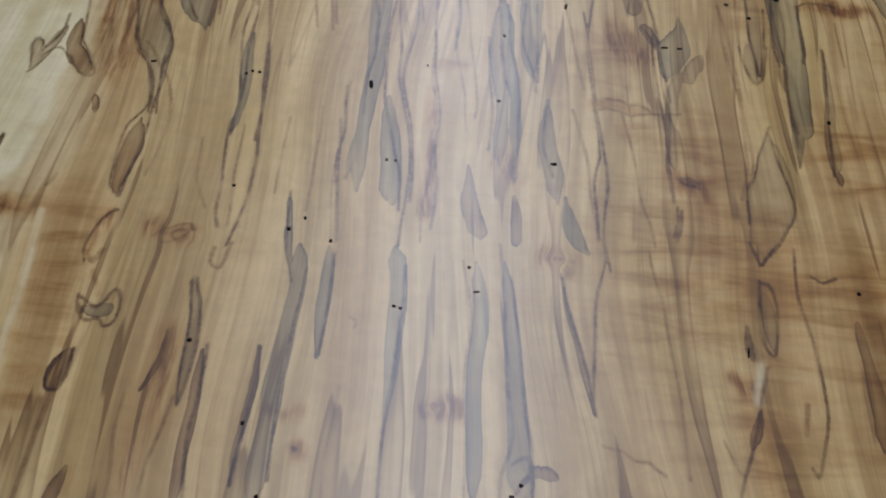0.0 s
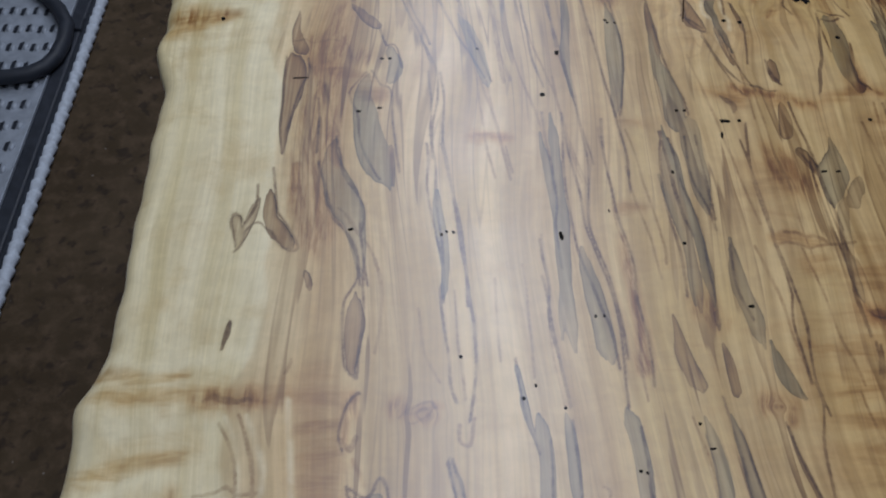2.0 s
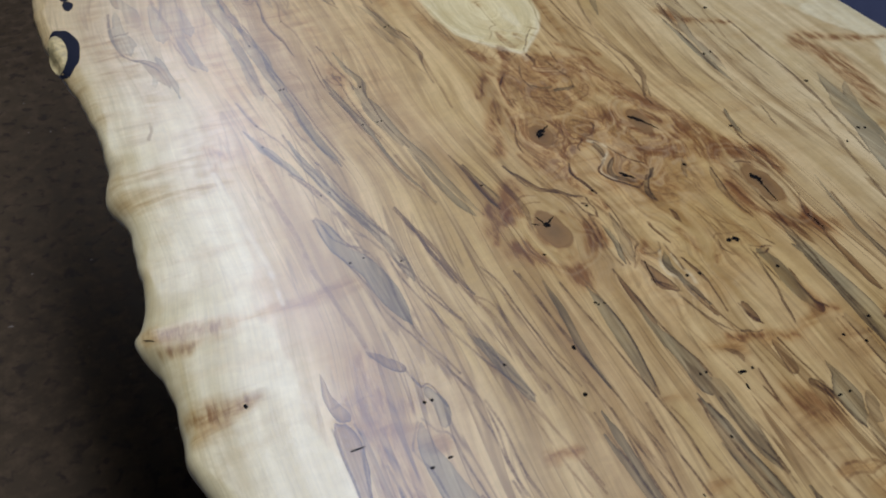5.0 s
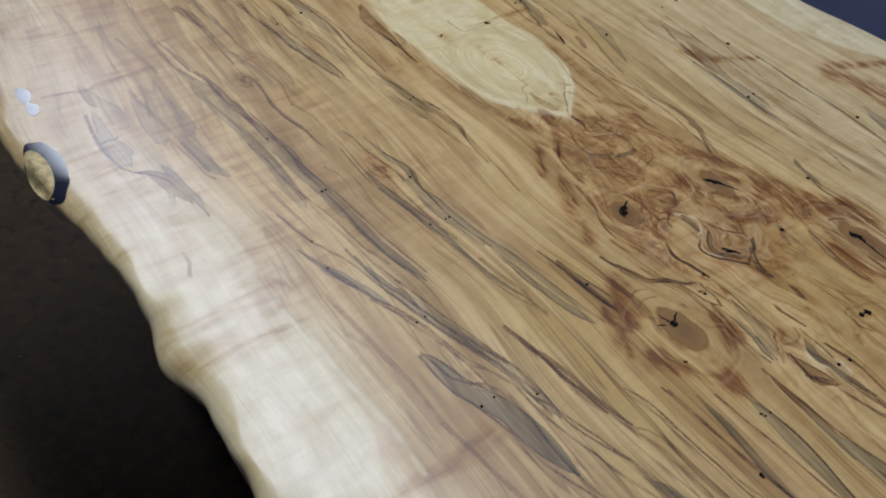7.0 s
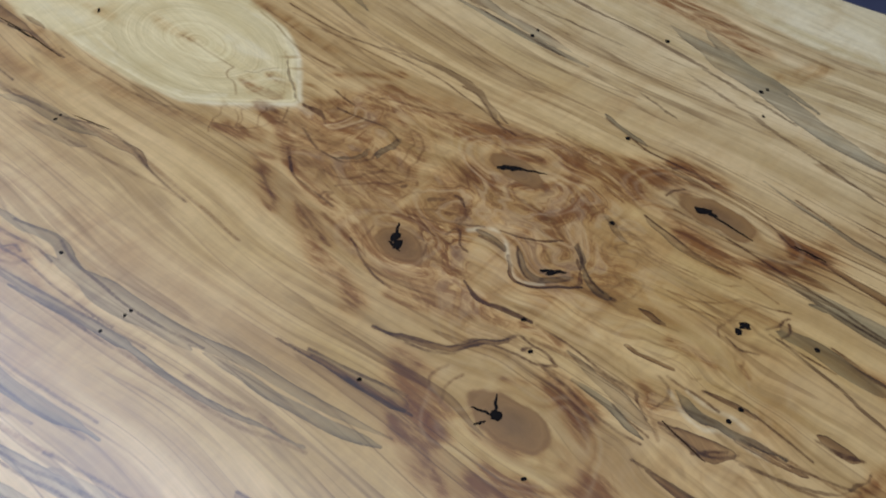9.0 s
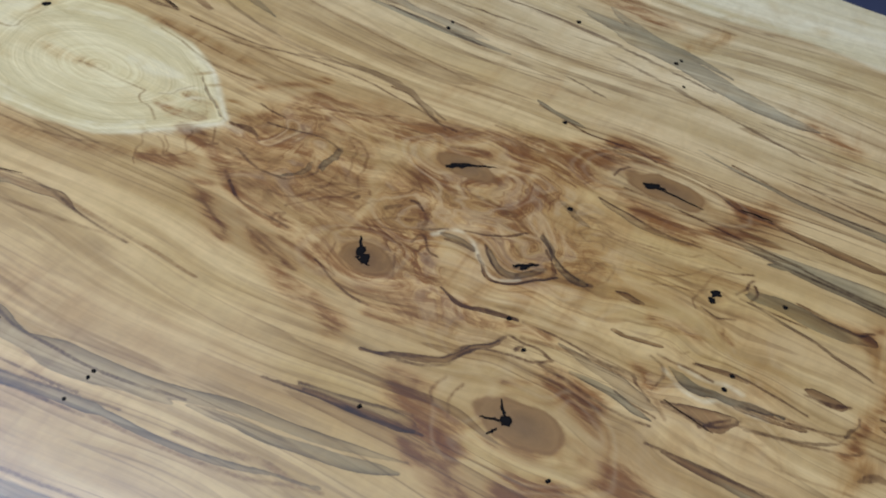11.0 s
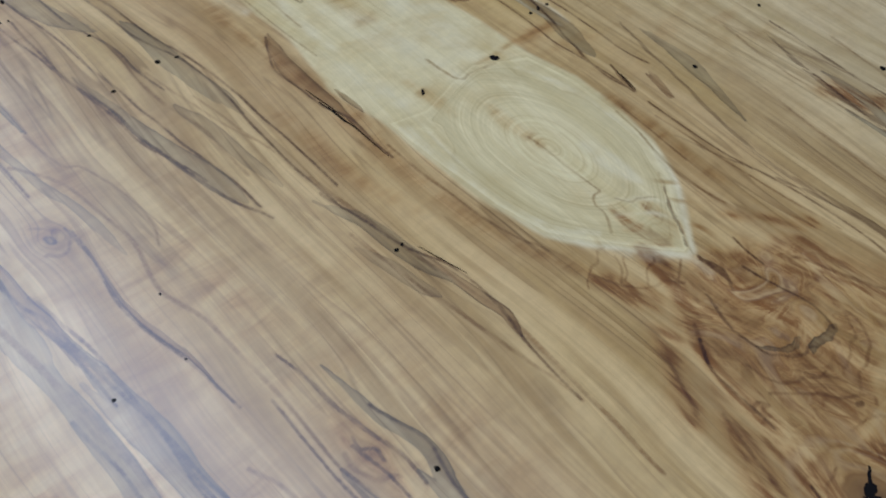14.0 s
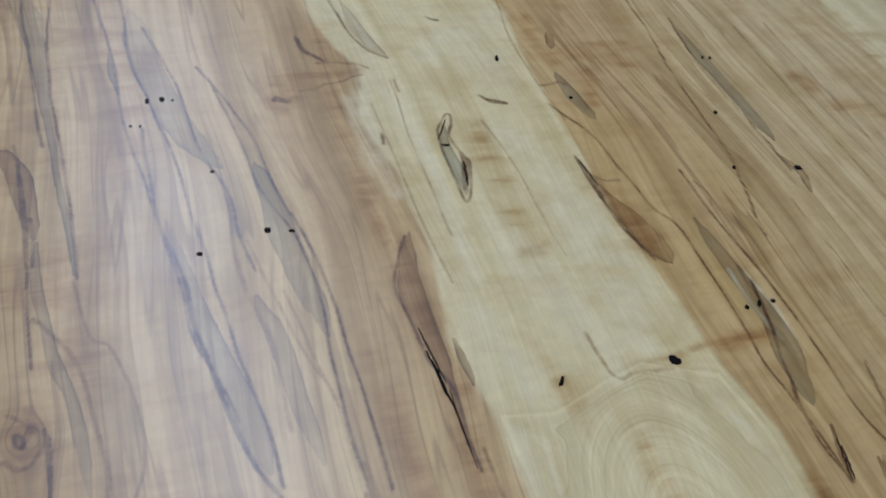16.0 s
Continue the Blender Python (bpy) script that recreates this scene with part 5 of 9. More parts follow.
streak("grey", (-0.0254, -0.3764, 1.0), (-0.0215, -0.4043, 2.5), (-0.0189, -0.4340, 2.9), (-0.0204, -0.4802, 2.7))
streak("ink", (-0.0036, -0.3441, 0.5), (-0.0051, -0.3744, 0.5), (0.0022, -0.4071, 0.5), (0.0041, -0.4253, 0.5))
streak("grey", (0.0021, -0.3278, 8.0), (0.0004, -0.3590, 7.2), (0.0022, -0.3845, 5.0), (0.0035, -0.4070, 1.5))
streak("grey", (0.0108, -0.4312, 0.7), (0.0113, -0.4533, 2.8), (0.0127, -0.4742, 3.6), (0.0141, -0.4914, 4.0), (0.0140, -0.5040, 1.3))
streak("grey", (0.0189, -0.5063, 1.1), (0.0234, -0.5233, 3.0), (0.0267, -0.5385, 3.0))
streak("ink", (0.0429, -0.3315, 0.6), (0.0370, -0.3810, 0.6), (0.0377, -0.4254, 0.5), (0.0393, -0.4688, 0.5), (0.0353, -0.4924, 0.5), (0.0351, -0.5340, 0.5))
streak("vein", (0.0239, -0.4364, 0.9), (0.0315, -0.4725, 0.9), (0.0325, -0.5010, 0.9), (0.0359, -0.5339, 0.8))
streak("grey", (0.0977, -0.3473, 1.6), (0.0963, -0.3587, 3.6), (0.0936, -0.3700, 7.6), (0.0920, -0.3791, 10.1), (0.0883, -0.3936, 6.0), (0.0852, -0.4093, 2.4))
streak("brown", (0.0757, -0.3589, 3.6), (0.0782, -0.3668, 3.6), (0.0822, -0.3819, 1.3))
streak("ink", (0.0739, -0.3591, 1.0), (0.0774, -0.3654, 1.0), (0.0802, -0.3767, 1.0))
streak("olive", (0.0939, -0.3982, 2.5), (0.0866, -0.4240, 3.8), (0.0817, -0.4529, 2.8), (0.0814, -0.4797, 2.3))
streak("ink", (0.0843, -0.4110, 0.7), (0.0828, -0.4435, 0.7), (0.0786, -0.4712, 0.7), (0.0784, -0.4955, 0.7))
streak("vein", (0.0864, -0.4849, 3.1), (0.0926, -0.4886, 3.1))
streak("ink", (0.0830, -0.4852, 0.9), (0.0881, -0.4890, 0.9), (0.0943, -0.4927, 0.9))
streak("ink", (0.0805, -0.5050, 0.7), (0.0798, -0.5158, 0.7), (0.0768, -0.5265, 0.6))
streak("olive", (0.1086, -0.3811, 2.0), (0.1031, -0.3939, 5.9), (0.0968, -0.4048, 4.4))
streak("vein", (0.1268, -0.3347, 1.1), (0.1303, -0.3789, 1.0), (0.1297, -0.4199, 1.0), (0.1249, -0.4699, 0.9), (0.1237, -0.4901, 0.9))
streak("olive", (0.1507, -0.3144, 4.3), (0.1482, -0.3478, 4.7), (0.1469, -0.3701, 3.6), (0.1444, -0.3957, 1.0))
streak("ink", (0.1469, -0.3168, 0.8), (0.1444, -0.3520, 0.8), (0.1437, -0.3812, 0.8), (0.1441, -0.3971, 0.7), (0.1514, -0.3733, 0.8), (0.1569, -0.3355, 0.8))
streak("grey", (0.1749, -0.3099, 7.0), (0.1718, -0.3530, 6.7), (0.1696, -0.3857, 5.0), (0.1602, -0.4299, 3.3), (0.1571, -0.4684, 2.7))
streak("ink", (0.1817, -0.3291, 0.7), (0.1777, -0.3707, 0.6), (0.1742, -0.3852, 0.6))
streak("ink", (0.1629, -0.3310, 0.7), (0.1628, -0.3793, 0.6), (0.1585, -0.4204, 0.6), (0.1568, -0.4699, 0.6))
streak("olive", (0.1895, -0.3695, 1.3), (0.1853, -0.4047, 2.9), (0.1797, -0.4438, 3.8), (0.1757, -0.4769, 3.2))
streak("ink", (0.1901, -0.3695, 0.6), (0.1809, -0.4280, 0.6), (0.1745, -0.4770, 0.6))
streak("vein", (0.2038, -0.3422, 0.8), (0.2007, -0.3826, 0.8))
streak("olive", (0.1416, -0.4473, 2.3), (0.1400, -0.4744, 10.0), (0.1357, -0.4974, 12.8), (0.1315, -0.5139, 10.9), (0.1244, -0.5289, 6.4))
streak("ink", (0.1434, -0.4410, 0.6), (0.1308, -0.4723, 0.6), (0.1232, -0.4901, 0.6), (0.1209, -0.5122, 0.5))
streak("ink", (0.1428, -0.4533, 0.6), (0.1469, -0.4908, 0.6), (0.1465, -0.5073, 0.5), (0.1363, -0.5227, 0.5))
streak("vein", (0.0471, -0.4278, 1.2), (0.0649, -0.4293, 1.2), (0.0715, -0.4351, 1.2))
streak("stain", (0.0576, -0.3607, 6.7), (0.0627, -0.3749, 10.1), (0.0690, -0.3885, 7.5))
streak("vein", (0.0544, -0.4399, 0.9), (0.0603, -0.4758, 0.9), (0.0617, -0.5066, 0.9), (0.0655, -0.5314, 0.9))
streak("brown", (0.1770, -0.4710, 1.1), (0.1773, -0.4796, 2.3), (0.1769, -0.4853, 1.1))
streak("ink", (0.1808, -0.3272, 0.8), (0.1947, -0.3238, 0.8), (0.2074, -0.3265, 0.8))
streak("olive", (0.1294, -0.5253, 5.6), (0.1254, -0.5320, 3.8), (0.1218, -0.5399, 1.3))
streak("ink", (0.1348, -0.5248, 0.6), (0.1266, -0.5345, 0.6), (0.1216, -0.5411, 0.6), (0.1185, -0.5262, 0.6))
streak("ink", (0.1190, -0.5500, 1.0), (0.1163, -0.5704, 1.0), (0.1156, -0.5885, 1.0), (0.1190, -0.5966, 1.0), (0.1218, -0.5902, 1.0), (0.1262, -0.5696, 1.0), (0.1244, -0.5556, 1.0), (0.1190, -0.5500, 1.0))
streak("olive", (0.1201, -0.5583, 2.5), (0.1206, -0.5723, 4.0), (0.1205, -0.5837, 3.6), (0.1198, -0.5926, 1.6))
streak("ink", (0.1094, -0.5790, 0.8), (0.1084, -0.5902, 2.4), (0.1094, -0.5978, 1.2))
streak("white", (0.1118, -0.6019, 1.6), (0.1093, -0.6126, 1.5), (0.1068, -0.6231, 1.5))
streak("ink", (0.1148, -0.6038, 0.6), (0.1087, -0.6229, 0.6), (0.1019, -0.6431, 0.6), (0.0923, -0.6670, 0.5))
streak("stain", (0.0973, -0.6094, 3.5), (0.1021, -0.6153, 3.4))
streak("brown", (0.1076, -0.6270, 0.9), (0.1043, -0.6372, 2.8), (0.1006, -0.6451, 1.5))
streak("ink", (0.1425, -0.5293, 0.5), (0.1390, -0.5567, 0.5), (0.1413, -0.5842, 0.5), (0.1401, -0.6164, 0.5), (0.1374, -0.6365, 0.5), (0.1312, -0.6559, 0.5), (0.1282, -0.6534, 0.5))
streak("vein", (0.1305, -0.6212, 1.1), (0.1280, -0.6373, 1.1))
streak("ink", (0.1489, -0.5487, 1.0), (0.1552, -0.5486, 1.0), (0.1619, -0.5464, 1.0))
streak("brown", (0.0152, -0.5551, 0.6), (0.0198, -0.5829, 1.8), (0.0248, -0.6109, 1.7), (0.0288, -0.6341, 0.6))
streak("ink", (0.0162, -0.5574, 0.5), (0.0211, -0.5873, 0.5), (0.0265, -0.6150, 0.5), (0.0290, -0.6343, 0.5))
streak("ink", (0.0377, -0.5332, 0.4), (0.0388, -0.5457, 0.4), (0.0337, -0.5632, 0.4), (0.0306, -0.5932, 0.4), (0.0281, -0.6312, 0.4))
streak("stain", (0.0084, -0.5458, 4.2), (0.0147, -0.5448, 5.9), (0.0210, -0.5460, 2.9))
streak("grey", (-0.0153, -0.5478, 2.9), (-0.0119, -0.5855, 3.6), (-0.0089, -0.6240, 4.2), (-0.0078, -0.6515, 5.5), (-0.0062, -0.6761, 7.4))
streak("ink", (-0.0177, -0.5379, 0.4), (-0.0151, -0.5719, 0.4), (-0.0137, -0.6077, 0.4), (-0.0107, -0.6441, 0.4), (-0.0157, -0.6633, 0.4), (-0.0162, -0.6769, 0.4))
streak("ink", (-0.0118, -0.5573, 0.4), (-0.0077, -0.5985, 0.4), (-0.0048, -0.6318, 0.4), (-0.0011, -0.6585, 0.4), (-0.0014, -0.6758, 0.4))
streak("ink", (-0.0111, -0.6593, 1.1), (-0.0046, -0.6560, 1.1), (-0.0021, -0.6623, 1.1), (-0.0069, -0.6699, 1.1), (-0.0114, -0.6756, 1.1))
streak("brown", (-0.0002, -0.6603, 1.8), (0.0060, -0.6617, 2.9), (0.0095, -0.6632, 1.4))
streak("grey", (-0.0300, -0.5515, 2.9), (-0.0273, -0.5822, 4.0), (-0.0287, -0.6152, 3.8), (-0.0283, -0.6454, 3.7), (-0.0274, -0.6777, 3.2))
streak("vein", (-0.0362, -0.5521, 0.5), (-0.0319, -0.5826, 0.5), (-0.0331, -0.6197, 0.5), (-0.0314, -0.6780, 0.4))
streak("grey", (-0.0731, -0.5427, 4.2), (-0.0695, -0.5694, 4.9), (-0.0691, -0.6013, 4.3), (-0.0698, -0.6288, 2.3), (-0.0709, -0.6487, 0.9))
streak("ink", (-0.0667, -0.5571, 0.5), (-0.0661, -0.5899, 0.5), (-0.0681, -0.6183, 0.5), (-0.0702, -0.6486, 0.5), (-0.0701, -0.6809, 0.4))
streak("vein", (0.0626, -0.5387, 0.8), (0.0668, -0.5745, 0.8), (0.0700, -0.6116, 0.8), (0.0709, -0.6605, 0.7))
streak("stain", (-0.0489, -0.6352, 2.2), (-0.0423, -0.6357, 3.4), (-0.0357, -0.6362, 1.9))
streak("vein", (-0.0508, -0.6318, 0.6), (-0.0471, -0.6311, 0.6), (-0.0442, -0.6329, 0.6))
streak("vein", (0.0323, -0.6484, 0.7), (0.0500, -0.6546, 0.7), (0.0600, -0.6613, 0.7))
streak("vein", (0.0885, -0.6403, 0.6), (0.0928, -0.6533, 0.5), (0.0949, -0.6568, 0.5))
streak("grey", (-0.2388, 0.4045, 4.1), (-0.2371, 0.3659, 5.9), (-0.2331, 0.3276, 5.8), (-0.2284, 0.2925, 5.6), (-0.2264, 0.2605, 5.5), (-0.2271, 0.2179, 5.9), (-0.2267, 0.1795, 5.7), (-0.2272, 0.1524, 5.5))
streak("ink", (-0.2287, 0.4123, 0.6), (-0.2223, 0.3894, 0.6), (-0.2236, 0.3585, 0.6), (-0.2157, 0.3260, 0.6), (-0.2106, 0.2912, 0.6), (-0.2055, 0.2678, 0.6), (-0.2051, 0.2304, 0.6), (-0.2051, 0.1947, 0.5), (-0.2012, 0.1734, 0.5))
streak("grey", (-0.2143, 0.2939, 1.3), (-0.2113, 0.2654, 3.8), (-0.2088, 0.2353, 4.6), (-0.2046, 0.2040, 4.8), (-0.2019, 0.1727, 5.3), (-0.2025, 0.1398, 5.7), (-0.2018, 0.1213, 5.6))
streak("vein", (-0.2284, 0.2925, 0.9), (-0.2275, 0.2591, 0.9), (-0.2242, 0.2349, 0.9), (-0.2237, 0.1998, 0.9), (-0.2253, 0.1645, 0.8))
streak("ink", (-0.1787, 0.3698, 0.5), (-0.1790, 0.3496, 0.7), (-0.1827, 0.3174, 1.0), (-0.1800, 0.2896, 1.2), (-0.1760, 0.2645, 0.8), (-0.1712, 0.2261, 0.4))
streak("brown", (-0.1785, 0.3559, 0.3), (-0.1805, 0.3203, 1.0), (-0.1786, 0.2913, 1.7), (-0.1746, 0.2661, 1.3), (-0.1717, 0.2312, 0.3))
streak("stain", (-0.1903, 0.3882, 3.5), (-0.1874, 0.3749, 6.3), (-0.1845, 0.3618, 6.3), (-0.1965, 0.3505, 4.1))
streak("vein", (-0.1870, 0.3871, 1.8), (-0.1851, 0.3782, 1.8), (-0.1890, 0.3697, 1.7))
streak("vein", (-0.1819, 0.4345, 1.1), (-0.1664, 0.4082, 1.1), (-0.1603, 0.3693, 1.1), (-0.1578, 0.3443, 1.1), (-0.1622, 0.3064, 1.0), (-0.1560, 0.2778, 1.0), (-0.1530, 0.2233, 1.0), (-0.1529, 0.1704, 0.9))
streak("grey", (-0.1540, 0.1673, 1.2), (-0.1499, 0.1321, 3.3), (-0.1465, 0.1039, 3.5), (-0.1406, 0.0787, 3.5), (-0.1377, 0.0541, 3.7))
streak("ink", (-0.1529, 0.1704, 0.5), (-0.1478, 0.1339, 0.5), (-0.1431, 0.1066, 0.4), (-0.1370, 0.0776, 0.4), (-0.1328, 0.0487, 0.4))
streak("ink", (-0.1572, 0.2190, 0.5), (-0.1574, 0.1620, 0.5), (-0.1538, 0.1327, 0.5), (-0.1496, 0.1015, 0.4), (-0.1457, 0.0786, 0.4), (-0.1446, 0.0616, 0.4))
streak("ink", (-0.1416, 0.2384, 0.3), (-0.1382, 0.2198, 1.0), (-0.1365, 0.1988, 1.3), (-0.1318, 0.1768, 1.3), (-0.1285, 0.1584, 1.0), (-0.1287, 0.1397, 0.6))
streak("grey", (-0.1285, 0.2202, 1.0), (-0.1228, 0.1806, 3.2), (-0.1175, 0.1552, 4.2), (-0.1233, 0.1260, 4.3), (-0.1265, 0.1002, 4.8), (-0.1229, 0.0767, 5.1), (-0.1173, 0.0517, 4.4), (-0.1161, 0.0284, 3.7))
streak("ink", (-0.1228, 0.1893, 0.5), (-0.1153, 0.1613, 0.5), (-0.1179, 0.1445, 0.5), (-0.1204, 0.1204, 0.5), (-0.1203, 0.0896, 0.5), (-0.1161, 0.0560, 0.4), (-0.1107, 0.0248, 0.4))
streak("ink", (-0.1425, 0.1757, 0.5), (-0.1384, 0.1499, 0.5), (-0.1386, 0.1217, 0.5), (-0.1375, 0.0957, 0.4), (-0.1345, 0.0758, 0.4))
streak("stain", (-0.1362, 0.1859, 5.1), (-0.1370, 0.1700, 8.9), (-0.1369, 0.1617, 7.5), (-0.1391, 0.1453, 3.7))
streak("ink", (-0.1397, 0.1783, 0.8), (-0.1406, 0.1710, 0.8), (-0.1354, 0.1672, 0.8), (-0.1358, 0.1605, 0.8))
streak("vein", (-0.1474, 0.1754, 1.3), (-0.1486, 0.1659, 1.2), (-0.1438, 0.1556, 1.2), (-0.1357, 0.1523, 1.2))
streak("stain", (-0.1412, 0.1476, 4.3), (-0.1457, 0.1317, 4.2))
streak("grey", (-0.0633, 0.3106, 1.5), (-0.0522, 0.2844, 4.5), (-0.0487, 0.2568, 6.0), (-0.0445, 0.2308, 4.0), (-0.0368, 0.2061, 1.5))
streak("ink", (-0.0566, 0.3120, 0.4), (-0.0507, 0.2806, 0.8), (-0.0459, 0.2533, 0.9), (-0.0335, 0.2207, 0.7), (-0.0324, 0.1932, 1.1), (-0.0371, 0.1660, 0.7))
streak("vein", (-0.0627, 0.2795, 1.1), (-0.0570, 0.2248, 1.1), (-0.0501, 0.1838, 1.1), (-0.0436, 0.1446, 1.0), (-0.0417, 0.1239, 1.0))
streak("brown", (-0.0331, 0.1996, 1.1), (-0.0331, 0.1857, 2.5), (-0.0349, 0.1766, 2.5), (-0.0375, 0.1644, 0.7))
streak("ink", (-0.0371, 0.1660, 0.6), (-0.0399, 0.1473, 0.6), (-0.0415, 0.1249, 0.5))
streak("olive", (-0.0669, 0.2703, 2.2), (-0.0606, 0.2460, 4.4), (-0.0577, 0.2290, 4.3), (-0.0531, 0.2139, 2.2))
streak("grey", (-0.0632, 0.4968, 2.2), (-0.0605, 0.4632, 5.9), (-0.0543, 0.4257, 5.8), (-0.0521, 0.3974, 2.9))
streak("ink", (-0.0768, 0.5976, 0.9), (-0.0677, 0.5363, 0.9), (-0.0647, 0.4982, 0.9), (-0.0535, 0.4655, 0.9), (-0.0509, 0.4235, 0.8), (-0.0540, 0.3772, 0.8), (-0.0556, 0.3408, 0.8), (-0.0543, 0.3035, 0.8))
streak("ink", (-0.1217, 0.5645, 1.1), (-0.1215, 0.4933, 1.0), (-0.1149, 0.4432, 1.0), (-0.1105, 0.3933, 1.0), (-0.1008, 0.3469, 0.9), (-0.0891, 0.3121, 0.9))
streak("grey", (-0.1166, 0.4870, 1.6), (-0.1111, 0.4293, 3.9), (-0.1060, 0.3810, 4.2), (-0.0976, 0.3339, 1.9))
streak("olive", (-0.0818, 0.4296, 2.4), (-0.0760, 0.3937, 4.8), (-0.0739, 0.3665, 4.7), (-0.0703, 0.3307, 3.1))
streak("vein", (-0.0841, 0.5060, 1.1), (-0.0864, 0.4428, 1.0), (-0.0796, 0.4014, 1.0), (-0.0808, 0.3528, 1.0))
streak("ink", (-0.1824, 0.5000, 1.1), (-0.1815, 0.4844, 1.1), (-0.1813, 0.4665, 1.1))
streak("ink", (0.1746, 0.2500, 0.8), (0.1738, 0.1908, 0.8), (0.1802, 0.1443, 0.8), (0.1827, 0.0980, 0.8), (0.1792, 0.0648, 0.7), (0.1718, 0.0182, 0.7))
streak("vein", (0.1654, 0.2331, 0.9), (0.1675, 0.1872, 0.9), (0.1710, 0.1394, 0.9), (0.1746, 0.0988, 0.8))
streak("grey", (0.1952, 0.3777, 2.0), (0.1889, 0.3415, 6.8), (0.1859, 0.3211, 6.7), (0.1822, 0.3053, 2.4))
streak("ink", (0.1988, 0.3870, 0.9), (0.1853, 0.3388, 0.9), (0.1728, 0.2940, 0.8), (0.1749, 0.2601, 0.8))
streak("grey", (0.2380, 0.3065, 2.0), (0.2371, 0.2791, 4.4), (0.2298, 0.2514, 3.8), (0.2162, 0.1995, 1.4))
streak("brown", (0.1965, 0.2671, 0.9), (0.1934, 0.2538, 2.3), (0.1893, 0.2418, 0.9))
streak("grey", (0.3124, 0.1910, 2.0), (0.3097, 0.1571, 5.3), (0.2966, 0.1150, 4.7), (0.2926, 0.0739, 4.6), (0.2901, 0.0355, 4.5))
streak("ink", (0.3043, 0.1925, 0.7), (0.2954, 0.1557, 0.7), (0.2868, 0.1158, 0.7), (0.2821, 0.0699, 0.7), (0.2800, 0.0320, 0.7))
streak("stain", (0.3035, 0.1784, 6.8), (0.3058, 0.1606, 6.8), (0.3148, 0.1436, 6.8))
streak("vein", (0.2577, 0.2119, 1.0), (0.2466, 0.1530, 0.9), (0.2397, 0.1002, 0.9), (0.2334, 0.0511, 0.9), (0.2285, 0.0193, 0.8))
streak("vein", (0.3601, 0.2090, 1.0), (0.3479, 0.1476, 1.0), (0.3366, 0.0909, 1.0), (0.3301, 0.0550, 0.9))
streak("vein", (0.2983, 0.2694, 1.0), (0.2886, 0.2009, 1.0), (0.2874, 0.1468, 0.9))
streak("vein", (0.3138, 0.2313, 1.0), (0.3284, 0.1767, 1.0), (0.3174, 0.1085, 0.9), (0.3105, 0.0482, 0.9))
streak("vein", (0.1480, 0.2541, 0.9), (0.1329, 0.1918, 0.9), (0.1360, 0.1446, 0.8))
streak("grey", (-0.2838, 0.3337, 3.6), (-0.2815, 0.3002, 3.5), (-0.2779, 0.2708, 3.5), (-0.2736, 0.2436, 3.4), (-0.2688, 0.2274, 3.4))
streak("vein", (-0.2950, 0.3094, 1.2), (-0.2887, 0.2737, 1.1), (-0.2865, 0.2482, 1.1), (-0.2805, 0.2315, 1.1))
streak("grey", (-0.2743, 0.3444, 4.3), (-0.2694, 0.3251, 4.9), (-0.2678, 0.3117, 1.8))
streak("grey", (-0.3151, 0.2753, 2.8), (-0.3115, 0.2522, 2.7), (-0.3107, 0.2394, 2.7))
streak("vein", (-0.1850, 0.1988, 0.8), (-0.1784, 0.1713, 0.8), (-0.1808, 0.1445, 0.7))
streak("stain", (0.0218, 0.1681, 3.0), (0.0350, 0.1404, 5.2))
streak("stain", (0.0212, 0.1188, 7.3), (0.0042, 0.0960, 7.7), (-0.0091, 0.0781, 5.5))
streak("stain", (0.0075, 0.0736, 5.5), (-0.0085, 0.0418, 8.0), (-0.0233, 0.0126, 7.7))
streak("stain", (-0.0187, 0.0078, 6.4), (-0.0280, -0.0137, 6.2))
streak("vein", (0.0416, 0.1158, 1.1), (0.0270, 0.0926, 1.1), (0.0212, 0.0690, 1.1), (0.0252, 0.0553, 1.0))
streak("vein", (0.0075, 0.0736, 1.0), (-0.0010, 0.0457, 1.0), (-0.0064, 0.0281, 1.0))
streak("grey", (-0.1792, 0.7043, 8.2), (-0.1760, 0.6502, 6.3), (-0.1724, 0.5887, 2.9), (-0.1687, 0.5351, 1.8), (-0.1652, 0.4919, 1.7), (-0.1638, 0.4589, 0.8))
streak("ink", (-0.1651, 0.7002, 0.6), (-0.1694, 0.6378, 0.6), (-0.1665, 0.5581, 0.5), (-0.1633, 0.5081, 0.5), (-0.1629, 0.4562, 0.4))
streak("ink", (-0.1827, 0.7011, 0.5), (-0.1805, 0.6505, 0.5), (-0.1786, 0.5999, 0.5), (-0.1750, 0.5545, 0.4))
streak("ink", (-0.1893, 0.5573, 0.3), (-0.1869, 0.5355, 0.9), (-0.1861, 0.4954, 0.9), (-0.1842, 0.4653, 0.5))
streak("stain", (-0.1947, 0.5548, 4.9), (-0.1906, 0.5450, 7.3), (-0.1852, 0.5375, 4.2))
streak("grey", (-0.1797, 0.4825, 1.7), (-0.1800, 0.4566, 2.7), (-0.1768, 0.4285, 2.6), (-0.1742, 0.4056, 3.0), (-0.1683, 0.3777, 2.9), (-0.1645, 0.3384, 2.3))
streak("vein", (-0.1645, 0.4554, 0.7), (-0.1591, 0.4215, 0.7), (-0.1502, 0.4098, 0.6), (-0.1435, 0.3777, 0.6), (-0.1436, 0.3498, 0.6), (-0.1478, 0.3341, 0.6))
streak("stain", (-0.1948, 0.3826, 7.1), (-0.1896, 0.3718, 10.3), (-0.1847, 0.3574, 6.9))
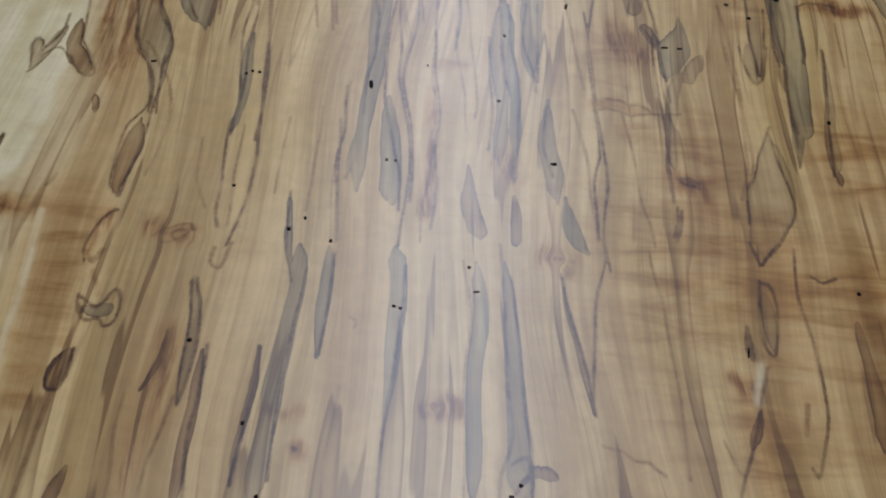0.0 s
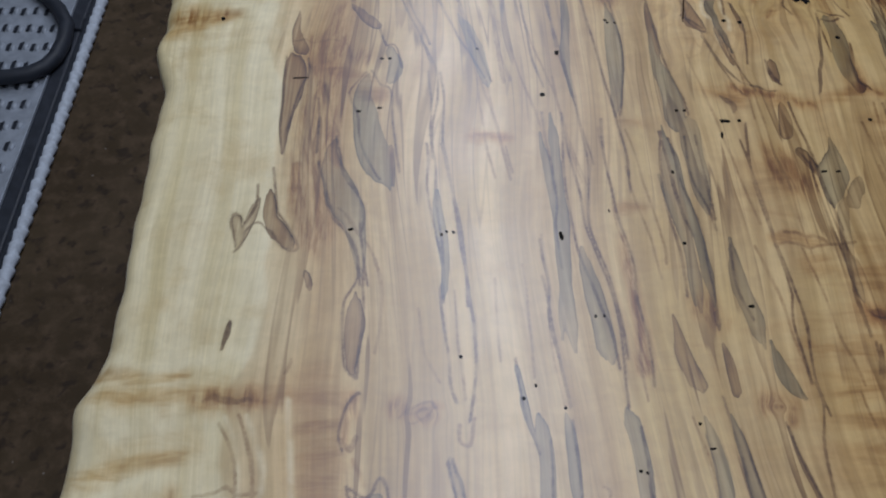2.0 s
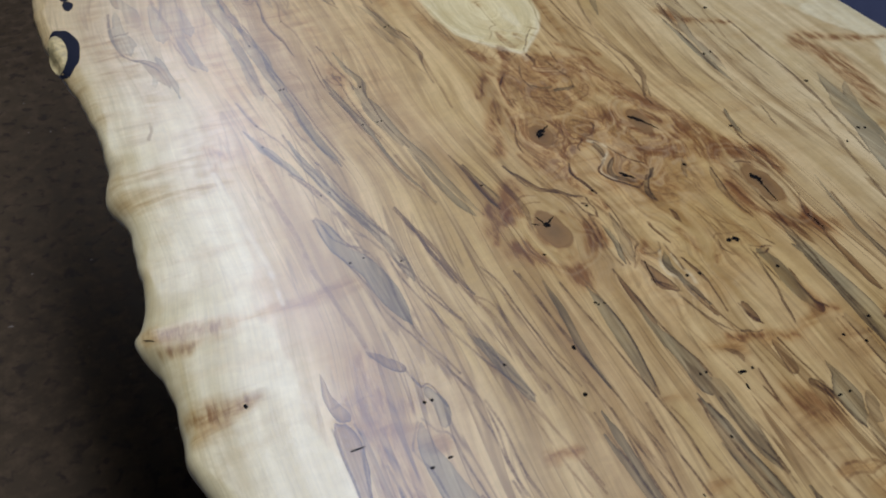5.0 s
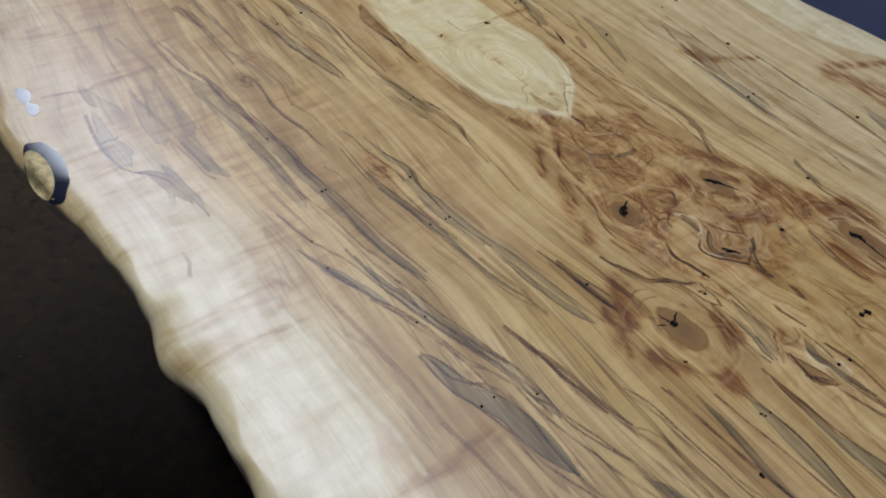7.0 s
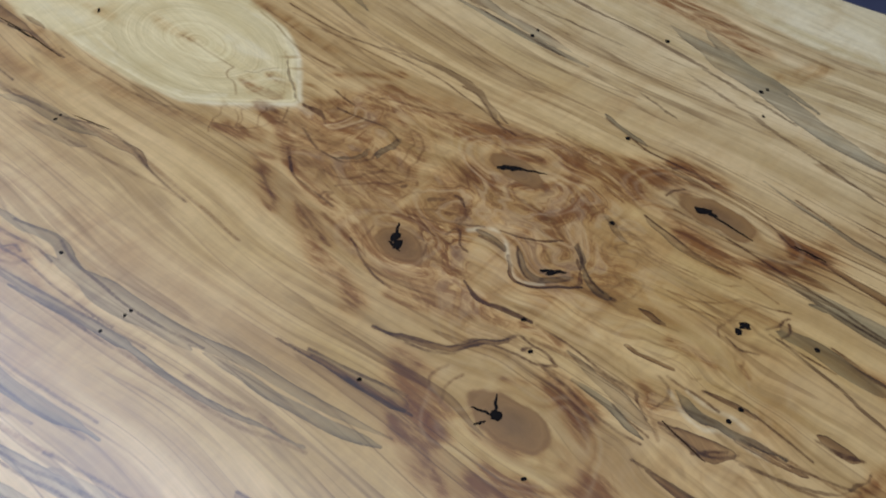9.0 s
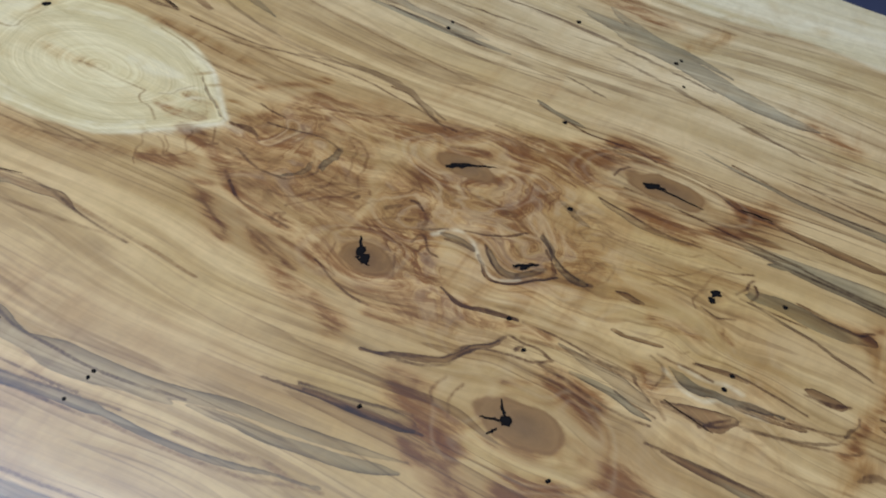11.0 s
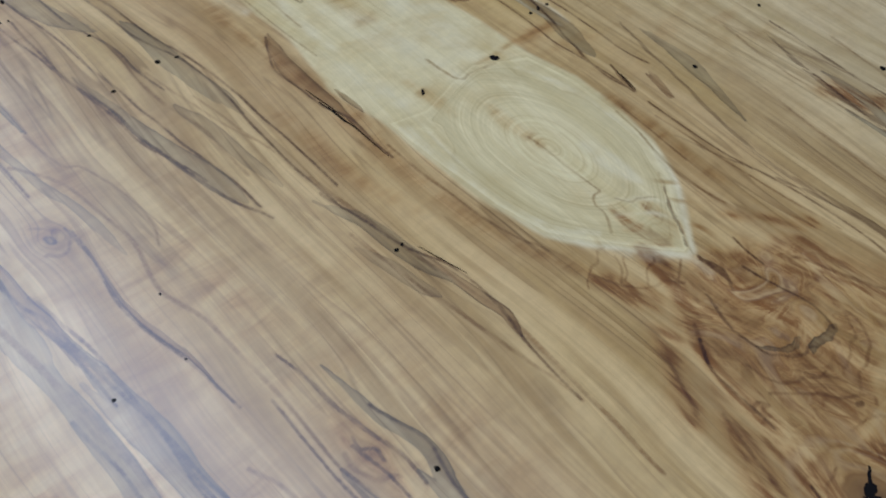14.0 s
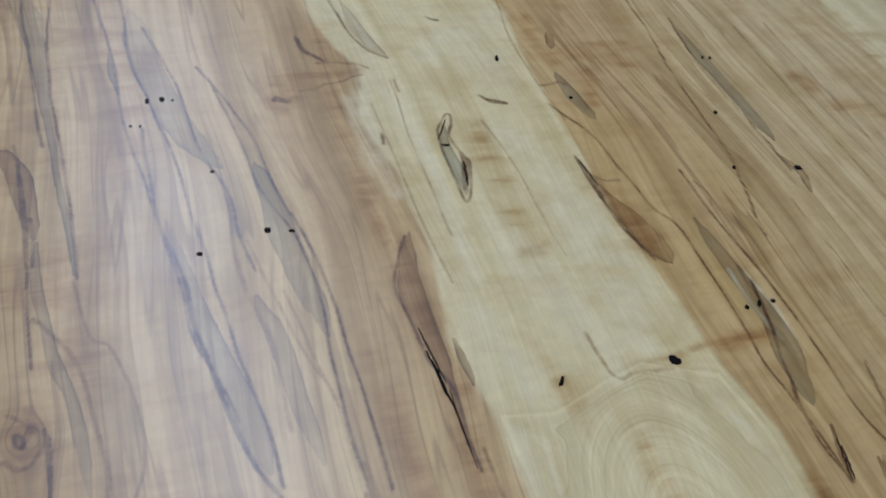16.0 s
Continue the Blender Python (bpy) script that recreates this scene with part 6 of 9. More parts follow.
streak("ink", (-0.1911, 0.3735, 0.7), (-0.1885, 0.3737, 0.7), (-0.1882, 0.3687, 0.7), (-0.1907, 0.3680, 0.7), (-0.1917, 0.3728, 0.7))
streak("vein", (-0.1948, 0.3840, 1.0), (-0.1841, 0.3773, 1.0), (-0.1823, 0.3647, 0.9), (-0.1888, 0.3584, 0.9), (-0.1960, 0.3615, 0.9))
streak("ink", (-0.1803, 0.3736, 0.7), (-0.1795, 0.3613, 0.7), (-0.1795, 0.3485, 0.7))
streak("ink", (-0.1398, 0.6989, 0.7), (-0.1325, 0.6346, 0.6), (-0.1321, 0.5788, 0.6), (-0.1264, 0.5289, 0.6), (-0.1206, 0.4761, 0.5), (-0.1167, 0.4371, 0.5), (-0.1136, 0.4020, 0.5), (-0.1051, 0.3748, 0.5), (-0.1021, 0.3607, 0.5))
streak("ink", (-0.1224, 0.6980, 0.7), (-0.1219, 0.6337, 0.6), (-0.1146, 0.5767, 0.6), (-0.1075, 0.5356, 0.6), (-0.1040, 0.4899, 0.5), (-0.0998, 0.4412, 0.5), (-0.0975, 0.4052, 0.5), (-0.0930, 0.3720, 0.5), (-0.0901, 0.3477, 0.4), (-0.0896, 0.3243, 0.4))
streak("grey", (-0.1179, 0.6841, 8.3), (-0.1124, 0.6210, 9.2), (-0.1051, 0.5756, 8.8), (-0.0946, 0.5461, 7.9), (-0.0824, 0.5225, 2.6))
streak("grey", (-0.1118, 0.4435, 2.3), (-0.1084, 0.4109, 5.4), (-0.1017, 0.3802, 6.2), (-0.0969, 0.3580, 6.0), (-0.0933, 0.3319, 2.4))
streak("ink", (-0.1121, 0.6640, 0.6), (-0.1004, 0.6140, 0.6), (-0.0933, 0.5484, 0.5), (-0.0838, 0.5042, 0.5), (-0.0829, 0.4737, 0.5), (-0.0794, 0.4449, 0.5))
streak("grey", (-0.0638, 0.5246, 3.3), (-0.0610, 0.4961, 6.3), (-0.0598, 0.4614, 7.2), (-0.0579, 0.4294, 5.8), (-0.0551, 0.4103, 3.4))
streak("ink", (-0.0843, 0.6183, 0.6), (-0.0709, 0.5825, 0.6), (-0.0608, 0.5441, 0.6), (-0.0565, 0.5000, 0.6), (-0.0487, 0.4636, 0.5), (-0.0452, 0.4269, 0.5), (-0.0443, 0.3939, 0.5), (-0.0443, 0.3547, 0.5), (-0.0458, 0.3132, 0.4))
streak("grey", (-0.1333, 0.6377, 1.1), (-0.1333, 0.6172, 2.8), (-0.1320, 0.5948, 1.0))
streak("vein", (-0.0786, 0.4647, 0.7), (-0.0739, 0.4287, 0.7), (-0.0689, 0.3991, 0.7), (-0.0591, 0.3706, 0.7))
streak("vein", (-0.0684, 0.4276, 0.7), (-0.0613, 0.3840, 0.7), (-0.0570, 0.3576, 0.6))
streak("brown", (0.0077, 0.4559, 1.6), (0.0001, 0.4341, 5.5), (-0.0025, 0.4109, 7.1), (-0.0022, 0.3886, 6.3), (-0.0007, 0.3708, 3.9), (-0.0020, 0.3544, 1.6), (-0.0045, 0.3241, 0.8))
streak("ink", (0.0048, 0.4542, 0.6), (-0.0092, 0.4278, 0.6), (-0.0088, 0.4009, 0.6), (-0.0076, 0.3723, 0.6), (-0.0020, 0.3544, 0.5), (-0.0035, 0.3268, 0.5), (-0.0034, 0.3108, 0.5))
streak("brown", (0.0089, 0.3809, 0.6), (0.0097, 0.3703, 2.2), (0.0103, 0.3599, 1.7), (0.0100, 0.3550, 0.5))
streak("ink", (0.0544, 0.5398, 0.6), (0.0649, 0.5532, 0.6), (0.0672, 0.5483, 0.6), (0.0601, 0.5308, 0.6), (0.0642, 0.5105, 0.6), (0.0595, 0.4918, 0.5), (0.0511, 0.4751, 0.5), (0.0510, 0.4980, 0.5), (0.0512, 0.5186, 0.6), (0.0537, 0.5388, 0.6))
streak("grey", (0.0594, 0.5420, 2.2), (0.0545, 0.5234, 3.5), (0.0553, 0.5025, 4.1), (0.0532, 0.4829, 2.0))
streak("ink", (0.0621, 0.5181, 1.1), (0.0630, 0.5091, 3.1), (0.0593, 0.4993, 3.1), (0.0536, 0.4877, 1.0))
streak("brown", (0.1370, 0.5002, 1.8), (0.1395, 0.4720, 4.2), (0.1450, 0.4512, 6.2), (0.1507, 0.4264, 8.7), (0.1555, 0.4070, 4.6))
streak("ink", (0.1369, 0.5035, 1.1), (0.1376, 0.4905, 1.8), (0.1385, 0.4636, 1.4))
streak("ink", (0.1391, 0.4876, 0.8), (0.1472, 0.4806, 0.8), (0.1571, 0.4781, 0.8))
streak("ink", (0.1371, 0.4673, 0.6), (0.1393, 0.4345, 0.5), (0.1458, 0.4106, 0.5))
streak("ink", (-0.0147, 0.6471, 1.7), (-0.0118, 0.6286, 1.7), (-0.0003, 0.6167, 1.7))
streak("stain", (-0.0261, 0.5948, 2.9), (-0.0043, 0.5926, 5.1), (0.0259, 0.6049, 3.8))
streak("ink", (-0.0421, 0.5804, 2.5), (-0.0315, 0.5781, 2.5))
streak("olive", (0.0282, 0.6902, 1.2), (0.0314, 0.6575, 4.8), (0.0375, 0.6317, 4.3), (0.0437, 0.6154, 1.2))
streak("ink", (0.0199, 0.6907, 0.7), (0.0254, 0.6475, 0.6), (0.0340, 0.6267, 0.6), (0.0441, 0.6153, 0.6))
streak("ink", (0.0942, 0.5688, 1.5), (0.1017, 0.5643, 2.3), (0.1107, 0.5597, 1.5))
streak("ink", (0.0876, 0.6624, 1.7), (0.0961, 0.6611, 1.7))
streak("ink", (0.0417, 0.5940, 1.1), (0.0403, 0.5789, 1.1))
streak("ink", (0.0170, 0.5418, 1.1), (0.0154, 0.5314, 1.0))
streak("brown", (0.1778, 0.6400, 3.4), (0.1719, 0.6165, 3.3))
streak("grey", (0.1602, 0.5888, 2.4), (0.1625, 0.5626, 5.5), (0.1686, 0.5384, 3.1))
streak("ink", (0.1438, 0.5773, 1.2), (0.1577, 0.5785, 1.2), (0.1625, 0.5741, 1.2))
streak("stain", (0.1512, 0.6099, 3.3), (0.1798, 0.6109, 5.9), (0.2093, 0.6120, 6.0), (0.2369, 0.6170, 3.5))
streak("ink", (0.1428, 0.5554, 0.8), (0.1589, 0.5207, 0.8), (0.1630, 0.4868, 0.7), (0.1667, 0.4550, 0.7), (0.1765, 0.4290, 0.7), (0.1747, 0.3929, 0.7), (0.1730, 0.3599, 0.6), (0.1704, 0.3334, 0.6), (0.1734, 0.3111, 0.6), (0.1750, 0.2836, 0.6), (0.1752, 0.2600, 0.5))
streak("grey", (0.1894, 0.4365, 2.1), (0.1917, 0.4099, 5.4), (0.1920, 0.3853, 6.6), (0.1923, 0.3620, 6.4), (0.1931, 0.3380, 5.6), (0.1870, 0.3115, 2.4))
streak("white", (0.1894, 0.3968, 1.0), (0.1872, 0.3692, 1.0), (0.1899, 0.3445, 0.9))
streak("white", (0.1991, 0.3927, 1.0), (0.2001, 0.3645, 1.0), (0.1992, 0.3465, 0.9))
streak("ink", (0.2032, 0.4809, 0.7), (0.2038, 0.4390, 0.6), (0.2082, 0.4000, 0.6), (0.2086, 0.3649, 0.6), (0.2090, 0.3326, 0.6), (0.2060, 0.3036, 0.5), (0.2090, 0.2754, 0.5))
streak("ink", (0.2683, 0.6779, 0.8), (0.2646, 0.6299, 0.8), (0.2564, 0.5794, 0.8), (0.2526, 0.5397, 0.7), (0.2483, 0.4800, 0.7), (0.2289, 0.4175, 0.6))
streak("grey", (0.2917, 0.6398, 2.7), (0.2937, 0.5938, 5.7), (0.2934, 0.5483, 5.4), (0.2941, 0.4971, 4.0))
streak("ink", (0.2932, 0.6517, 0.6), (0.2856, 0.5766, 0.6), (0.2867, 0.5229, 0.6), (0.2884, 0.4685, 0.5))
streak("brown", (0.2867, 0.4832, 1.2), (0.2951, 0.4675, 3.5), (0.2910, 0.4458, 1.1))
streak("vein", (0.3485, 0.6318, 0.9), (0.3474, 0.5493, 0.9), (0.3465, 0.4779, 0.8), (0.3438, 0.4321, 0.8))
streak("vein", (0.3818, 0.6378, 1.0), (0.3783, 0.5531, 0.9), (0.3746, 0.4679, 0.8))
streak("vein", (0.2703, 0.4437, 0.7), (0.2693, 0.3936, 0.7), (0.2684, 0.3445, 0.7))
streak("stain", (0.3618, 0.5729, 3.6), (0.3651, 0.5545, 7.0), (0.3683, 0.5401, 4.3))
streak("brown", (0.1847, 0.2912, 0.6), (0.1806, 0.2790, 1.7), (0.1788, 0.2699, 1.7), (0.1761, 0.2598, 0.5))
streak("stain", (0.0744, 0.4628, 5.3), (0.0774, 0.4438, 8.5), (0.0813, 0.4320, 6.4))
streak("stain", (0.0799, 0.5093, 4.9), (0.0794, 0.4888, 6.9))
streak("vein", (0.2074, 0.4695, 0.7), (0.2115, 0.4582, 0.7), (0.2082, 0.4458, 0.7))
streak("grey", (-0.2316, -0.0440, 2.8), (-0.2257, -0.0771, 5.4), (-0.2155, -0.1011, 8.5), (-0.2075, -0.1196, 9.4), (-0.2016, -0.1494, 10.2), (-0.1945, -0.1909, 4.9))
streak("ink", (-0.2327, -0.0438, 0.8), (-0.2310, -0.0760, 0.8), (-0.2217, -0.1083, 0.8), (-0.2154, -0.1385, 0.8), (-0.2080, -0.1753, 0.7), (-0.1963, -0.2110, 0.7), (-0.1836, -0.2485, 0.7), (-0.1768, -0.2678, 0.7))
streak("ink", (-0.2297, -0.0416, 0.7), (-0.2226, -0.0733, 0.7), (-0.2086, -0.0895, 0.7), (-0.1992, -0.1062, 0.7), (-0.1951, -0.1346, 0.7), (-0.1965, -0.1662, 0.7), (-0.1928, -0.2045, 0.6), (-0.1783, -0.2510, 0.6))
streak("ink", (-0.2334, 0.0251, 0.8), (-0.2163, -0.0235, 0.8), (-0.2055, -0.0679, 0.8), (-0.1883, -0.0981, 0.7), (-0.1840, -0.1370, 0.7), (-0.1787, -0.1661, 0.7), (-0.1700, -0.2021, 0.7), (-0.1612, -0.2327, 0.7), (-0.1483, -0.2628, 0.7), (-0.1391, -0.2850, 0.6))
streak("ink", (-0.2060, 0.0352, 0.9), (-0.1930, -0.0185, 0.9), (-0.1829, -0.0634, 0.9), (-0.1734, -0.1056, 0.9), (-0.1728, -0.1475, 0.8), (-0.1653, -0.1767, 0.8), (-0.1557, -0.2051, 0.8), (-0.1512, -0.2313, 0.8), (-0.1423, -0.2574, 0.8), (-0.1340, -0.2874, 0.7))
streak("grey", (-0.2090, 0.0253, 2.9), (-0.1957, -0.0373, 4.5), (-0.1818, -0.0907, 4.8), (-0.1759, -0.1263, 4.2), (-0.1743, -0.1472, 1.5))
streak("grey", (-0.1568, -0.2158, 1.5), (-0.1495, -0.2352, 4.3), (-0.1428, -0.2639, 5.1), (-0.1367, -0.2945, 4.5))
streak("white", (-0.3015, 0.0548, 1.8), (-0.2935, -0.0171, 1.7), (-0.2862, -0.0819, 1.6), (-0.2859, -0.1316, 1.5))
streak("vein", (-0.2633, 0.0469, 2.3), (-0.2574, -0.0150, 2.2), (-0.2528, -0.0535, 2.2), (-0.2520, -0.0977, 2.1), (-0.2463, -0.1400, 2.0), (-0.2394, -0.1873, 2.0), (-0.2373, -0.2094, 1.9))
streak("vein", (-0.1282, 0.0193, 1.8), (-0.1210, -0.0284, 1.7), (-0.1210, -0.0509, 1.7))
streak("vein", (-0.1572, -0.0595, 1.4), (-0.1511, -0.1016, 1.4), (-0.1486, -0.1444, 1.3), (-0.1408, -0.1702, 1.3), (-0.1333, -0.1949, 1.3), (-0.1269, -0.2330, 1.3), (-0.1285, -0.2603, 1.2), (-0.1251, -0.2893, 1.2))
streak("grey", (-0.1128, 0.0214, 2.4), (-0.1034, -0.0468, 4.0), (-0.0925, -0.0914, 2.2))
streak("brown", (-0.0768, -0.0071, 1.2), (-0.0707, -0.0438, 2.8), (-0.0649, -0.0852, 3.3))
streak("ink", (-0.0785, -0.0015, 0.9), (-0.0715, -0.0515, 0.8), (-0.0641, -0.0909, 0.8))
streak("ink", (-0.1157, -0.1514, 0.8), (-0.1085, -0.1770, 0.8), (-0.1076, -0.2154, 0.8), (-0.1050, -0.2447, 0.8), (-0.1025, -0.2726, 0.7), (-0.0981, -0.2952, 0.7))
streak("ink", (-0.0873, -0.1720, 0.9), (-0.0845, -0.2053, 0.9), (-0.0844, -0.2420, 0.9), (-0.0810, -0.2739, 0.8), (-0.0759, -0.3057, 0.8))
streak("vein", (-0.1358, -0.1829, 1.1), (-0.1308, -0.2177, 1.1), (-0.1300, -0.2463, 1.0), (-0.1212, -0.2889, 1.0))
streak("brown", (-0.2797, -0.2094, 1.0), (-0.2801, -0.2344, 3.7), (-0.2724, -0.2588, 5.5))
streak("vein", (-0.2808, -0.2422, 0.9), (-0.2649, -0.2443, 0.9), (-0.2477, -0.2434, 0.9))
streak("brown", (-0.2388, -0.2019, 1.9), (-0.2275, -0.2185, 4.8), (-0.2166, -0.2291, 3.8))
streak("ink", (-0.2171, -0.2263, 0.7), (-0.2119, -0.2478, 0.7), (-0.2026, -0.2544, 0.7), (-0.1997, -0.2732, 0.7))
streak("stain", (-0.2669, -0.2406, 6.5), (-0.2500, -0.2540, 12.0), (-0.2325, -0.2611, 9.2))
streak("brown", (-0.2813, -0.2569, 3.6), (-0.2777, -0.2765, 8.1), (-0.2789, -0.2973, 7.5), (-0.2820, -0.3252, 4.3), (-0.2819, -0.3534, 1.2))
streak("ink", (-0.2851, -0.2593, 0.7), (-0.2852, -0.2900, 0.7), (-0.2857, -0.3188, 0.7), (-0.2823, -0.3533, 0.7))
streak("ink", (-0.2692, -0.2627, 0.6), (-0.2675, -0.2805, 0.6), (-0.2746, -0.2982, 0.6), (-0.2797, -0.3313, 0.6))
streak("ink", (-0.2601, -0.3013, 0.6), (-0.2586, -0.3247, 0.6), (-0.2583, -0.3533, 0.5))
streak("vein", (-0.2566, -0.2902, 1.0), (-0.2495, -0.3210, 0.9), (-0.2434, -0.3392, 0.9), (-0.2407, -0.3677, 0.9))
streak("stain", (-0.2684, -0.3169, 5.2), (-0.2677, -0.3659, 7.4), (-0.2664, -0.4057, 7.1), (-0.2583, -0.4329, 4.6))
streak("grey", (-0.2254, -0.2816, 3.6), (-0.2285, -0.3023, 6.6), (-0.2255, -0.3263, 9.5), (-0.2195, -0.3553, 10.9), (-0.2140, -0.3725, 8.3), (-0.2084, -0.3876, 1.6))
streak("ink", (-0.2269, -0.2794, 0.7), (-0.2388, -0.3000, 0.7), (-0.2318, -0.3191, 0.7), (-0.2289, -0.3424, 0.7), (-0.2220, -0.3655, 0.7), (-0.2152, -0.3795, 0.7))
streak("ink", (-0.2230, -0.2777, 0.6), (-0.2162, -0.2898, 0.6), (-0.2080, -0.2946, 0.6), (-0.2076, -0.3186, 0.6), (-0.2051, -0.3420, 0.6), (-0.2014, -0.3726, 0.5))
streak("grey", (-0.2103, -0.2528, 2.8), (-0.2041, -0.2691, 5.5), (-0.2083, -0.2884, 3.6))
streak("brown", (-0.2453, -0.3410, 1.3), (-0.2472, -0.3546, 4.2), (-0.2433, -0.3686, 4.5))
streak("grey", (-0.2470, -0.3715, 4.1), (-0.2397, -0.3883, 8.9), (-0.2337, -0.4043, 9.1), (-0.2302, -0.4194, 7.0), (-0.2269, -0.4349, 4.6), (-0.2252, -0.4535, 3.0))
streak("ink", (-0.2557, -0.3685, 0.7), (-0.2517, -0.3846, 0.6), (-0.2479, -0.4002, 0.6), (-0.2422, -0.4158, 0.6), (-0.2321, -0.4260, 0.6), (-0.2272, -0.4429, 0.6), (-0.2257, -0.4607, 0.6))
streak("ink", (-0.2454, -0.3388, 0.7), (-0.2415, -0.3559, 0.7), (-0.2397, -0.3720, 0.7), (-0.2301, -0.3894, 0.6), (-0.2246, -0.4054, 0.6), (-0.2258, -0.4241, 0.6), (-0.2233, -0.4429, 0.6), (-0.2203, -0.4620, 0.6))
streak("vein", (-0.2426, -0.4024, 0.7), (-0.2352, -0.4088, 0.7), (-0.2287, -0.4179, 0.7))
streak("ink", (-0.1794, -0.2763, 0.7), (-0.1797, -0.3128, 0.7), (-0.1811, -0.3416, 0.6), (-0.1783, -0.3697, 0.6), (-0.1768, -0.4011, 0.6), (-0.1743, -0.4261, 0.6), (-0.1748, -0.4537, 0.6), (-0.1749, -0.4733, 0.6))
streak("ink", (-0.1705, -0.2783, 0.8), (-0.1699, -0.3089, 0.8), (-0.1727, -0.3434, 0.7), (-0.1681, -0.3719, 0.7), (-0.1658, -0.3985, 0.7), (-0.1627, -0.4286, 0.7), (-0.1587, -0.4527, 0.7), (-0.1584, -0.4770, 0.6))
streak("grey", (-0.1761, -0.3962, 1.2), (-0.1732, -0.4215, 2.8), (-0.1730, -0.4496, 2.7), (-0.1751, -0.4711, 1.9))
streak("vein", (-0.1436, -0.2841, 1.1), (-0.1343, -0.3227, 1.1), (-0.1307, -0.3526, 1.0), (-0.1267, -0.3821, 1.0))
streak("stain", (-0.1502, -0.3415, 2.6), (-0.1389, -0.3411, 5.2), (-0.1278, -0.3418, 2.6))
streak("grey", (-0.0403, -0.2055, 2.0), (-0.0398, -0.2371, 5.9), (-0.0412, -0.2653, 6.7), (-0.0447, -0.2983, 4.6), (-0.0494, -0.3240, 2.7))
streak("ink", (-0.0364, -0.2017, 0.8), (-0.0346, -0.2527, 0.7), (-0.0398, -0.2941, 0.7), (-0.0459, -0.3235, 0.7))
streak("grey", (-0.0108, -0.2649, 2.4), (-0.0065, -0.2879, 5.7), (-0.0060, -0.3131, 6.9), (-0.0068, -0.3394, 6.7))
streak("brown", (-0.0086, -0.2060, 1.5), (-0.0081, -0.2351, 3.5), (-0.0084, -0.2654, 2.9))
streak("ink", (-0.0082, -0.1967, 0.8), (-0.0061, -0.2370, 0.8), (-0.0037, -0.2734, 0.8), (0.0009, -0.3015, 0.7), (0.0028, -0.3246, 0.7))
streak("grey", (0.1725, -0.2349, 2.6), (0.1744, -0.2754, 6.0), (0.1747, -0.3045, 8.7), (0.1727, -0.3317, 9.4), (0.1719, -0.3643, 7.8), (0.1707, -0.3876, 5.4))
streak("ink", (0.1700, -0.2199, 0.9), (0.1671, -0.2738, 0.9), (0.1637, -0.3244, 0.9), (0.1586, -0.3627, 0.8), (0.1590, -0.3863, 0.8))
streak("stain", (0.1360, -0.2709, 4.9), (0.1365, -0.2964, 7.7), (0.1498, -0.3063, 3.8))
streak("ink", (0.1410, -0.2532, 1.3), (0.1356, -0.2876, 1.2), (0.1431, -0.3020, 1.2))
streak("ink", (0.2526, -0.1860, 1.0), (0.2422, -0.2351, 0.9), (0.2407, -0.2667, 0.9), (0.2412, -0.3131, 0.9))
streak("vein", (0.2569, -0.2299, 1.1), (0.2516, -0.2767, 1.0), (0.2530, -0.2996, 1.0))
streak("brown", (0.2027, -0.2492, 1.0), (0.2034, -0.2778, 3.5), (0.2025, -0.3012, 1.5))
streak("stain", (0.1848, -0.3289, 3.8), (0.2038, -0.3282, 7.2), (0.2254, -0.3280, 5.8))
streak("vein", (0.1867, -0.3211, 1.0), (0.1991, -0.3272, 1.0), (0.2161, -0.3343, 1.0))
streak("ink", (0.2028, -0.3091, 1.5), (0.2009, -0.3214, 1.4))
streak("ink", (0.0305, -0.2373, 1.0), (0.0366, -0.2750, 1.0), (0.0437, -0.2973, 0.9), (0.0504, -0.3055, 0.9))
streak("ink", (0.0448, -0.2388, 0.9), (0.0487, -0.2705, 0.9), (0.0583, -0.3024, 0.9))
streak("stain", (0.0420, -0.2989, 2.8), (0.0737, -0.3078, 4.7), (0.0976, -0.3169, 3.8))
streak("brown", (0.0735, -0.3138, 1.4), (0.0726, -0.3300, 4.6), (0.0690, -0.3484, 4.5))
streak("ink", (0.0293, -0.3076, 1.4), (0.0338, -0.3125, 2.8), (0.0373, -0.3172, 2.8), (0.0366, -0.3236, 1.4))
streak("brown", (0.0234, -0.2065, 3.1), (0.0272, -0.2252, 6.0), (0.0330, -0.2378, 3.0))
streak("ink", (0.0219, -0.2030, 1.0), (0.0214, -0.2263, 1.0), (0.0339, -0.2395, 1.0))
streak("ink", (0.0723, -0.2705, 0.5), (0.0740, -0.2844, 1.9), (0.0779, -0.2964, 0.5))
streak("grey", (-0.0731, -0.1861, 1.5), (-0.0733, -0.2241, 3.0), (-0.0782, -0.2643, 2.8), (-0.0769, -0.3042, 1.8))
streak("vein", (0.0207, -0.1105, 1.4), (0.0277, -0.1564, 1.3), (0.0243, -0.1891, 1.3), (0.0119, -0.2009, 1.3))
streak("grey", (-0.0958, -0.3220, 3.1), (-0.0948, -0.3604, 3.4), (-0.0959, -0.3931, 3.8), (-0.0967, -0.4187, 5.3), (-0.0977, -0.4477, 5.1), (-0.1019, -0.4787, 3.4), (-0.1045, -0.5004, 1.1))
streak("ink", (-0.1016, -0.3176, 0.7), (-0.0990, -0.3595, 0.7), (-0.0975, -0.3954, 0.7), (-0.1002, -0.4205, 0.6), (-0.0999, -0.4520, 0.6))
